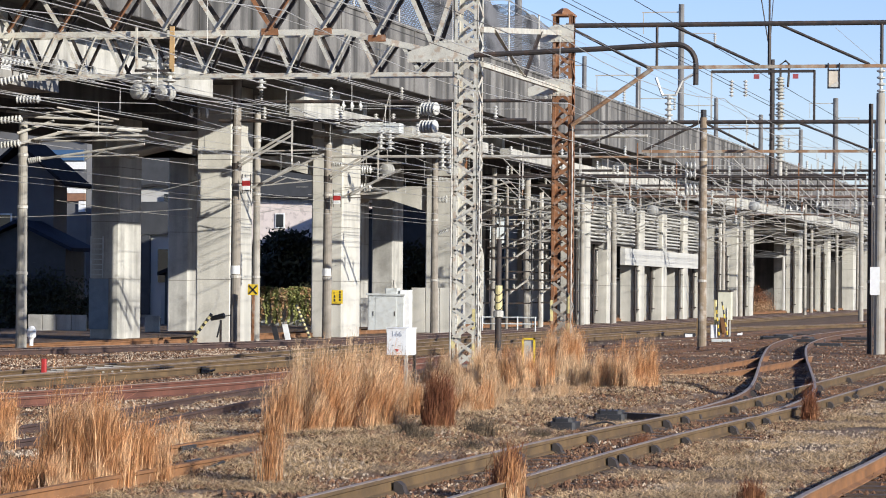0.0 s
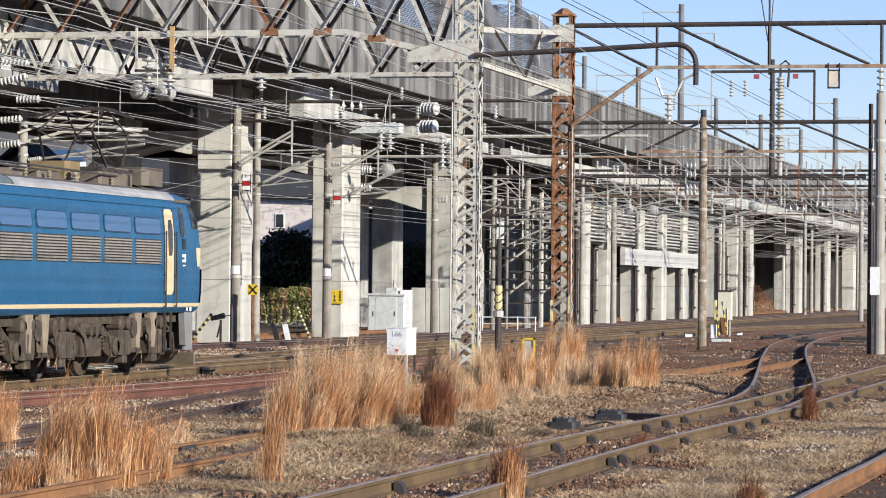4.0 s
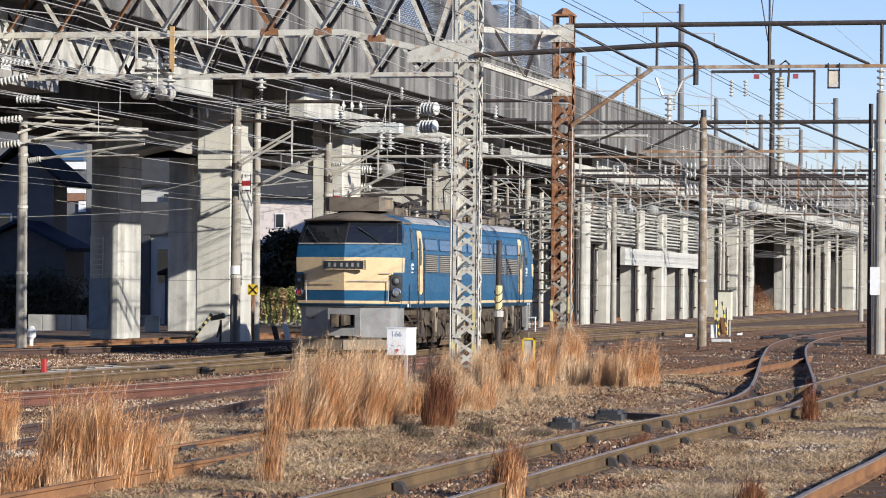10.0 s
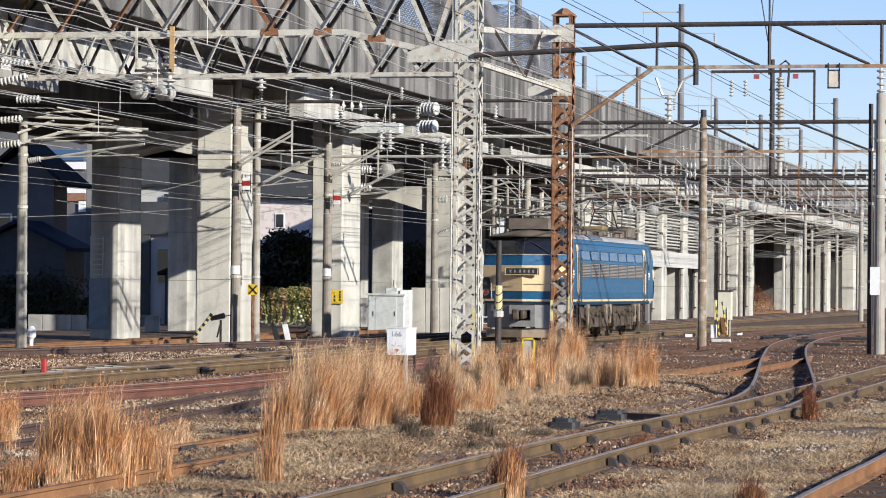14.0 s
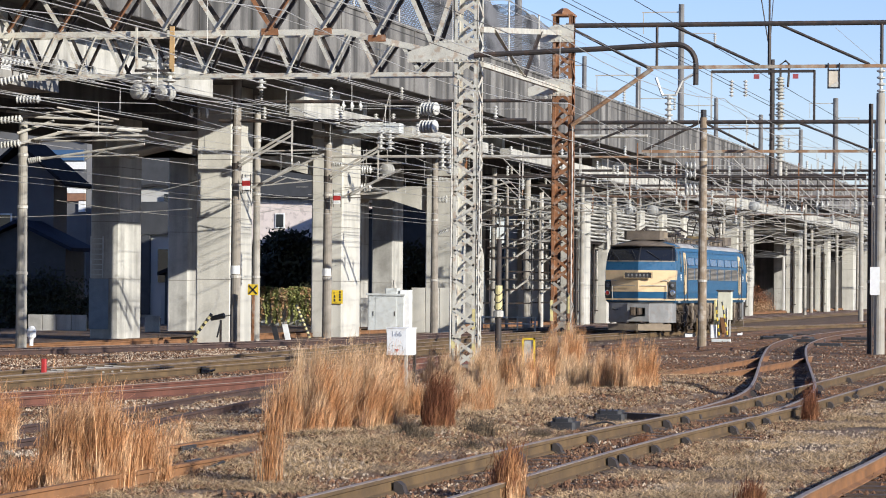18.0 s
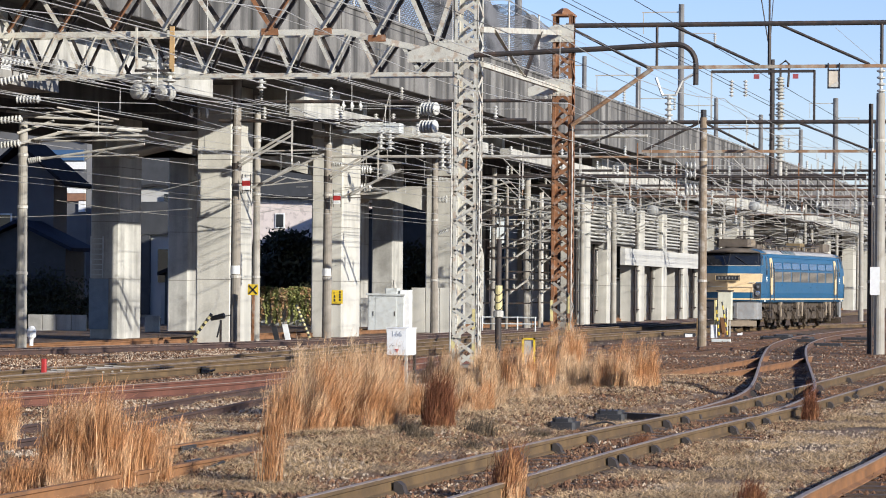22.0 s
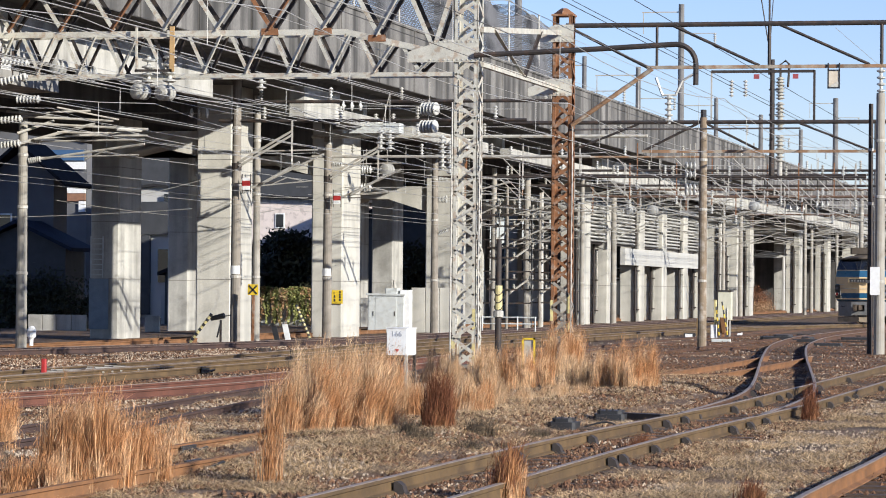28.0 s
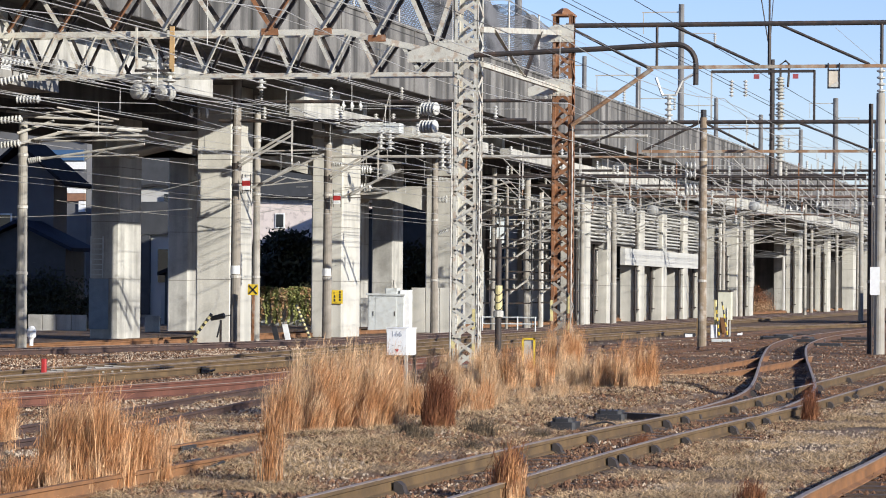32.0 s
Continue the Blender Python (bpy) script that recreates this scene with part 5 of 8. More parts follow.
# tall slotted frame with two red tags above the far portal
TAG_RED = mat("faded_red", (0.33, 0.07, 0.075), 0.7, var=0.2, scale=6, fine=40, bump=0.05)
tf = thing("tag_gantry", "dark steel hanger frame with two red tags", "frame", -12.2, 98.0, 7.1)
part("post", bar(B(), (-1.65, 0, 0.0), (-1.65, 0, 1.65), 0.05, 0.05), GALV, tf)
part("post", bar(B(), (1.65, 0, 0.0), (1.65, 0, 1.65), 0.07, 0.07), DARK_STEEL, tf)
part("rail", bar(B(), (-1.65, 0, 1.62), (1.65, 0, 1.62), 0.07, 0.09), DARK_STEEL, tf)
for x in (-0.2, 1.05):
    bm = B()
    box(bm, x - 0.09, x + 0.09, -0.03, 0.0, 1.38, 1.53)
    part("tag", bm, TAG_RED, tf, "faded red tag")
for x in (-0.7, -0.25):
    bm = B()
    sheds(bm, (x - 0.3, 0, 1.35), (x - 0.3, 0, 0.8), 5, 0.08, 0.03, 8)
    part("insulator", bm, PORCELAIN, tf)
bf = thing("board_frame", "pale sign board with a dark wedge in a black hanging frame", "sign", -8.136, 80.24, 7.555)
for p0, p1 in (((-0.145, 0, 0.1), (-0.145, 0, -0.55)), ((0.145, 0, 0.1), (0.145, 0, -0.55)), ((-0.16, 0, -0.55), (0.16, 0, -0.55)), ((-0.16, 0, -0.09), (0.16, 0, -0.09))):
    part("frame_bar", bar(B(), p0, p1, 0.035, 0.035), BLACK, bf)
bm = B()
box(bm, -0.125, 0.125, -0.005, 0.005, -0.53, -0.11)
bd = part("board", bm, PALE_BOARD, bf)
bm = B()
extrude_y(bm, [(-0.12, -0.525), (0.12, -0.525), (0.12, -0.36)], -0.012, -0.007)
part("wedge", bm, GREY_PAINT, bd, "grey painted wedge")


# ---- poles with cantilever brackets ----
def pole(label, x, y, h, r, material=POLE_CONC, top=None, category="pole", group="catenary poles", bands=True):
    e = thing("catenary_pole", label, category, x, y, -0.25, group=group)
    part("shaft", tube(B(), (0, 0, 0), (0, 0, h + 0.25), r, r * 0.78, 14), material, e, smooth=False)
    if bands:
        for z in (2.2, h * 0.62, h * 0.84):
            bm = B()
            rr = r * (1 - 0.22 * z / h)
            lathe(bm, (0, 0, z), (0, 0, z + 0.09), [(0, rr + 0.005), (0.01, rr + 0.02), (0.08, rr + 0.02), (0.09, rr + 0.005)], 12)
            part("clamp_band", bm, GALV, e)
    return e


def white_plate(e, r, z, h=0.27):
    """A white enamel plate bent round the front of a pole."""
    bm = B()
    ring = [(r * 1.03 * math.cos(a), r * 1.03 * math.sin(a)) for a in (-2.5, -2.1, -1.7, -1.3, -0.9, -0.5)]
    ring += [((r + 0.012) * 1.03 * math.cos(a), (r + 0.012) * 1.03 * math.sin(a)) for a in (-0.5, -0.9, -1.3, -1.7, -2.1, -2.5)]
    prism(bm, ring[::-1], z, z + h)
    part("plate", bm, WHITE, e, "white enamel plate")


def cantilever(e, z, reach, side=1, tilt=0.75, ry=0.0):
    """Tube bracket with insulators, carrying the catenary over a track."""
    d = Vector((side * math.cos(ry), math.sin(ry), 0))
    root = Vector((0, 0, z + 0.25)) + d * 0.16
    for dz, rise, n in ((0.0, tilt, "strut"), (tilt * 1.15, 0.05, "tie")):
        a = root + Vector((0, 0, dz))
        bm = B()
        sheds(bm, a, a + d * 0.36 + Vector((0, 0, rise * 0.36 / reach)), 6, 0.085, 0.045, 9)
        part("bracket_insulator", bm, PORCELAIN, e)
        b = a + d * reach + Vector((0, 0, rise))
        part("bracket_" + n, tube(B(), a + d * 0.36 + Vector((0, 0, rise * 0.36 / reach)), b, 0.036 if n == "strut" else 0.026, seg=7), GALV, e)
    tip = root + d * reach * 0.8 + Vector((0, 0, tilt * 0.35))
    part("steady_arm", path_tube(B(), [tip, tip + d * -0.5 + Vector((0, 0, 0.10)), tip + d * -1.0 + Vector((0, 0, -0.12))], 0.018, 6), GALV, e)
    part("registration_tube", tube(B(), root + d * 0.3 + Vector((0, 0, tilt * 0.18)), root + d * reach * 0.95 + Vector((0, 0, tilt * 0.35)), 0.022, seg=6), GALV, e)


p = pole("grey concrete catenary pole with white insulators", -29.9, 78.6, 6.45, 0.155)
cantilever(p, 5.05, 3.3, 1, 0.45)
part("bracket_tube", tube(B(), (0.07, -0.30, 6.49), (2.47, 0.30, 6.39), 0.035, seg=7), GALV, p)
part("bracket_tube", tube(B(), (0.07, -0.30, 6.31), (3.46, 0.30, 6.16), 0.035, seg=7), GALV, p)
part("bracket_tube", tube(B(), (0.04, -0.30, 5.76), (1.95, 0.30, 6.32), 0.045, seg=7), GALV, p)
part("bracket_tube", tube(B(), (-0.06, -0.30, 6.03), (0.77, 0.30, 6.40), 0.04, seg=7), GALV, p)
part("bracket_tube", tube(B(), (0.43, -0.30, 5.88), (2.31, 0.30, 6.05), 0.03, seg=7), GALV, p)
part("bracket_tube", tube(B(), (1.08, -0.30, 6.06), (3.19, 0.30, 6.04), 0.03, seg=7), GALV, p)
part("bracket_tube", tube(B(), (1.72, -0.30, 5.97), (3.46, 0.30, 5.99), 0.028, seg=7), GALV, p)
part("bracket_tube", tube(B(), (-0.38, -0.30, 6.63), (1.17, 0.30, 6.49), 0.03, seg=7), GALV, p)
part("bracket_tube", tube(B(), (2.76, -0.30, 6.14), (3.27, 0.30, 6.13), 0.05, seg=7), GALV, p)
part("bracket_tube", tube(B(), (0.43, -0.30, 6.58), (1.82, 0.30, 6.67), 0.03, seg=7), GALV, p)
part("bracket_tube", tube(B(), (1.07, -0.30, 6.73), (2.63, 0.30, 6.42), 0.025, seg=7), GALV, p)
for x, y, h, r in ((-28.4, 93.6, 8.25, 0.17), (-28.4, 104.7, 8.3, 0.17), (-28.4, 121.3, 7.5, 0.16), (-28.4, 132.8, 7.0, 0.15), (-28.4, 140.2, 7.3, 0.19), (-28.4, 163.8, 8.1, 0.17)):
    p = pole("weathered concrete catenary pole before the viaduct columns", x, y, h, r, POLE_BROWN if y < 130 else POLE_CONC)
    cantilever(p, h - 3.6, 2.5, 1, 1.15)
    if y < 110:
        white_plate(p, r * 0.95, 2.33)
        # paired diagonal stays that carry the cross wires
        for dz in (0.0, 0.13):
            part("diagonal_stay", tube(B(), (0.12, -0.14, 5.76 + dz), (1.85, -0.14, 6.74 + dz), 0.04, seg=7), GALV, p)
        part("diagonal_stay", tube(B(), (0.9, -0.10, 5.22), (2.1, -0.10, 5.88), 0.05, seg=7), GALV, p)
        part("drop_bar", bar(B(), (1.86, -0.14, 5.75), (1.86, -0.14, 7.2), 0.05, 0.05), GALV, p)
        part("stay_collar", tube(B(), (0, 0, 5.62), (0, 0, 5.86), r * 0.95, seg=12), DARK_STEEL, p)
    if y > 110:
        cantilever(p, h - 2.2, 3.0, 1, 0.7)
    if y > 128 and y < 150:
        for z in (1.3, 2.7, 4.1):
            part("steel_strut", tube(B(), (0.1, 0, z), (1.5, 0.3, z + 1.05), 0.05, seg=7), GALV, p)
            part("step_bar", bar(B(), (-0.45, -0.05, z), (1.7, -0.05, z), 0.05, 0.06), DARK_STEEL, p)
        part("side_post", tube(B(), (0.62, -0.1, 0), (0.62, -0.1, 6.4), 0.07, 0.06, 8), POLE_BROWN, p)
        for z in (1.9, 2.35, 3.3, 3.75, 4.7, 5.2, 5.6):
            part("cross_arm", bar(B(), (-0.25, -0.16, z), (1.15, -0.16, z), 0.06, 0.07), DARK_STEEL, p)
            for q in (-0.15, 0.3, 0.95):
                bm = B()
                sheds(bm, (q, -0.16, z + 0.04), (q, -0.16, z + 0.24), 3, 0.075, 0.035, 8)
                part("arm_insulator", bm, DUSTY_PORCELAIN if q > 0 else DARK_STEEL, p)
        part("operating_rod", tube(B(), (0.28, -0.2, 0.2), (0.28, -0.2, 5.4), 0.025, seg=6), BLACK, p)
p = pole("slim pale concrete pole beside a viaduct column", -28.4, 95.9, 7.9, 0.13)
p = pole("slim steel pole with rungs", -28.4, 143.7, 6.3, 0.11, GALV)
for x, y, h, r in ((-28.0, 213.2, 8.2, 0.17), (-28.0, 258.8, 8.2, 0.17), (-28.0, 280.0, 8.2, 0.17), (-28.0, 300.4, 8.6, 0.17), (-14.0, 160.0, 8.0, 0.16), (-17.5, 190.0, 8.0, 0.16), (-13.0, 225.0, 8.0, 0.16)):
    p = pole("grey concrete catenary pole far down the yard", x, y, h, r)
    cantilever(p, h - 3.4, 2.6, 1, 1.0)
    cantilever(p, h - 1.9, 2.8, 1, 0.6)
    cantilever(p, h - 2.8, 2.6, -1, 0.8)
p = pole("brown weathered pole with black top", -14.1, 98.0, 7.25, 0.15, mat("brown_weathered_pole", (0.22, 0.165, 0.11), 0.85, var=0.25, scale=2, fine=40, bump=0.2, tint=(0.5, 0.46, 0.4), tint_amount=0.6))
bm = B()
tube(bm, (0, 0, 7.2), (0, 0, 7.75), 0.095, seg=10)
part("black_cap", bm, BLACK, p)
p = pole("dark steel pole with a white plate", -8.21, 92.0, 7.3, 0.085, DARK_STEEL)
p = pole("grey concrete pole with a white plate", -7.89, 91.6, 7.6, 0.165)
bm = B()
box(bm, -0.26, 0.02, -0.21, -0.18, 1.85, 2.68, 0.0)
part("white_plate", bm, WHITE, p)
p = pole("short dark pole with a faded yellow sleeve", -15.95, 75.2, 2.9, 0.085, DARK_STEEL, bands=False)
bm = B()
lathe(bm, (0, 0, 1.42), (0, 0, 2.02), [(0, 0.09), (0.0, 0.098), (0.6, 0.096), (0.6, 0.085)], 12)
sl = part("yellow_sleeve", bm, PALE_YELLOW, p)
for k in range(3):
    bm = B()
    z = 1.50 + k * 0.19
    ring = []
    for i in range(13):
        a = 2 * math.pi * i / 12
        ring.append((0.1 * math.cos(a), 0.1 * math.sin(a), z + 0.10 * math.sin(a)))
    path_tube(bm, ring, 0.014, 4)
    part("stripe", bm, DARK_STEEL, sl)
bm = B()
lathe(bm, (0, 0, 1.22), (0, 0, 1.40), [(0, 0.09), (0.02, 0.13), (0.16, 0.13), (0.18, 0.09)], 10)
part("clamp", bm, GALV, p)

for x, y, h in ((-27.6, 150.0, 7.6), (-24.7, 172.0, 7.8), (-27.4, 200.0, 7.8), (-24.7, 224.0, 8.0), (-21.8, 245.0, 8.0), (-9.9, 200.0, 8.0), (-17.0, 262.0, 8.0)):
    p = pole("slender catenary pole with paired brackets", x, y, h, 0.13)
    for z in (h - 3.2, h - 2.2, h - 1.3):
        cantilever(p, z, 2.3, 1, 0.55)
        cantilever(p, z + 0.2, 2.1, -1, 0.5)

# poles on the viaduct deck
DECK_POLE = mat("weathered_dark_pole", (0.17, 0.165, 0.16), 0.8, var=0.25, scale=1.5, fine=30, bump=0.1)
for x, y, zt, r in ((-30.0, 145.5, 16.2, 0.20), (-30.0, 181.1, 15.0, 0.17), (-30.0, 198.1, 20.3, 0.22), (-30.0, 214.7, 15.2, 0.17), (-30.0, 298.0, 20.4, 0.30), (-30.0, 163.3, 14.3, 0.14), (-30.0, 240.0, 15.5, 0.2), (-30.0, 268.0, 15.8, 0.2)):
    e = thing("deck_pole", "grey pole standing on the viaduct deck", "pole", x, y, 8.72, group="viaduct deck poles")
    h = zt - 8.72
    part("shaft", tube(B(), (0, 0, 0), (0, 0, h), r, r * 0.85, 10), DECK_POLE, e)
    part("arm", bar(B(), (0, 0, h - 0.5), (-2.6, 0, h - 0.5), 0.07, 0.07), GALV, e)
    part("arm", bar(B(), (0, 0, h - 1.9), (2.3, 0, h - 1.9), 0.05, 0.05), GALV, e)
    part("arm_post", bar(B(), (-2.5, 0, h - 0.5), (-2.5, 0, h - 1.9), 0.05, 0.05), GALV, e)
    bm = B()
    sheds(bm, (2.2, 0, h - 1.9), (2.2, 0, h - 2.6), 5, 0.11, 0.04, 8)
    part("insulator", bm, PORCELAIN, e)

# insulator column standing on a cross pipe in the middle distance
ip = thing("insulator_mast", "steel mast with stacked porcelain insulators on a cross pipe", "mast", -14.4, 121.3, 6.26)
part("shaft", tube(B(), (-0.32, 0, 0), (-0.32, 0, 4.6), 0.11, 0.09, 10), DARK_STEEL, ip)
part("strut", tube(B(), (-0.45, 0, 4.0), (-0.45, 0, 7.1), 0.045, seg=6), DARK_STEEL, ip)
part("strut", tube(B(), (-0.45, 0, 5.0), (-0.78, 0, 7.0), 0.025, seg=6), DARK_STEEL, ip)
part("strut", tube(B(), (-0.42, 0, 5.2), (-0.30, 0, 7.1), 0.02, seg=6), DARK_STEEL, ip)
for z in (1.2, 2.4, 3.4):
    part("clamp", bar(B(), (-0.45, 0, z), (0.12, 0, z), 0.07, 0.07), GALV, ip)
part("shaft", tube(B(), (0, 0, 0), (0, 0, 0.5), 0.10, seg=10), GALV, ip)
for z0, z1 in ((0.5, 1.6), (1.8, 2.9), (3.0, 3.9)):
    bm = B()
    sheds(bm, (0, 0, z0), (0, 0, z1), 7, 0.18, 0.10, 12)
    part("insulator", bm, DUSTY_PORCELAIN, ip)
part("top_hook", path_tube(B(), [(0, 0, 3.9), (0, 0, 4.4), (0.2, 0, 4.55), (0.35, 0, 4.4), (0.3, 0, 3.5)], 0.05, 6), DARK_STEEL, ip)


# cable pipes and small boxes on the far columns
for y, dx, h in ((158.8, -0.3, 6.6), (166.5, -0.75, 5.0), (177.4, -0.25, 6.8), (185.9, -0.7, 5.6), (194.7, -0.3, 6.4), (203.5, -0.7, 6.2), (212.0, -0.2, 6.8), (220.5, -0.8, 5.4), (228.0, -0.4, 6.6), (260.5, -0.5, 6.8), (284.0, -0.4, 6.8)):
    e = thing("cable_pipe", "dark steel cable pipe clamped to a viaduct column", "pipe", -29.2 + dx, y - 0.1, -0.2, group="cable pipes")
    part("pipe", tube(B(), (0, 0, 0), (0, 0, h), 0.06, seg=8), DARK_STEEL, e)
    part("pipe", tube(B(), (0.17, 0.02, 0.6), (0.17, 0.02, h * 0.8), 0.035, seg=6), GALV, e)
    for k in range(5):
        z = 0.7 + k * h / 6
        part("clamp", box(B(), -0.11, 0.24, -0.03, 0.097, z, z + 0.07, 0.01), GALV if k % 2 else DARK_STEEL, e)

# light boxed equipment on the poles before the columns
for x, y, z, w, h in ((-26.6, 104.4, 7.1, 1.9, 0.34),):
    e = thing("feeder_switch", "light grey feeder switch case on a pole bracket", "switch", x, y, z, group="feeder switches")
    bm = B()
    box(bm, -w / 2, w / 2, -0.25, 0.25, 0, h, 0.04)
    part("case", bm, CABINET, e)
    bm = B()
    box(bm, -w / 2 - 0.9, w / 2 + 0.4, -0.06, 0.06, -0.10, -0.003)
    part("carrier_beam", bm, GREY_PAINT, e)
    for k in range(3):
        bm = B()
        sheds(bm, (-w / 2 + w * (k + 0.5) / 3, 0, h), (-w / 2 + w * (k + 0.5) / 3, 0, h + 0.35), 4, 0.09, 0.04, 8)
        part("bushing", bm, PORCELAIN, e)

RUST_DARK = mat("dark_rusty_pipe", (0.13, 0.075, 0.048), 0.8, var=0.3, scale=3, fine=40, bump=0.2, tint=(0.25, 0.2, 0.16), tint_amount=0.6)
# ---- cross beams and insulator gear before the viaduct ----
def crosstie(label, y, xa, xb, z, r, material):
    e = thing("cross_pipe", label, "gantry", group="cross pipes")
    part("pipe", tube(B(), (xa, y, z), (xb, y, z), r, seg=7), material, e)
    n = int(abs(xb - xa) / 2.2)
    for i in range(n):
        x = xa + (xb - xa) * (i + 0.6) / n
        bm = B()
        sheds(bm, (x, y, z + 0.05), (x, y, z + 0.45), 4, 0.075, 0.035, 9)
        part("post_insulator", bm, PORCELAIN if i % 2 else DUSTY_PORCELAIN, e)
        if y < 110:
            continue
        part("drop_post", bar(B(), (x + 0.5, y, z - 0.9), (x + 0.5, y, z + 0.55), 0.045, 0.045), GALV if i % 3 else RUST, e)
        part("brace", tube(B(), (x + 0.5, y, z - 0.85), (x - 0.35, y, z - 0.03), 0.02, seg=5), GALV, e)
        if i % 2:
            bm = B()
            sheds(bm, (x + 0.5, y, z - 0.9), (x + 0.5, y, z - 1.3), 4, 0.085, 0.04, 9)
            part("hanging_insulator", bm, PORCELAIN, e)
            part("steady_tube", tube(B(), (x + 0.5, y, z - 1.3), (x - 0.9, y + 0.2, z - 1.15), 0.022, seg=5), GALV, e)
    return e


for y, z, xb, m, r in ((93.6, 7.55, -17.5, DARK_STEEL, 0.055), (93.6, 6.95, -19.0, DARK_STEEL, 0.055), (104.7, 7.0, -17.0, GREY_PAINT, 0.075), (104.7, 6.3, -19.0, GALV, 0.05), (121.3, 7.0, -15.0, WORN_BEAM, 0.05), (121.3, 6.2, -11.0, DARK_STEEL, 0.05),
                       (132.8, 6.7, -13.0, DARK_STEEL, 0.05), (140.2, 7.2, -12.0, DARK_STEEL, 0.06), (140.2, 6.5, -12.0, DARK_STEEL, 0.06), (150.0, 6.3, -10.0, GREY_PAINT, 0.07), (163.8, 7.9, -8.0, DARK_STEEL, 0.07), (163.8, 7.1, -8.0, GREY_PAINT, 0.07),
                       (181.5, 8.3, -6.0, DARK_STEEL, 0.07), (181.5, 7.3, -6.0, GREY_PAINT, 0.07), (213.2, 8.0, -2.0, DARK_STEEL, 0.08), (213.2, 7.0, -2.0, GREY_PAINT, 0.08), (258.8, 8.0, 0.0, GREY_PAINT, 0.08), (300.4, 8.2, 2.0, GREY_PAINT, 0.08)):
    crosstie("steel cross pipe with post insulators over the tracks", y, -29.0, xb, z, min(r, 0.06), RUST_DARK if y > 145 and m is GREY_PAINT else m)


def drum(x, y, z, r=0.19, n=3, L=0.34, ax=(0.97, -0.24, 0.0), hold=(0, 0, 0.75)):
    """A string of disc insulators seen almost end on."""
    e = thing("disc_insulator", "white porcelain disc insulator string on a wire", "insulator", x, y, z, group="disc insulators")
    a = Vector(ax) * L
    for k in range(n):
        bm = B()
        c = a * (k / max(n - 1, 1) - 0.5)
        u = a.normalized() * 0.075
        lathe(bm, c - u * 0.5, c + u, [(0, 0.05), (0.02, r * 0.8), (0.045, r), (0.07, r * 0.9), (0.09, 0.05), (0.11, 0.04)], 14)
        part("disc", bm, PORCELAIN, e)
    s = Vector((0.05, 14.0, 0.05)) if abs(ax[1]) > 0.5 else Vector((2.6, 0.3, 0.0))
    part("span_wire", tube(B(), -s, s, 0.009, seg=5), WIRE, e)
    part("hanger_rod", tube(B(), (0, 0, 0), hold, 0.012, seg=5), GALV, e)
    return e


def long_insulator(x0, y0, z0, x1, y1, z1, n, r, hang=None):
    e = thing("rod_insulator", "white ribbed porcelain rod insulator", "insulator", x0, y0, z0, group="rod insulators")
    bm = B()
    sheds(bm, (0, 0, 0), (x1 - x0, y1 - y0, z1 - z0), n, r, 0.05, 10)
    part("ribbed_rod", bm, PORCELAIN, e)
    if hang:
        part("hanger_rod", tube(B(), (0, 0, 0), hang, 0.012, seg=5), GALV, e)
    if abs(x1 - x0) < 0.1:
        part("span_wire", tube(B(), (0, -14, 0.05), (0, 14, 0), 0.008, seg=4), WIRE, e)
    return e

# insulators on the near gantry and its wires
drum(-25.76, 70.00, 6.95, 0.19, 3, 0.3, (0.3, 0.95, 0))
drum(-25.04, 70.00, 6.78, 0.21, 3, 0.34, (0.3, 0.95, 0))
drum(-24.34, 72.00, 6.47, 0.2, 4, 0.36, (0.3, 0.95, 0), (0, -2.1, 0.2))
drum(-23.70, 72.00, 6.44, 0.2, 4, 0.36, (0.3, 0.95, 0), (0, -2.1, 0.23))
drum(-19.85, 84.00, 6.73, 0.19, 5, 0.42, (0.95, -0.3, 0))
drum(-19.88, 84.00, 6.23, 0.19, 5, 0.42, (0.95, -0.3, 0))
drum(-24.48, 93.00, 7.37, 0.17, 3, 0.55, (0.98, 0.1, 0.0))
drum(-29.48, 93.00, 7.17, 0.17, 3, 0.5, (0.98, 0.1, 0))
drum(-28.43, 110.20, 6.06, 0.16, 4, 0.3, (0.98, 0.1, 0))
drum(-28.44, 110.20, 5.40, 0.16, 4, 0.3, (0.98, 0.1, 0))
drum(-27.63, 110.20, 6.06, 0.22, 3, 0.35, (0.3, 0.95, 0))
drum(-15.56, 105.00, 5.99, 0.13, 3, 0.3, (0.9, 0.3, 0))
drum(-15.56, 105.00, 5.68, 0.13, 3, 0.3, (0.9, 0.3, 0))
drum(-15.56, 105.00, 5.25, 0.13, 3, 0.3, (0.9, 0.3, 0))
drum(-15.56, 105.00, 5.08, 0.13, 3, 0.3, (0.9, 0.3, 0))
drum(-20.52, 130.00, 6.49, 0.16, 3, 0.5, (0.98, 0.1, 0))
drum(-15.84, 140.00, 5.44, 0.17, 3, 0.6, (0.98, 0.1, 0))
drum(-16.51, 130.00, 5.29, 0.2, 2, 0.3, (0.3, 0.95, 0))
drum(-14.69, 140.00, 5.65, 0.17, 3, 0.5, (0.98, 0.1, 0))
drum(-25.21, 150.00, 5.63, 0.25, 2, 0.3, (0.3, 0.95, 0))
drum(-24.08, 150.00, 5.63, 0.25, 2, 0.3, (0.3, 0.95, 0))
long_insulator(-25.65, 66.00, 6.79, -24.99, 66.00, 6.73, 7, 0.085)
long_insulator(-25.67, 66.00, 6.31, -25.02, 66.00, 6.44, 7, 0.095)
long_insulator(-26.05, 68.00, 6.04, -25.46, 68.00, 6.04, 7, 0.1)
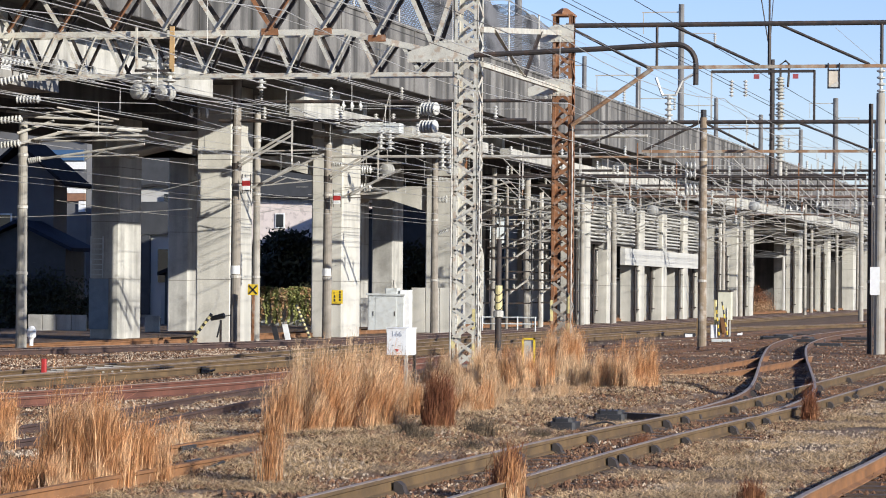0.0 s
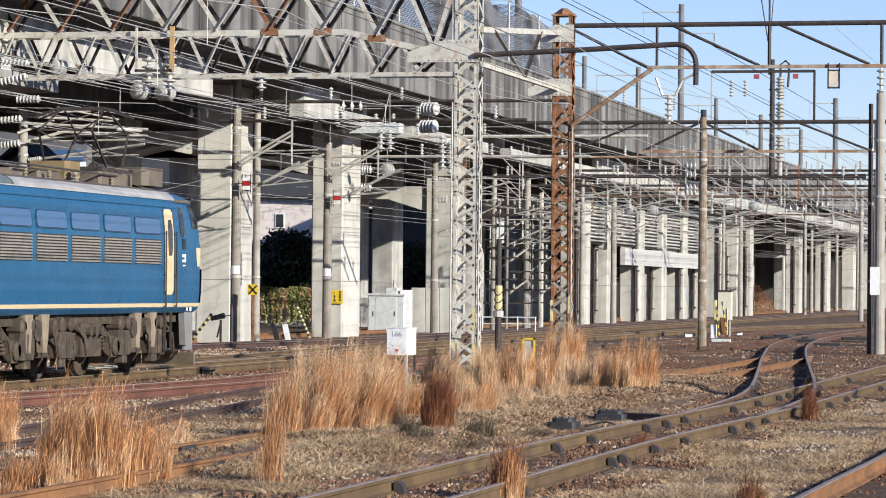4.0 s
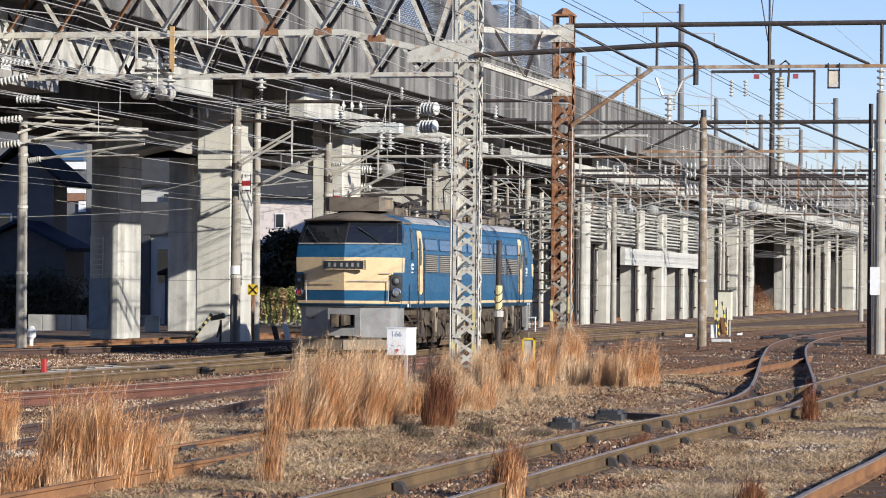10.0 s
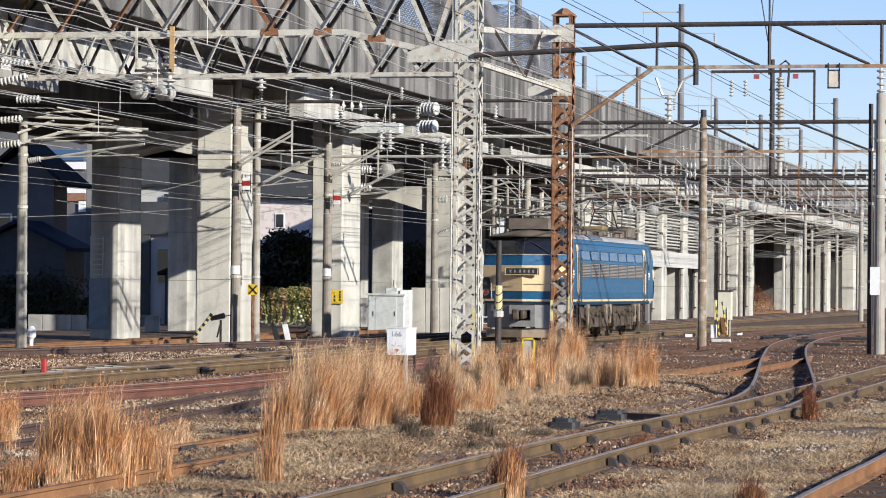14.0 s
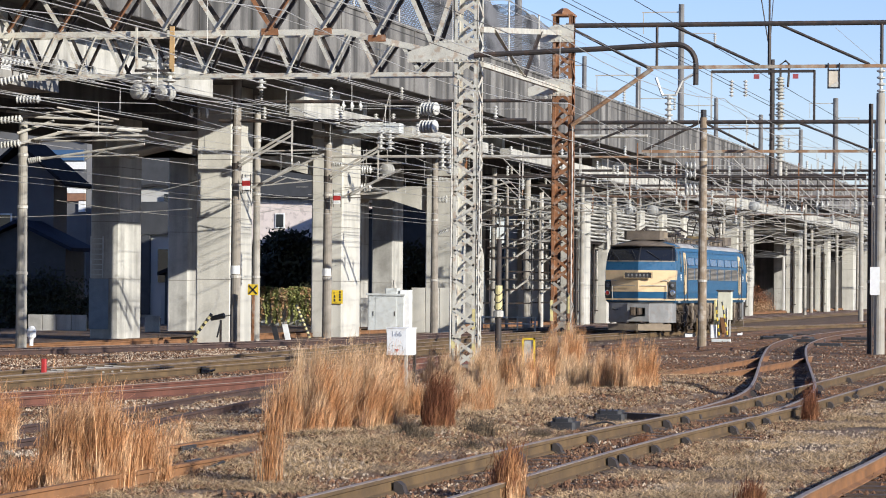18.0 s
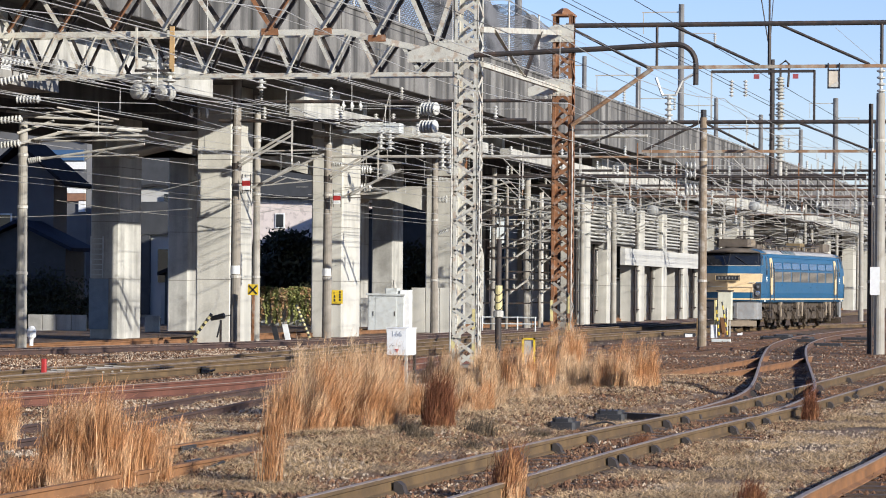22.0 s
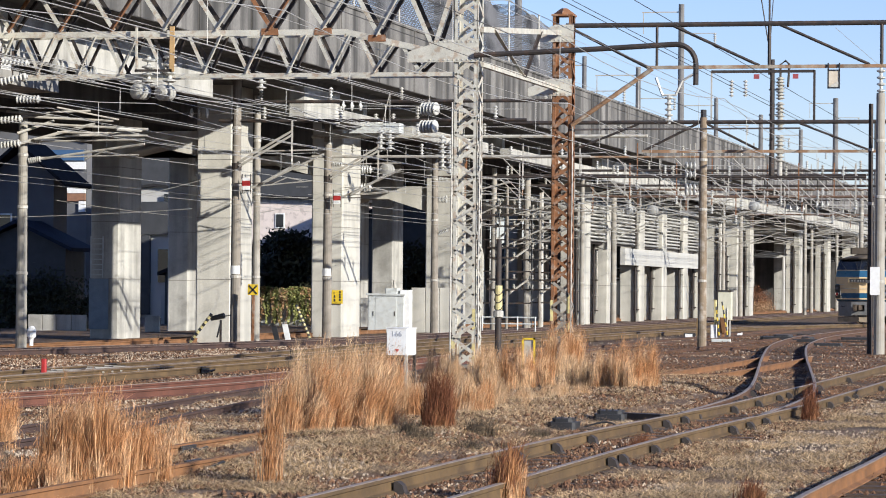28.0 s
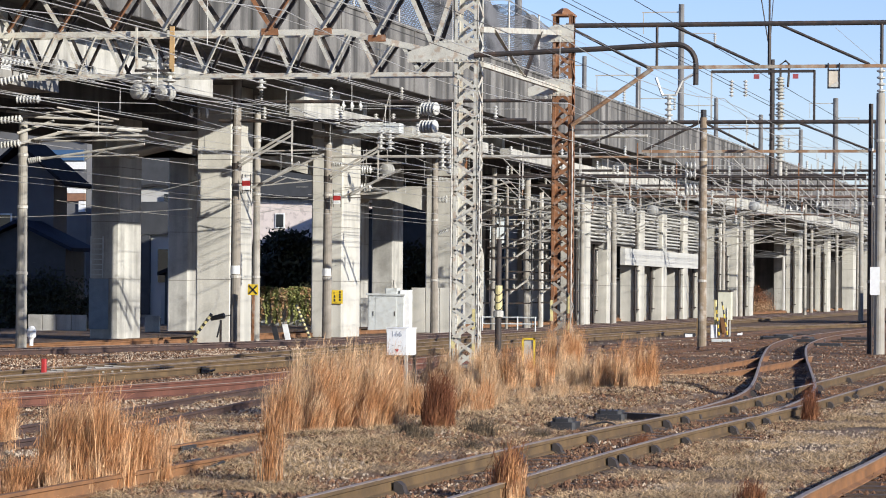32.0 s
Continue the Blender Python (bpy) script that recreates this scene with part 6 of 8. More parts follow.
long_insulator(-29.55, 76.00, 6.00, -28.95, 76.00, 6.05, 6, 0.1)
long_insulator(-29.54, 76.00, 5.34, -28.98, 76.00, 5.41, 6, 0.1)
long_insulator(-23.22, 69.30, 7.12, -23.22, 69.30, 6.45, 4, 0.17)
long_insulator(-22.70, 69.30, 7.19, -22.70, 69.30, 6.45, 4, 0.17)
long_insulator(-23.60, 80.00, 7.47, -23.60, 80.00, 7.01, 3, 0.14)
long_insulator(-22.26, 88.00, 6.36, -22.26, 88.00, 5.72, 4, 0.14, (0.26, 0, 1.10))
long_insulator(-21.99, 88.00, 6.35, -21.98, 88.00, 5.72, 4, 0.14, (-0.01, 0, 1.10))
long_insulator(-21.32, 92.00, 6.39, -21.31, 92.00, 5.34, 7, 0.12)
long_insulator(-21.07, 92.00, 6.21, -21.06, 92.00, 5.17, 7, 0.12)
long_insulator(-8.18, 95.00, 8.59, -8.17, 95.00, 7.37, 6, 0.14)


# ---- overhead wires ----
def wire(x0, y0, z0, x1, y1, z1, sag=0.1, r=0.011, dark=False, droppers=0.0, low=None):
    """One sagging overhead wire; droppers: their spacing down to a lower level wire."""
    e = thing("overhead_wire", "dark overhead wire strung along the yard" if dark else "thin grey overhead wire strung along the tracks", "wire", x0, y0, z0, group="overhead wires")
    n = max(6, int(math.hypot(x1 - x0, y1 - y0) / 9))
    pts = []
    for k in range(n + 1):
        t = k / n
        pts.append(((x1 - x0) * t, (y1 - y0) * t, (z1 - z0) * t - 4 * sag * t * (1 - t)))
    part("strand", path_tube(B(), pts, r * 0.8, 4), WIRE_DARK if dark else WIRE, e)
    return e


def catenary(x, z_contact, z_mess, x_far=None, span=24.0, y0=22.0, y1=300.0):
    """Contact wire, messenger wire that sags from support to support, and droppers."""
    e = thing("catenary", "contact wire hung by droppers from a messenger wire", "wire", x, y0, 0, group="catenaries")
    dx = (x_far - x) if x_far is not None else 0.0
    L = y1 - y0
    f = lambda y: dx * (max(0.0, y - 90) / (L - 90)) if y > 90 else 0.0
    part("contact_wire", path_tube(B(), [(f(L * k / 20), L * k / 20, z_contact) for k in range(21)], 0.007, 4), WIRE, e)
    mess, n = [], int(L / span)
    for k in range(n * 6 + 1):
        y = k * span / 6
        t = (k % 6) / 6
        mess.append((f(y), y, z_mess - 4 * 0.38 * t * (1 - t)))
    part("messenger_wire", path_tube(B(), mess, 0.008, 4), WIRE, e)
    for k, m in enumerate(mess[:36]):
        if k % 2:
            part("dropper", tube(B(), m, (m[0], m[1], z_contact), 0.006, seg=4), WIRE, e)


catenary(-20.03, 5.10, 6.0)
catenary(-16.6, 5.10, 5.95)
catenary(-23.3, 5.10, 6.05)
catenary(-25.9, 5.05, 5.95)
catenary(-13.2, 5.15, 6.0)
catenary(-9.6, 5.15, 6.1)
wire(-9.9, 20, 6.83, -9.9, 220, 6.78, 0.15, 0.009, True)
wire(-8, 20, 6.35, -8, 220, 6.30, 0.15, 0.009, True)
wire(-14.6, 20, 8.26, -14.6, 300, 8.21, 0.15, 0.008, False)
wire(-17, 20, 8.07, -17, 300, 8.02, 0.15, 0.008, False)
wire(-21, 20, 7.36, -21, 300, 7.31, 0.15, 0.008, False)
wire(-23, 20, 6.63, -23, 300, 6.58, 0.15, 0.008, False)
wire(-24.3, 20, 5.63, -24.3, 300, 5.58, 0.15, 0.008, False)
wire(-25, 20, 5.49, -25, 300, 5.44, 0.15, 0.008, False)
wire(-26.5, 20, 4.65, -26.5, 300, 4.60, 0.15, 0.008, False)
wire(-27.5, 20, 4.49, -27.5, 300, 4.44, 0.15, 0.008, False)
wire(-28, 20, 4.39, -28, 300, 4.34, 0.15, 0.008, False)
wire(-18, 20, 7.46, -18, 300, 7.41, 0.15, 0.008, False)
wire(-23.5, 20, 7.57, -23.5, 300, 7.52, 0.15, 0.008, False)
wire(-9.0, 20, 6.28, -9.0, 220, 6.23, 0.15, 0.009, True)
wire(-12, 20, 6.66, -12, 220, 6.61, 0.15, 0.009, True)
wire(-14, 20, 6.67, -14, 220, 6.62, 0.15, 0.009, True)
wire(-10.5, 20, 6.56, -10.5, 300, 6.51, 0.15, 0.008, False)
wire(-22, 20, 7.53, -22, 300, 7.48, 0.15, 0.008, False)
wire(-24.5, 20, 6.52, -24.5, 300, 6.47, 0.15, 0.008, False)
wire(-25.5, 20, 6.19, -25.5, 300, 6.14, 0.15, 0.008, False)
wire(-31.80, 100.00, 3.83, -27.82, 100.00, 4.52, 0.04, 0.012)
wire(-35.74, 92.00, 3.82, -29.35, 92.00, 4.11, 0.04, 0.012)
wire(-34.95, 95.00, 4.45, -30.31, 95.00, 3.91, 0.04, 0.012)
wire(-29.70, 98.00, 4.74, -27.26, 98.00, 4.65, 0.04, 0.012)
wire(-29.06, 112.00, 5.18, -26.44, 112.00, 5.50, 0.04, 0.012)
wire(-30.36, 90.00, 4.48, -27.28, 90.00, 5.27, 0.04, 0.012)
wire(-28.93, 104.00, 4.93, -26.99, 104.00, 5.23, 0.04, 0.012)
wire(-25.92, 150.00, 5.27, -21.70, 150.00, 5.70, 0.04, 0.012)
wire(-20.02, 150.00, 5.01, -16.70, 150.00, 6.26, 0.04, 0.012)
wire(-26.06, 140.00, 6.20, -20.26, 140.00, 6.08, 0.04, 0.012)

# ---- trackside things ----
def text_mesh(body, size, material, parent, m, name="lettering"):
    cu = bpy.data.curves.new(name, "FONT")
    cu.body = body
    cu.size = size
    cu.extrude = 0.002
    cu.align_x, cu.align_y = "CENTER", "CENTER"
    tmp = bpy.data.objects.new("tmp", cu)
    scene.collection.objects.link(tmp)
    dg = bpy.context.evaluated_depsgraph_get()
    me = bpy.data.meshes.new_from_object(tmp.evaluated_get(dg))
    bpy.data.objects.remove(tmp)
    me.materials.clear()
    me.materials.append(material)
    ob = new(name, me)
    ob.parent = parent
    ob.matrix_basis = m
    return ob


# white marker box numbered 166
sg = thing("marker_sign", "white sign box numbered 166 with a red triangle on two posts", "sign", -13.165, 54.0, -0.14, rz=-6)
bm = B()
box(bm, -0.275, 0.115, -0.25, 0.25, 0.62, 1.10, 0.008)
part("board", bm, WHITE, sg)
for x, yy, m in ((0.075, -0.18, GALV), (0.10, 0.2, DARK_STEEL), (-0.2, 0.2, DARK_STEEL)):
    part("post", bar(B(), (x, yy, -0.1), (x, yy, 0.63), 0.05, 0.05), m, sg)
text_mesh("166", 0.14, mat("grey_lettering", (0.40, 0.42, 0.46), 0.6, var=0.1, bump=0), sg, pose(-0.085, -0.254, 1.0, 90))
bm = B()
extrude_y(bm, [(-0.115, 0.73), (-0.035, 0.73), (-0.075, 0.665)], -0.258, -0.251)
part("triangle", bm, RED, sg, "red triangle mark")
for x in (-0.15, -0.02):
    bm = B()
    box(bm, x - 0.025, x + 0.025, -0.256, -0.251, 0.785, 0.793)
    part("fine_print_bar", bm, BLACK, sg)
bm = B()
box(bm, -0.285, 0.125, -0.26, 0.26, 1.10, 1.115)
part("lid", bm, WHITE, sg)

# yellow sign board with a black cross on a post
xs = thing("cross_sign", "square yellow sign with a black cross on a rusty post", "sign", -27.64, 93.0, -0.2)
bm = B()
box(bm, -0.17, 0.17, -0.02, 0.0, 1.62, 1.96)
part("board", bm, YELLOW, xs)
for s in (-1, 1):
    part("cross_bar", bar(B(), (-0.13 * s, -0.026, 1.66), (0.13 * s, -0.026, 1.92), 0.012, 0.05), BLACK, xs)
part("post", bar(B(), (0, 0.03, 0), (0, 0.03, 1.7), 0.07, 0.07), RUST, xs)

ys_ = thing("notice_board", "yellow notice with dark characters on a column", "sign", -29.37, 109.74, 1.08)
bm = B()
box(bm, -0.21, 0.21, -0.012, 0.0, 0.0, 0.50)
part("board", bm, YELLOW, ys_)
for x, z, w, h in ((-0.10, 0.08, 0.07, 0.10), (-0.10, 0.22, 0.06, 0.10), (-0.12, 0.36, 0.03, 0.08), (0.10, 0.10, 0.07, 0.08), (0.10, 0.20, 0.07, 0.08), (0.10, 0.30, 0.07, 0.08), (0.10, 0.40, 0.07, 0.07), (0.0, 0.02, 0.30, 0.015)):
    bm = B()
    box(bm, x - w / 2, x + w / 2, -0.016, -0.011, z, z + h)
    part("character_bar", bm, BLACK, ys_)

for x, y, z in ((-28.15, 93.2, 4.75), (-28.15, 104.3, 4.62)):
    e = thing("band_plate", "small white plate with a red band on a bracket", "sign", x, y, z, group="band plates")
    for z0, z1, m in ((0.0, 0.12, WHITE), (0.12, 0.28, RED), (0.28, 0.38, WHITE)):
        bm = B()
        box(bm, 0.07, 0.32, -0.02, 0.0, z0, z1)
        part("plate_band", bm, m, e)
    for xx in (0.055, 0.335):
        part("bracket", bar(B(), (xx, 0.01, -0.12), (xx, 0.01, 0.5), 0.025, 0.025), DARK_STEEL, e)
    part("bracket", bar(B(), (-0.2, 0.01, 0.20), (1.1, 0.01, 0.22), 0.03, 0.03), DARK_STEEL, e)

# grey equipment cabinets before column C
cb = thing("equipment_cabinet", "light grey steel equipment cabinet on a plinth", "cabinet", -30.3, 121.0, -0.25)
bm = B()
box(bm, -0.80, 0.72, 0, 0.9, 0.12, 1.62, 0.02)
part("body", bm, CABINET, cb)
bm = B()
box(bm, -0.86, 0.78, -0.06, 0.96, 1.62, 1.70, 0.02)
part("lid", bm, CABINET, cb)
for x0, x1 in ((-0.76, -0.50), (-0.47, 0.40)):
    bm = B()
    box(bm, x0, x1, -0.02, 0.0, 0.18, 1.56)
    d = part("door", bm, CABINET, cb)
    bm = B()
    box(bm, x1 - 0.07, x1 - 0.05, -0.045, -0.02, 0.8, 0.98)
    part("handle", bm, DARK_STEEL, d)
bm = B()
box(bm, -0.10, 0.42, 0.1, 0.6, 1.70, 1.92, 0.03)
part("top_box", bm, CABINET, cb)
part("mast_stub", tube(B(), (0.25, 0.3, 1.9), (0.22, 0.3, 2.25), 0.05, seg=8), GALV, cb)
bm = B()
box(bm, 0.52, 0.95, 0.05, 0.5, 0.12, 1.85, 0.02)
part("side_unit", bm, WHITE, cb)
bm = B()
box(bm, -0.9, 1.0, -0.1, 1.0, 0.0, 0.12, 0.02)
part("plinth", bm, CONC_OLD, cb)
bw = thing("boundary_panel", "pale concrete panel wall beside the cabinet", "wall", -29.15, 124.0, -0.25)
for i in range(3):
    bm = B()
    box(bm, -0.85 + i * 0.60, -0.27 + i * 0.60, 0, 0.12, 0, 1.95, 0.01)
    part("panel", bm, CONCRETE, bw)

# low white pipe fence before the columns
wf = thing("pipe_fence", "low white pipe fence with two rails", "fence", -28.75, 125.0, -0.3)
for z in (0.53, 0.80):
    part("rail", tube(B(), (0, 0, z), (3.85, 0, z), 0.03, seg=6), CABINET, wf)
for k in range(6):
    part("post", tube(B(), (0.05 + 0.75 * k, 0, 0), (0.05 + 0.75 * k, 0, 0.84), 0.035, seg=6), CABINET, wf)

# striped guard stakes
def striped(label, p0, p1, x, y, r=0.03, n=9, pale=None):
    e = thing("striped_stake", label, "stake", x, y, -0.2, group="striped stakes")
    a, b = Vector(p0), Vector(p1)
    for k in range(n):
        part("stripe_band", tube(B(), a.lerp(b, k / n), a.lerp(b, (k + 1) / n), r, seg=8), (pale or YELLOW) if k % 2 else BLACK, e)
    return e


striped("yellow and black striped guy guard", (0, 0, 0), (-0.55, 0, 1.25), -29.03, 104.9, 0.048, 17, PALE_YELLOW)
striped("pale yellow and black striped lever guard", (-0.62, 0, 0.06), (0.14, 0, 1.03), -28.6, 91.3, 0.05, 13, PALE_YELLOW)
striped("yellow and black striped stake", (0, 0, 0), (-0.14, 0, 1.26), -16.46, 119.2)
striped("yellow and black striped stake", (0, 0, 0), (-0.25, 0, 1.46), -16.12, 119.2)
striped("yellow and black striped guard post", (0, 0, 0), (0, 0, 2.1), -7.35, 90.5, 0.08, 14)

lv = thing("point_lever", "black point lever on a dark steel post", "lever", -28.2, 91.4, -0.2)
part("post", bar(B(), (0, 0, 0), (0, 0, 0.85), 0.06, 0.06), DARK_STEEL, lv)
part("weight", tube(B(), (-0.32, 0, 0.88), (0.12, 0, 0.98), 0.07, 0.09, 8), BLACK, lv)
part("rod", tube(B(), (0.05, 0, 0.95), (0.34, 0, 1.0), 0.016, seg=5), BLACK, lv)
part("crank", bar(B(), (-0.1, -0.05, 0.3), (0.02, -0.05, 0.8), 0.05, 0.04), BLACK, lv)

for x, y, h in ((-27.4, 94.8, 0.62), (-27.1, 95.0, 0.7)):
    e = thing("leaning_plate", "white board leaning beside the column", "board", x, y, -0.2, group="leaning boards")
    bm = B()
    extrude_y(bm, [(0.0, 0.0), (0.18, 0.0), (0.02, h), (-0.16, h)], 0, 0.03)
    part("board", bm, WHITE if x > -27.3 else BLACK, e)

ws = thing("switch_stand", "small white switch stand with a lamp head", "switch stand", -31.0, 82.3, -0.2)
part("stem", tube(B(), (0, 0, 0), (0, 0, 0.35), 0.06, seg=8), WHITE, ws)
bm = B()
lathe(bm, (0, 0, 0.33), (0.02, 0, 0.72), [(0, 0.05), (0.08, 0.12), (0.25, 0.13), (0.36, 0.08), (0.39, 0.02)], 10)
part("lamp_head", bm, WHITE, ws)
bm = B()
box(bm, -0.1, 0.45, -0.15, 0.15, 0, 0.1, 0.02)
part("base", bm, WHITE, ws)

rs = thing("red_marker", "short dark red marker stake in the ballast", "stake", -21.35, 57.4, -0.2)
bm = B()
box(bm, -0.045, 0.045, -0.045, 0.045, 0, 0.43, 0.012)
part("stake", bm, RED, rs)

yf = thing("yellow_frame_box", "grey panel in a yellow steel frame in the grass", "box", -13.58, 67.3, -0.12)
for p0, p1 in (((-0.13, 0, 0), (-0.13, 0, 0.72)), ((0.13, 0, 0), (0.13, 0, 0.72)), ((-0.15, 0, 0.70), (0.15, 0, 0.70))):
    part("frame_bar", bar(B(), p0, p1, 0.04, 0.04), YELLOW, yf)
bm = B()
box(bm, -0.10, 0.10, 0.01, 0.06, 0.05, 0.66)
part("panel", bm, GALV, yf)

# cabinets and pale boxes by the brown pole
PALE_CAB = mat("pale_cabinet", (0.58, 0.56, 0.44), 0.6, var=0.12, scale=3, fine=30, bump=0.03)
e = thing("relay_cabinet", "pale cream relay cabinet with a dark lid on legs", "cabinet", -16.37, 119.9, -0.2)
bm = B()
box(bm, -0.27, 0.27, 0, 0.4, 0.75, 1.86, 0.02)
part("body", bm, PALE_CAB, e)
bm = B()
box(bm, -0.32, 0.32, -0.05, 0.45, 1.86, 1.91, 0.02)
part("lid", bm, DARK_STEEL, e)
for x in (-0.22, 0.2):
    part("leg", bar(B(), (x, 0.2, 0), (x, 0.2, 0.8), 0.06, 0.06), GALV, e)
part("conduit", tube(B(), (0.12, -0.02, 0), (0.12, -0.02, 1.2), 0.025, seg=6), GALV, e)
e = thing("white_switch_box", "low white switch box on the ballast", "box", -16.71, 119.4, -0.2)
part("box", box(B(), -0.12, 0.12, -0.12, 0.12, 0, 0.55, 0.02), WHITE, e)
part("lid", box(B(), -0.13, 0.13, -0.13, 0.13, 0.55, 0.57, 0.02), GALV, e)
e = thing("rusty_box", "orange rusty steel box on a stand", "box", -16.36, 119.45, -0.2)
part("box", box(B(), -0.11, 0.11, -0.1, 0.1, 0.22, 0.84, 0.02), RAIL_ORANGE, e)
part("stand", box(B(), -0.04, 0.04, -0.04, 0.04, 0.0, 0.22), RUST, e)
e = thing("yellow_post", "pale yellow marker post", "post", -16.68, 119.6, -0.2)
part("post", box(B(), -0.05, 0.05, -0.05, 0.05, 0, 1.52, 0.012), PALE_YELLOW, e)
e = thing("orange_post", "short orange wooden post", "post", -17.35, 119.5, -0.2)
part("post", box(B(), -0.05, 0.05, -0.05, 0.05, 0, 0.81, 0.012), BROWN_TAN, e)
e = thing("label_board", "low black board with a white panel on the ballast", "sign", -17.68, 119.5, -0.2)
part("board", box(B(), -0.22, 0.22, -0.03, 0.03, 0, 0.22, 0.0), BLACK, e)
part("panel", box(B(), -0.17, 0.12, -0.04, -0.031, 0.05, 0.18, 0.0), WHITE, e)
e = thing("cable_box", "small white cable box on the ballast", "box", -15.2, 110.5, -0.2)
bm = B()
box(bm, -0.35, 0.35, -0.1, 0.1, 0, 0.14, 0.02)
part("box", bm, CABINET, e)
for x, y, s in ((-8.45, 54.8, 0.16), (-16.5, 125.7, 0.18), (-7.9, 58.5, 0.05)):
    e = thing("scrap_of_plastic", "crumpled white plastic scrap on the ground", "litter", x, y, -0.12, group="litter")
    bm = bmesh.new()
    bmesh.ops.create_icosphere(bm, subdivisions=2, radius=s)
    for v in bm.verts:
        v.co *= 0.75 + 0.5 * noise.noise(v.co * 9)
        v.co.z *= 0.55
    part("scrap", bm, WHITE, e)

# point machines beside the turnout
for x, y, L, label in ((-7.55, 39.85, 0.36, "dark brown point machine with cables beside the rail"), (-7.42, 42.7, 0.44, "black point machine with a broken cover")):
    e = thing("point_machine", label, "point machine", x, y, -0.2, group="point machines")
    bm = B()
    box(bm, -L / 2, L / 2, -0.22, 0.22, 0.0, 0.15, 0.04)
    part("case", bm, BLACK, e)
    bm = B()
    box(bm, -L / 2 + 0.04, L / 2 - 0.05, -0.17, 0.17, 0.15, 0.20, 0.05)
    part("cover", bm, BLACK, e)
    for k in range(4):
        part("cover_bolt", tube(B(), (-L / 2 + 0.09 + k * 0.09, -0.13, 0.2), (-L / 2 + 0.09 + k * 0.09, -0.13, 0.225), 0.018, seg=6), DARK_STEEL, e)
    part("throw_rod", tube(B(), (L / 2, 0, 0.06), (1.35, 0.3, 0.05), 0.025, seg=6), DARK_STEEL, e)
    for side in (-1, 1):
        part("cable", path_tube(B(), [(side * (L / 2 + 0.50 * math.sin(a)), 0.1 + 0.05 * a, 0.05 + 0.10 * math.sin(2 * a)) for a in (0.0, 0.2, 0.45, 0.75, 1.05, 1.3, 1.5)], 0.012, 5), BLACK, e)
# low black block set on the dark patch by the blades
pb = thing("black_block", "low black block beside the turnout blades", "cover", -13.5, 116.5, -0.2)
part("cover", box(B(), -1.0, 1.0, -0.5, 0.5, 0.0, 0.17, 0.15), BLACK, pb)
part("hump", box(B(), -0.5, 0.2, -0.3, 0.3, 0.17, 0.24, 0.12), BLACK, pb)
for x, y in ((-10.25, 31.9), (-9.26, 29.3), (-12.0, 27.6), (-21.3, 60.2), (-17.9, 47.0), (-16.0, 52.5), (-19.45, 61.8)):
    e = thing("rail_joint", "black bolted rail joint with a loop of bonding cable", "joint", x, y, 0.0, group="rail joints")
    for dx in (-0.055, 0.055):
        bm = B()
        box(bm, dx - 0.02, dx + 0.02, -0.24, 0.24, -0.13, -0.035, 0.008)
        part("fishplate", bm, BLACK, e)
    for k in range(4):
        part("bolt", tube(B(), (0.07, -0.18 + 0.12 * k, -0.085), (0.115, -0.18 + 0.12 * k, -0.085), 0.022, seg=6), DARK_STEEL, e)
    part("bond", path_tube(B(), [(0.08, 0.3, -0.12), (0.2, 0.24, -0.07), (0.25, 0.05, -0.05), (0.2, -0.2, -0.09), (0.08, -0.3, -0.12)], 0.014, 5), BLACK, e)
e = thing("ground_conduit", "dark rusty cable trough lid beside the rails", "trough", -6.98, 42.75, -0.2, rz=62)
bm = B()
box(bm, -0.12, 0.12, -0.42, 0.42, 0, 0.16, 0.02)
part("lid", bm, DARK_STEEL, e)
# low dark boxes set on the black patches by the far turnout
for x, y in ((-12.2, 112.0), (-11.0, 118.0), (-13.6, 126.0), (-10.8, 104.0)):
    e = thing("point_machine", "low dark box with a rod beside the turnout", "point machine", x, y, -0.2, group="point machines")
    bm = B()
    box(bm, -0.6, 0.6, -0.2, 0.2, 0, 0.15, 0.05)
    part("case", bm, BLACK, e)
    part("throw_rod", tube(B(), (0.8, 0, 0.1), (2.0, 0.1, 0.08), 0.03, seg=6), DARK_STEEL, e)
# guard rails and rodding at the turnout on the left
e = thing("point_rodding", "grey steel point rodding frame between rails", "rodding", -21.75, 58.6, -0.12)
for k in (0, 1, 2, 4, 5, 7):
    part("rod", tube(B(), (-0.1, k * 0.55, 0.06 + 0.02 * (k % 2)), (1.2, k * 0.55 + 0.1, 0.06), 0.02, seg=5), GALV, e)
for x in (0.0, 0.5, 1.1):
    part("long_rod", tube(B(), (x, -0.3, 0.07), (x + 0.1, 4.6, 0.07), 0.02, seg=5), DARK_STEEL, e)
for x, y in ((-24.6, 84.0), (-22.0, 74.0), (-18.6, 51.0), (-18.4, 66.0), (-10.9, 33.6), (-21.8, 69.0), (-23.9, 95.0)):
    e = thing("rail_fastening", "dark rail joint block beside the rail", "fastening", x, y, -0.2, group="rail blocks")
    bm = B()
    box(bm, -0.13, 0.13, -0.2, 0.2, 0, 0.14, 0.03)
    part("block", bm, DARK_STEEL, e)

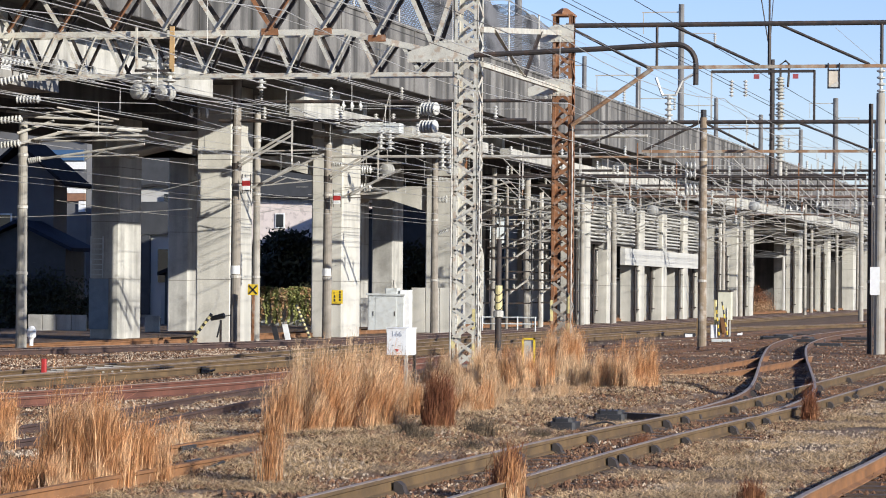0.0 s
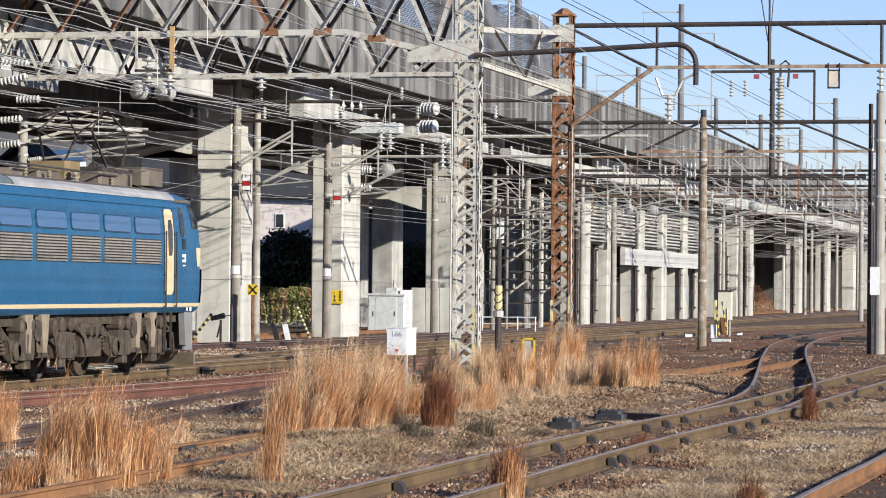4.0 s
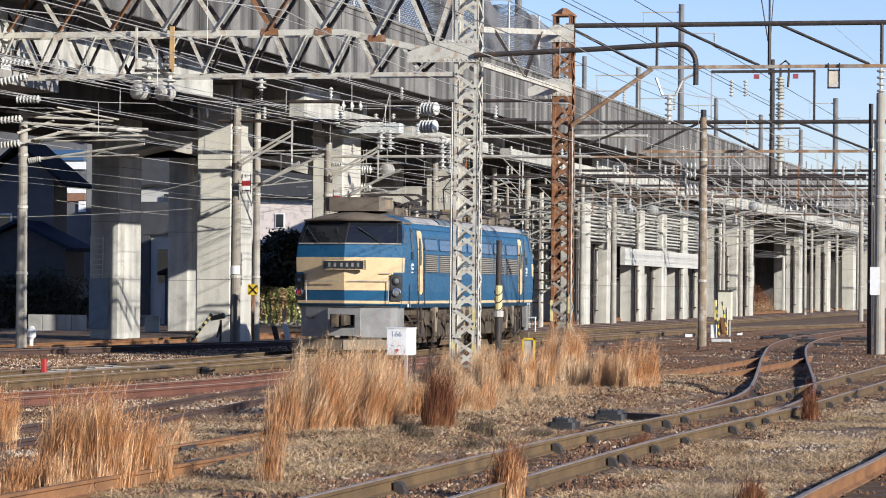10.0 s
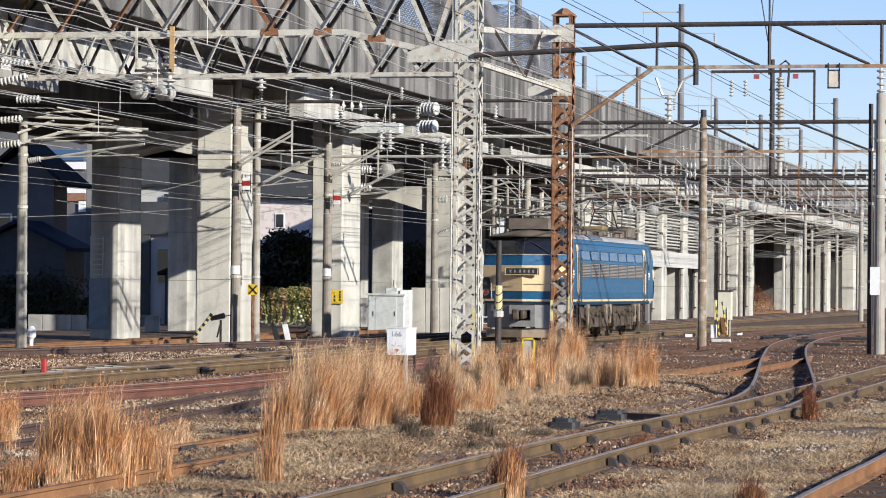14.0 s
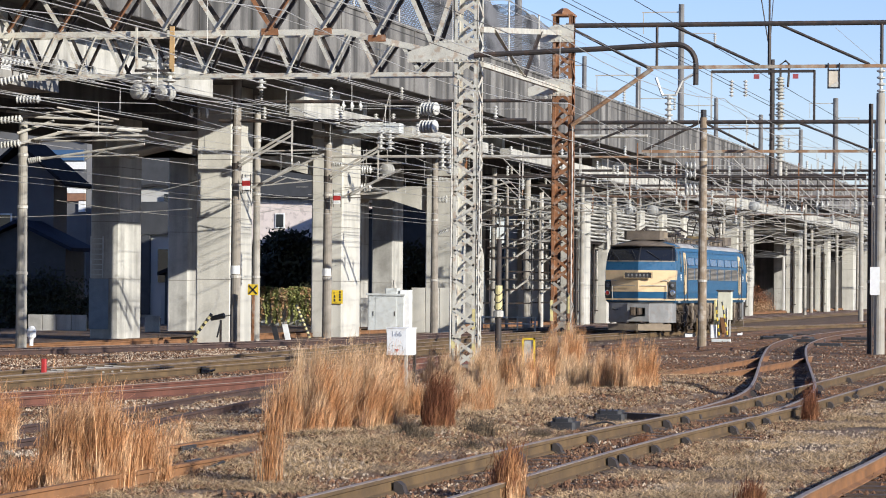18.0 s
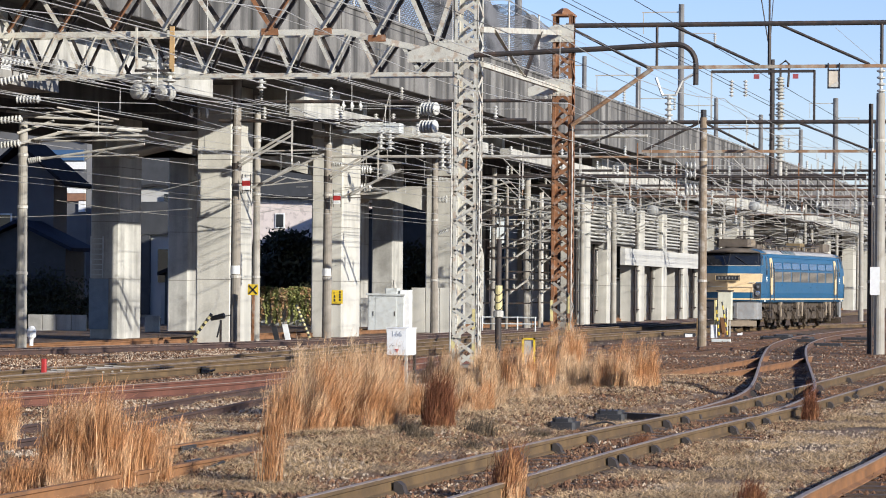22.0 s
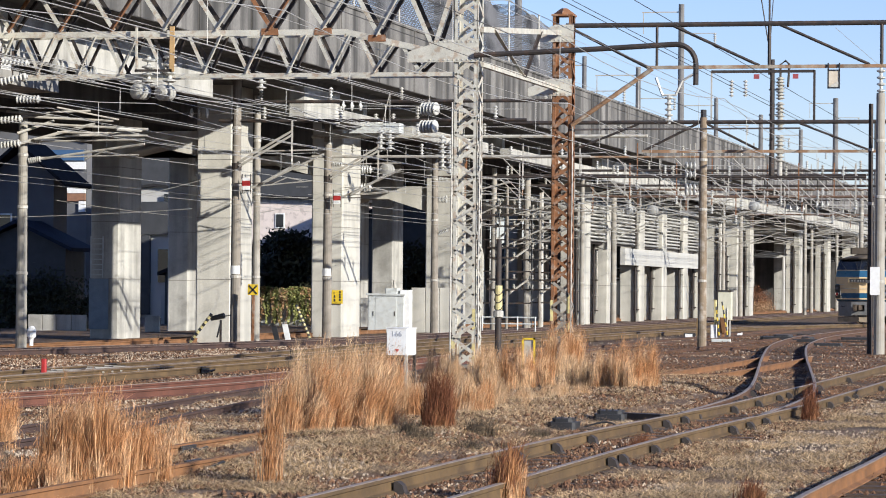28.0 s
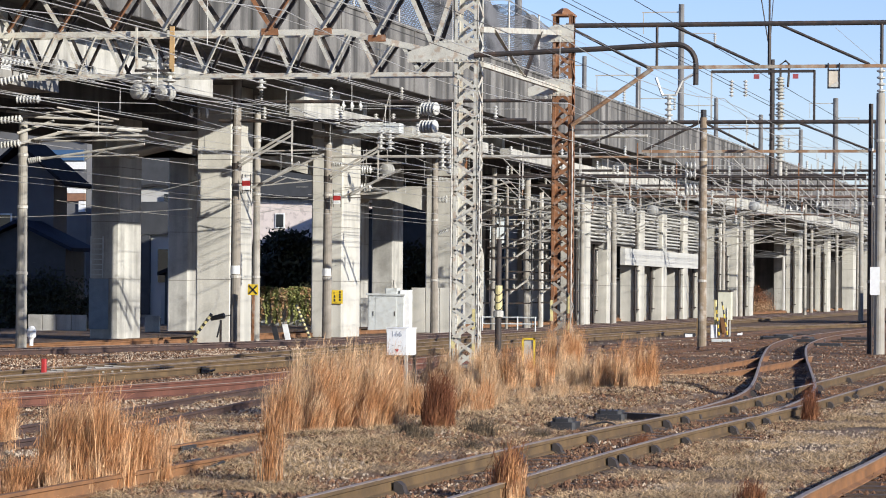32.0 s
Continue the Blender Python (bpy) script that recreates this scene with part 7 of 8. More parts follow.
# ladder and blue panel on the back column
e = thing("column_ladder", "rung ladder above a blue-grey steel panel on a column", "ladder", -35.8, 101.66, 0.0)
for x in (-0.32, 0.12):
    part("rail", bar(B(), (x, 0, 1.95), (x, 0, 3.4), 0.03, 0.04), CABINET, e)
for k in range(8):
    part("rung", bar(B(), (-0.32, 0, 2.05 + k * 0.18), (0.12, 0, 2.05 + k * 0.18), 0.03, 0.03), CABINET, e)
bm = B()
box(bm, -0.36, 0.34, -0.05, 0.0, 0.15, 1.92)
part("panel", bm, BLUE_PANEL, e, "blue-grey sheet steel panel")

# ---- netting over the parapet ----
net = thing("safety_net", "grey safety netting above the viaduct parapet", "net", -25.5, 97.0, 10.86)
bm = B()
for k in range(-16, 232):
    for s in (-1, 1):
        a, b = k * 0.16, k * 0.16 + s * 2.4
        t0 = max(0.0, (0 - a) / (b - a) if b != a else 0) if a < 0 else 0.0
        pts = [(0.16 * math.sin((a + (b - a) * t) * 0.7 + t), a + (b - a) * t, 2.4 * t * (0.9 + 0.1 * math.sin(a * 0.5))) for t in (0.0, 0.33, 0.66, 1.0)]
        path_tube(bm, pts, 0.016, 3)
tagged(part("netting", bm, NETTING, net), kind="stuff")
for k in range(7):
    part("net_post", tube(B(), (0, k * 6.2, 0), (0, k * 6.2, 2.5), 0.04, seg=6), GALV, net)


# ---- houses and greenery behind the viaduct ----
def house(label, x0, x1, y0, y1, h, wall, roof, ridge, over=0.5, wins=(), category="house"):
    e = thing("house", label, category, (x0 + x1) / 2, y0, -0.3)
    w, d = x1 - x0, y1 - y0
    bm = B()
    extrude_y(bm, [(-w / 2, 0), (w / 2, 0), (w / 2, h), (0, h + ridge * 0.9), (-w / 2, h)], 0, d)
    part("wall", bm, wall, e)
    for s in (-1, 1):
        bm = B()
        extrude_y(bm, [(0, h + ridge), (0, h + ridge + 0.16), (s * (w / 2 + over), h - over * ridge / (w / 2) + 0.16), (s * (w / 2 + over), h - over * ridge / (w / 2))], -over, d + over)
        part("roof", bm, roof, e)
    for wx, wz, ww, wh in wins:
        bm = B()
        box(bm, wx - ww / 2, wx + ww / 2, -0.06, 0.02, wz, wz + wh)
        f = part("window", bm, WHITE, e)
        bm = B()
        box(bm, wx - ww / 2 + 0.06, wx + ww / 2 - 0.06, -0.08, -0.05, wz + 0.06, wz + wh - 0.06)
        part("pane", bm, GLASS_DARK, f)
    return e


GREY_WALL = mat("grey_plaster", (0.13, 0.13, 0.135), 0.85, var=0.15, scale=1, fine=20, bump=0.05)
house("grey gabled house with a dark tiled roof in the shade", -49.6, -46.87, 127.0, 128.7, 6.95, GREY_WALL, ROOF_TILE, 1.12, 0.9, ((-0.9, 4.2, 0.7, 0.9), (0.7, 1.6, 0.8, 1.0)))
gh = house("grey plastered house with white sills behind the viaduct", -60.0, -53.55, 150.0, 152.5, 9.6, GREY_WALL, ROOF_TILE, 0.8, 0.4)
for x0, x1, z0, z1, m, nm in ((-55.4, -53.6, 7.95, 8.33, WHITE, "sill"), (-55.4, -53.6, 6.72, 7.02, WHITE, "sill"), (-53.95, -53.6, 5.75, 6.35, WHITE, "vent_box"), (-56.0, -53.7, 8.40, 8.95, GLASS_BLUE, "window"), (-57.8, -56.3, 8.40, 8.95, GLASS_BLUE, "window"), (-55.2, -53.6, 6.3, 6.7, BROWN_BOX, "shutter")):
    bm = B()
    box(bm, x0 + 56.775, x1 + 56.775, -0.14, -0.002, z0, z1, 0.01)
    part(nm, bm, m, gh)
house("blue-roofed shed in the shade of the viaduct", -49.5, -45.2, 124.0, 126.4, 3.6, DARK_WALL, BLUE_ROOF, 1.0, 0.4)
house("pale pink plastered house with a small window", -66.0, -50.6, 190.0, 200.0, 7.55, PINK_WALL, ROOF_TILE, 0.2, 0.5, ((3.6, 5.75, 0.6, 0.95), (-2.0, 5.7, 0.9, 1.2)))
# dark block added to fill the black shade above the pink house
house("tall added backdrop block beyond the pink house, coloured dark for deep shade", -75.0, -52.0, 206.0, 220.0, 12.5, DARK_WALL, ROOF_TILE, 1.5, 0.4)
wh = house("white house with a porch behind the columns", -57.6, -55.45, 170.0, 178.0, 7.6, WHITE_WALL, ROOF_TILE, 0.15, 0.25)
for x0, x1, y0, z0, z1, m, nm in ((-57.6, -55.45, -0.3, 4.95, 6.85, DARK_WALL, "balcony"), (-57.6, -56.72, -0.3, 0.3, 4.9, DARK_WALL, "side_wall"), (-56.25, -55.62, -0.12, 2.2, 4.1, GLASS_DARK, "window"), (-55.85, -55.45, -0.32, 6.9, 7.3, GLASS_DARK, "window")):
    bm = B()
    box(bm, x0 + 56.525, x1 + 56.525, y0, -0.002, z0, z1, 0.01)
    part(nm, bm, m, wh)
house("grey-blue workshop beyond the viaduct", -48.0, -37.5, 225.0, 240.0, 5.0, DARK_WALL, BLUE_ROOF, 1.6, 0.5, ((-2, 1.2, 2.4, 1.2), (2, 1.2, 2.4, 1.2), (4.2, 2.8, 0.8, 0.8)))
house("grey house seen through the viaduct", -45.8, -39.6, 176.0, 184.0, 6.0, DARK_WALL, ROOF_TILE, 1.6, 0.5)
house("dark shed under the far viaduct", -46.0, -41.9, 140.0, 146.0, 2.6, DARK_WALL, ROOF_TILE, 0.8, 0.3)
house("low dwelling far behind", -90.0, -66.0, 150.0, 165.0, 6.5, WHITE_WALL, ROOF_TILE, 2.4, 0.6, ((6, 3.6, 1.6, 1.2), (9, 3.6, 1.6, 1.2)))
house("apartment house far down the line", -60.0, -42.0, 330.0, 350.0, 9.0, WHITE_WALL, ROOF_TILE, 1.5, 0.4, ((4, 5.5, 2, 1.4), (0, 5.5, 2, 1.4), (4, 2.0, 2, 1.4), (0, 2.0, 2, 1.4)))

wl = thing("low_wall", "low pale block wall behind the tracks", "wall", -44.4, 117.5, -0.3)
for i in (0, 1, 2, 3, 8):
    bm = B()
    box(bm, i * 0.62, i * 0.62 + 0.60, 0, 0.15, 0, 0.78, 0.01)
    part("block_panel", bm, CONC_BACK, wl)
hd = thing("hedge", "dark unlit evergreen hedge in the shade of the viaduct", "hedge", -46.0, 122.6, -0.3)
fw = thing("garden_wall", "grey concrete garden wall under the viaduct", "wall", -46.5, 141.0, -0.3)
for i in range(20):
    bm = B()
    box(bm, i * 0.62, i * 0.62 + 0.60, 0, 0.15, 0, 1.5, 0.01)
    part("block_panel", bm, WHITE_WALL, fw)


def leaves(name, n, centre, size, material, parent, leaf=0.16, shape=None):
    """A crown of single leaf blades in uneven clumps."""
    rng = np.random.default_rng(n)
    k = max(10, n // 90)
    cl = rng.normal(0, 0.42, (k, 3))
    cl = cl / np.maximum(1, np.linalg.norm(cl, axis=1, keepdims=True))
    pts = cl[rng.integers(0, k, n)] + rng.normal(0, 0.13, (n, 3))
    pts = pts * np.array(size) + np.array(centre)
    a = rng.normal(0, 1, (n, 3))
    a /= np.linalg.norm(a, axis=1, keepdims=True)
    b = np.cross(a, rng.normal(0, 1, (n, 3)))
    b /= np.linalg.norm(b, axis=1, keepdims=True)
    s = leaf * rng.uniform(0.6, 1.3, (n, 1))
    v = np.stack([pts - a * s, pts + b * s * 0.5, pts + a * s, pts - b * s * 0.5], 1).reshape(-1, 3)
    f = np.arange(n * 4).reshape(n, 4)
    return pydata(name, v.tolist(), f.tolist(), material, parent)


def tree(label, x, y, h, size, n, material=LEAF):
    e = thing("tree", label, "tree", x, y, -0.3)
    bm = B()
    path_tube(bm, [(0, 0, 0), (0.1, 0, h * 0.3), (-0.05, 0.1, h * 0.55), (0.05, 0, h * 0.85)], 0.13, 7)
    for k in range(6):
        a = k * 1.05
        path_tube(bm, [(0, 0, h * (0.35 + 0.07 * k)), (0.5 * math.cos(a) * size[0], 0.5 * math.sin(a) * size[1], h * (0.5 + 0.07 * k)), (0.8 * math.cos(a) * size[0], 0.8 * math.sin(a) * size[1], h * (0.58 + 0.06 * k))], 0.045, 5)
    part("trunk", bm, BARK, e)
    leaves("crown", n, (0, 0, h * 0.62), size, material, e)
    return e


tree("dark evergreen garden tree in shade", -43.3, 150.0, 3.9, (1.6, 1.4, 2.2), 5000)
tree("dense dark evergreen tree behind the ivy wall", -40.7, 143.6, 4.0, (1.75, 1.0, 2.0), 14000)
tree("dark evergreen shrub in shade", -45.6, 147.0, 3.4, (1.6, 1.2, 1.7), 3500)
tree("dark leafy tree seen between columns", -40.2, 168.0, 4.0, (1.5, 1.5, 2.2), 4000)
iv = thing("ivy_bank", "green and yellow ivy hanging in strands over a pale wall", "hedge", -40.0, 140.85, 0.0)
ivr = np.random.default_rng(31)
strands = {False: [], True: []}
for m in range(84):
    x0 = ivr.uniform(-1.75, 1.75)
    L = ivr.uniform(0.5, 1.75)
    q = int(170 * L)
    t = ivr.uniform(0, 1, q) ** 1.7
    c = np.stack([x0 + 0.06 * np.sin(t * 5 + m) + ivr.normal(0, 0.015 + 0.06 * (1 - t) ** 2, q), ivr.uniform(-0.10, 0.10, q), 1.62 - L * t + 0.05 * np.sin(x0 * 4)], 1)
    d = ivr.normal(0, 1, (q, 3)) * 0.022
    w = np.cross(d, ivr.normal(0, 1, (q, 3))) * 0.9
    strands[m % 3 == 2].append(np.stack([c - d, c + w, c + d, c - w], 1).reshape(-1, 3))
for dry, material in ((False, IVY), (True, REED_PALE)):
    v = np.concatenate(strands[dry])
    tagged(pydata("ivy_leaves", v.tolist(), np.arange(len(v)).reshape(-1, 4).tolist(), material, iv), kind="stuff")
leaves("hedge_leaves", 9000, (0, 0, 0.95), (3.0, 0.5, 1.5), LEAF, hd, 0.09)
for k in range(7):
    part("stem", path_tube(B(), [(-2.1 + 0.7 * k, 0, 0), (-2.0 + 0.7 * k, 0.05, 0.7), (-2.15 + 0.72 * k, 0, 1.5)], 0.03, 5), BARK, hd)
ds = thing("dry_shrub", "brown dry shrub in the viaduct opening", "shrub", -31.8, 248.0, -0.1)
leaves("foliage", 14000, (0, 0, 0.25), (2.2, 6.0, 1.0), REED_PALE, ds, 0.035)
leaves("foliage", 15000, (0.3, -0.5, 0.75), (1.7, 4.0, 1.3), REED_DARK, ds, 0.035)
leaves("foliage", 9000, (-0.5, -1.0, 0.9), (1.3, 4.0, 1.2), LEAF, ds, 0.035)

# ---- dry grass, turf and stones ----
rng = np.random.default_rng(7)


def blades(name, x, y, z, h, w, lean, material, mids=True, drift=0.0, flat=1.0):
    """Many single blades as one mesh; every blade bends on its own."""
    n = len(x)
    a = rng.uniform(0, 2 * np.pi, n)
    dx, dy = np.cos(a), np.sin(a)
    la = rng.normal(0, 1, (n, 2)) * lean[:, None]
    la[:, 0] += drift
    base = np.stack([x, y, z], 1)
    side = np.stack([dx, dy, np.zeros(n)], 1) * (w / 2)[:, None]
    mid = base + np.stack([la[:, 0] * 0.3 * h, la[:, 1] * 0.3 * h, h * 0.55 * flat], 1)
    tip = base + np.stack([la[:, 0] * h, la[:, 1] * h, h * flat * (1 - 0.25 * np.abs(la).sum(1).clip(0, 1.5))], 1)
    if mids:
        v = np.stack([base - side, base + side, mid + side * 0.9, mid - side * 0.9, tip], 1).reshape(-1, 3)
        i = np.arange(n)[:, None] * 5
        faces = (i + np.array([[0, 1, 2, 3]])).tolist() + (i + np.array([[3, 2, 4]])).tolist()
    else:
        v = np.stack([base - side, base + side, tip], 1).reshape(-1, 3)
        faces = np.arange(n * 3).reshape(n, 3).tolist()
    return pydata(name, v.tolist(), faces, material)


def patch_noise(x, y, s, seed):
    return np.array([noise.noise((a * s, b * s, seed)) for a, b in zip(x, y)])


SWAY = []


def reeds(label, cx, cy, rx, ry, h, n, edge=0.12, material=None, nod=0.0, lean=1.0, z=-0.22, fan=1.0):
    """A stand of dry grass in tufts; each third of it rocks in the wind as one piece."""
    material = material or REED
    pieces = 1 if n < 1500 else 2 if n < 3000 else 3
    for piece in range(pieces):
        m = n // pieces
        k = max(4, int(m / 110))
        ang = rng.uniform(0, 2 * np.pi, k)
        rad = np.sqrt(rng.uniform(0, 1, k))
        tx, ty = rx * rad * np.cos(ang), ry * rad * np.sin(ang)
        th = h * rng.uniform(0.40, 1.12, k) * (1 - edge * rad ** 2)
        i = rng.integers(0, k, m)
        spread = rng.normal(0, 1, (m, 2))
        x = tx[i] + spread[:, 0] * 0.045
        y = ty[i] + spread[:, 1] * 0.06
        hh = th[i] * rng.uniform(0.3, 1.08, m) ** 0.8
        ob = blades("dry_grass", x, y, np.zeros(m), hh, rng.uniform(0.003, 0.0065, m), rng.uniform(0.02, 0.14, m) * fan, material, True, 0.03 + nod)
        # feathery seed heads along the upper stalks
        q = int(m * 1.6)
        j = rng.integers(0, m, q)
        f = rng.uniform(0.5, 0.98, q)
        ob2 = blades("seed_heads", x[j] + (0.03 + nod) * hh[j] * f ** 2 + rng.normal(0, 0.025, q), y[j] + rng.normal(0, 0.03, q), hh[j] * f, rng.uniform(0.05, 0.16, q), rng.uniform(0.003, 0.008, q), rng.uniform(0.1, 0.5, q), material, False, 0.2 + nod)
        ob2.parent = ob
        ob.location = (cx, cy, z)
        tagged(ob, label, "grass", kind="stuff")
        tagged(ob2, kind="stuff")
        SWAY.append((ob, lean, piece * 0.45 + cx * 0.3))


reeds("tall orange-brown dry grass over a buried rail", -9.62, 26.5, 0.20, 0.35, 1.12, 2600, 0.2)
reeds("tall orange-brown dry grass over a buried rail", -9.32, 26.6, 0.18, 0.35, 1.16, 2400, 0.2)
reeds("dry grass over a buried rail", -9.85, 27.3, 0.22, 0.4, 1.0, 1800, 0.2)
reeds("low dry grass over a buried rail", -9.55, 25.6, 0.45, 0.3, 0.42, 2200, 0.2)
reeds("short orange-brown dry grass beside a rail", -10.75, 32.8, 0.14, 0.4, 0.46, 900)
reeds("dry grass beside a buried rail", -9.25, 27.6, 0.16, 0.3, 0.80, 900)
reeds("tall orange-brown dry grass in the foreground", -12.56, 32.3, 0.10, 0.5, 0.85, 1200)
reeds("pale dry grass behind the foreground clumps", -11.4, 33.0, 0.8, 1.4, 0.22, 900, material=REED_PALE)
reeds("single tall wispy dry grass clump", -8.12, 28.0, 0.06, 0.2, 1.08, 170, lean=1.3, fan=2.4)
reeds("tall wispy dry grass clump", -9.95, 34.9, 0.16, 0.4, 1.15, 1200, lean=1.3)
reeds("tall sunlit dry grass clump nodding in the wind", -9.85, 36.2, 0.30, 0.7, 1.26, 3600, 0.2, nod=0.10, lean=1.3)
reeds("tall sunlit dry grass clump nodding in the wind", -9.45, 36.4, 0.34, 0.7, 1.12, 3000, 0.2, nod=0.14, lean=1.3)
reeds("reddish shaded dry grass in the clump", -9.62, 36.8, 0.20, 0.3, 0.88, 1500, material=REED_DARK, nod=0.18)
reeds("narrow dry grass clump below the sign", -9.45, 39.2, 0.16, 0.3, 0.80, 1300)
reeds("dark red-brown dry grass clump", -8.45, 36.3, 0.125, 0.3, 0.80, 3000, 0.1, REED_DARK, 0.0, z=-0.08)
reeds("pale dry grass behind the sign", -11.5, 43.5, 0.85, 1.8, 1.2, 5800, material=REED_PALE)
reeds("tall dry grass around the sign posts", -12.6, 48.5, 0.6, 1.6, 0.98, 3000)
reeds("pale dry grass beside the sign", -10.9, 49.0, 0.8, 2.2, 0.66, 3000, material=REED_PALE)
reeds("reddish wispy dry grass beside the sign", -9.2, 41.5, 0.25, 0.7, 0.78, 1300)
reeds("low pale dry grass over the buried siding", -9.35, 43.0, 0.5, 3.0, 0.40, 3600, 0.1, REED_PALE)
reeds("low pale dry grass over the buried siding", -9.5, 48.0, 0.7, 2.6, 0.45, 3600, 0.1, REED_PALE)
reeds("dry grass at the foot of the masts", -11.6, 57.0, 0.45, 1.6, 0.95, 3000)
reeds("pale dry grass at the foot of the masts", -13.3, 60.0, 0.8, 3.0, 0.85, 4000, material=REED_PALE)
reeds("tall orange dry grass by the rusty mast", -13.4, 70.5, 0.35, 1.5, 1.25, 3200)
reeds("thin dry grass beside the siding", -12.0, 64.0, 0.7, 3.0, 0.6, 2200, material=REED_PALE)
reeds("reddish pale dry grass clump beside the turnout", -9.0, 53.4, 0.55, 1.2, 1.12, 4200)
reeds("pale dry grass clump beside the turnout", -9.5, 54.5, 0.7, 1.6, 0.8, 2600, material=REED_PALE)
reeds("small red-brown dry grass tuft beside the near rail", -5.55, 26.6, 0.10, 0.25, 0.66, 900, material=REED_DARK)
reeds("small red-brown dry grass tuft beside the near rail", -5.5, 26.5, 0.08, 0.2, 0.60, 500, material=REED)
reeds("small red-brown dry grass tuft beside the rail", -4.82, 44.6, 0.09, 0.3, 0.66, 900, material=REED_DARK)
reeds("low dry tuft beside the platform track", -3.42, 26.8, 0.12, 0.2, 0.24, 500, material=REED_DARK)
reeds("low red-brown tuft in the near track", -5.75, 35.2, 0.12, 0.35, 0.22, 500, material=REED_DARK)
for x, y, r, h in ((-8.42, 34.5, 0.18, 0.17), (-8.22, 34.3, 0.14, 0.11), (-7.85, 36.2, 0.16, 0.22), (-7.45, 34.6, 0.3, 0.12), (-7.55, 37.2, 0.26, 0.14), (-7.0, 36.4, 0.3, 0.10)):
    reeds("sooty dead grass tuft beside the near track", x, y, r, 0.4, h, 320, material=SOOT_GRASS, z=hill(x, y) - 0.03)
reeds("thin grass between the far rails", -18.7, 46.0, 0.25, 3.0, 0.30, 300)


def turf(label, x0, x1, y0, y1, n, hmax, cut, seed):
    n = int(n * 0.8)
    x = rng.uniform(x0, x1, n)
    y = y0 + (y1 - y0) * rng.uniform(0, 1, n) ** 1.35
    keep = patch_noise(x, y, 0.9, seed) + 0.5 * patch_noise(x, y, 3.0, seed + 5) > cut
    x, y = x[keep], y[keep]
    m = len(x)
    z = np.array([hill(a, b) for a, b in zip(x, y)]) - 0.01
    ob = blades("dry_turf", x, y, z, rng.uniform(0.05, hmax * 1.7, m), rng.uniform(0.003, 0.007, m), rng.uniform(0.7, 2.4, m), STRAW, flat=0.5)
    tagged(ob, label, "grass", kind="stuff")


turf("pale straw turf beside the near track", -5.25, -2.95, 22, 46, 90000, 0.13, -0.12, 1.0)
turf("pale straw turf beside the near track", -4.9, -2.95, 46, 90, 35000, 0.12, -0.1, 2.0)
turf("straw and weeds between sidings", -9.25, -6.75, 22, 46, 80000, 0.13, -0.05, 3.0)
turf("straw and weeds between sidings", -12.6, -9.3, 34, 70, 80000, 0.14, 0.0, 4.0)
turf("straw between the rails of the near track", -6.6, -5.6, 22, 50, 9000, 0.10, 0.12, 6.0)
turf("thin straw in the far ballast", -15.5, -12.5, 35, 75, 22000, 0.14, 0.0, 7.0)
turf("pale straw between the sidings", -19.0, -14.2, 36, 62, 26000, 0.13, 0.05, 11.0)
turf("pale straw at the edge of the sidings", -13.0, -10.2, 28, 40, 26000, 0.13, -0.05, 12.0)
turf("matted straw on the bank over the buried siding", -10.2, -7.6, 27, 64, 62000, 0.13, -0.12, 13.0)
turf("thin straw beside the turnout", -9.0, -5.4, 46, 75, 16000, 0.12, 0.05, 8.0)
turf("thin straw before the viaduct", -33.0, -26.6, 70, 150, 9000, 0.16, 0.15, 9.0)


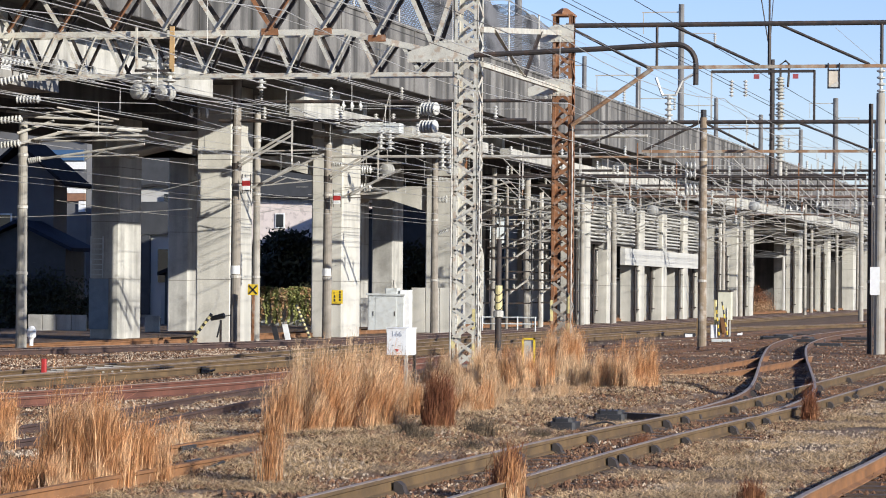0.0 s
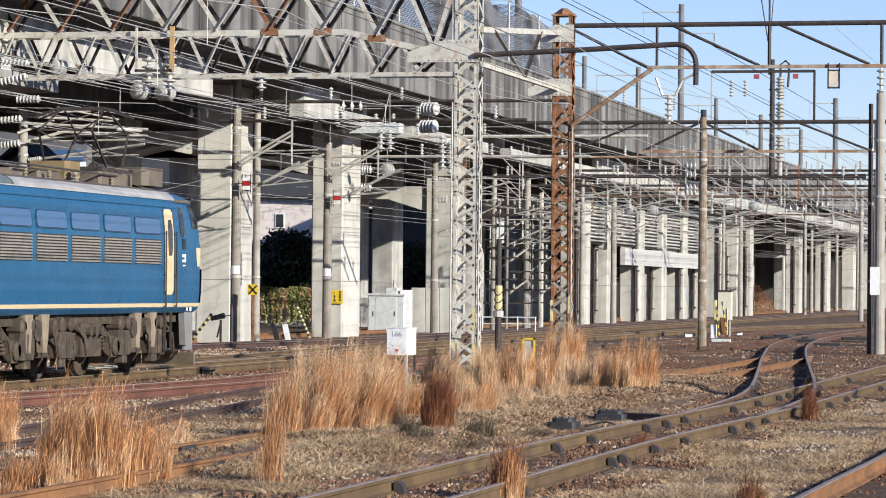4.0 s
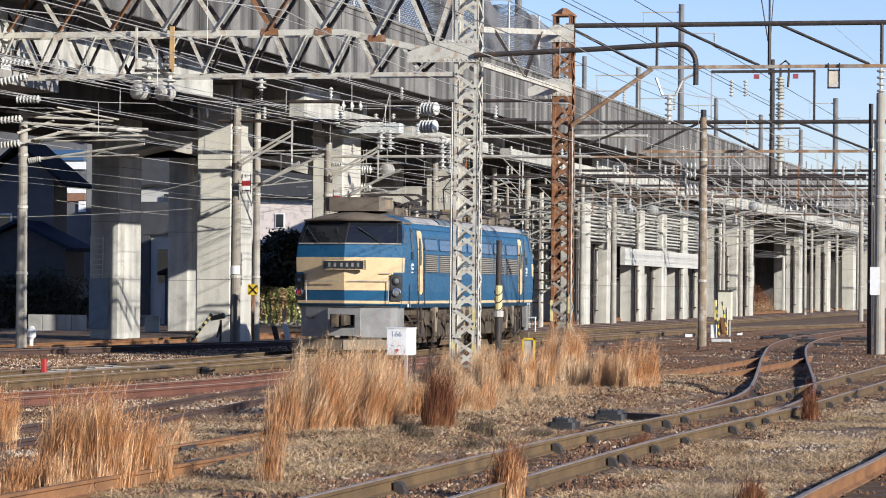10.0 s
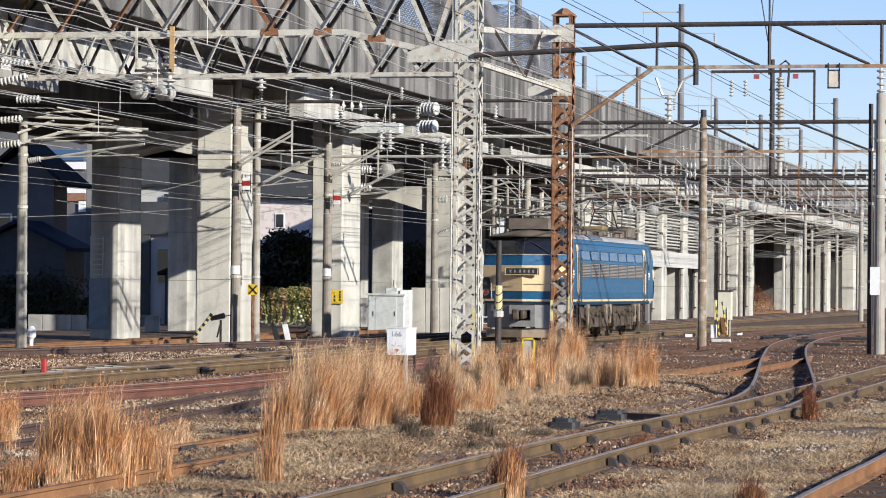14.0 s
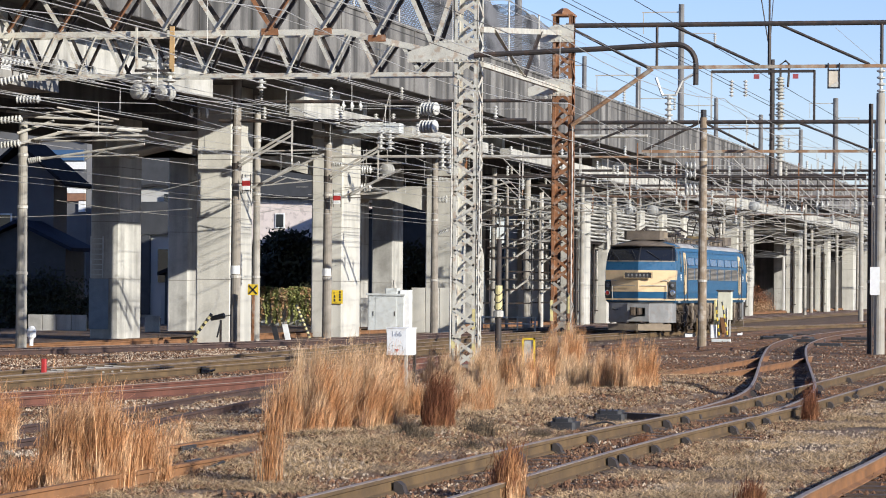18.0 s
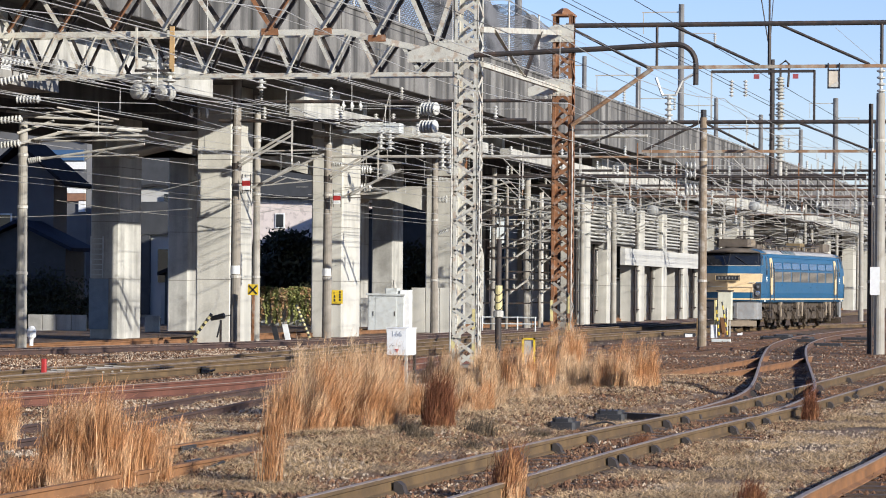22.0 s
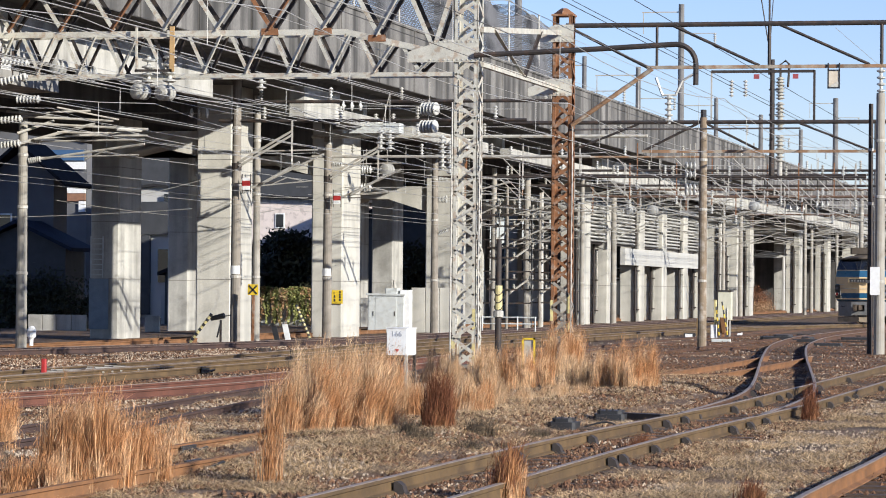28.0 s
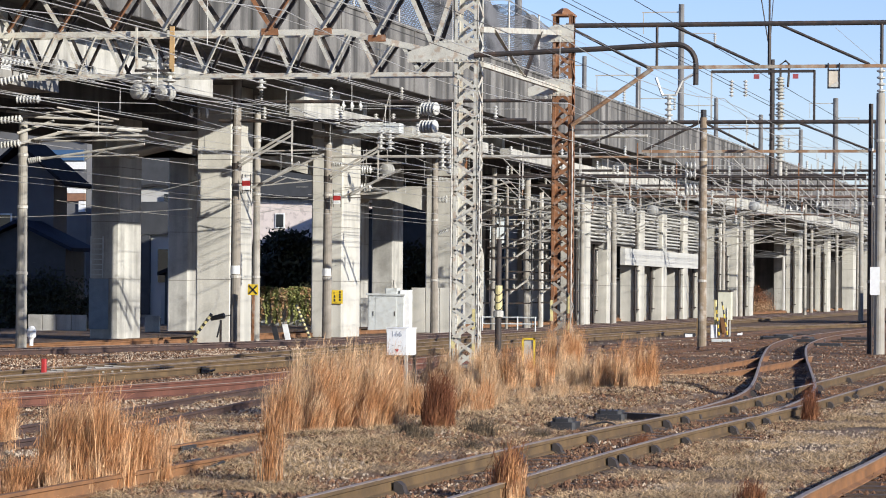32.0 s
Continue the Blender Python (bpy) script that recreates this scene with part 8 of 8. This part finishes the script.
def stones(label, x0, x1, y0, y1, n, smin, smax, seed, material=None, cut=-0.35):
    x = rng.uniform(x0, x1, n)
    y = y0 + (y1 - y0) * rng.uniform(0, 1, n) ** 1.3
    keep = patch_noise(x, y, 0.6, seed) > cut
    x, y = x[keep], y[keep]
    m = len(x)
    z = np.array([hill(a, b) for a, b in zip(x, y)])
    s = rng.uniform(smin, smax, m)
    octa = np.array([(1, 0, 0), (0, 1, 0), (-1, 0, 0), (0, -1, 0), (0, 0, 0.9), (0, 0, -0.9)])
    jit = rng.uniform(0.6, 1.25, (m, 6, 3))
    ang = rng.uniform(0, 2 * np.pi, m)
    p = octa[None] * jit * s[:, None, None]
    c, sn = np.cos(ang)[:, None], np.sin(ang)[:, None]
    px, py = p[:, :, 0] * c - p[:, :, 1] * sn, p[:, :, 0] * sn + p[:, :, 1] * c
    v = np.stack([px + x[:, None], py + y[:, None], p[:, :, 2] + z[:, None] + 0.006], 2).reshape(-1, 3)
    t = np.array([(0, 1, 4), (1, 2, 4), (2, 3, 4), (3, 0, 4), (1, 0, 5), (2, 1, 5), (3, 2, 5), (0, 3, 5)])
    f = (np.arange(m)[:, None, None] * 6 + t[None]).reshape(-1, 3)
    ob = pydata("ballast_stones", v.tolist(), f.tolist(), material or STONE)
    tagged(ob, label, "stones", kind="stuff")


stones("loose brown and grey ballast stones", -7.4, -4.6, 22, 60, 16000, 0.018, 0.042, 1.5)
stones("loose ballast stones between sidings", -17.5, -7.4, 26, 75, 34000, 0.018, 0.045, 2.5)
stones("loose ballast stones of the far tracks", -29.0, -17.5, 42, 95, 36000, 0.022, 0.05, 3.5)
stones("loose ballast stones of the far yard", -16.0, -5.0, 60, 130, 24000, 0.016, 0.036, 4.5)
stones("loose ballast stones by the platform track", -3.4, -1.0, 22, 45, 5000, 0.018, 0.042, 5.5)

stones("pale gravel and straw litter between the sidings", -19.3, -10.4, 30, 64, 40000, 0.010, 0.030, 6.5, PALE_STONE, -0.08)
stones("pale gravel before the viaduct columns", -29.0, -20.6, 56, 96, 30000, 0.014, 0.038, 7.5, PALE_STONE, -0.12)
stones("pale gravel and litter by the turnout", -9.2, -3.2, 24, 70, 22000, 0.008, 0.026, 8.5, PALE_STONE, -0.02)
stones("scattered pale stones of the far yard", -19.0, -6.0, 60, 125, 9000, 0.014, 0.036, 9.5, PALE_STONE, 0.1)

motions()
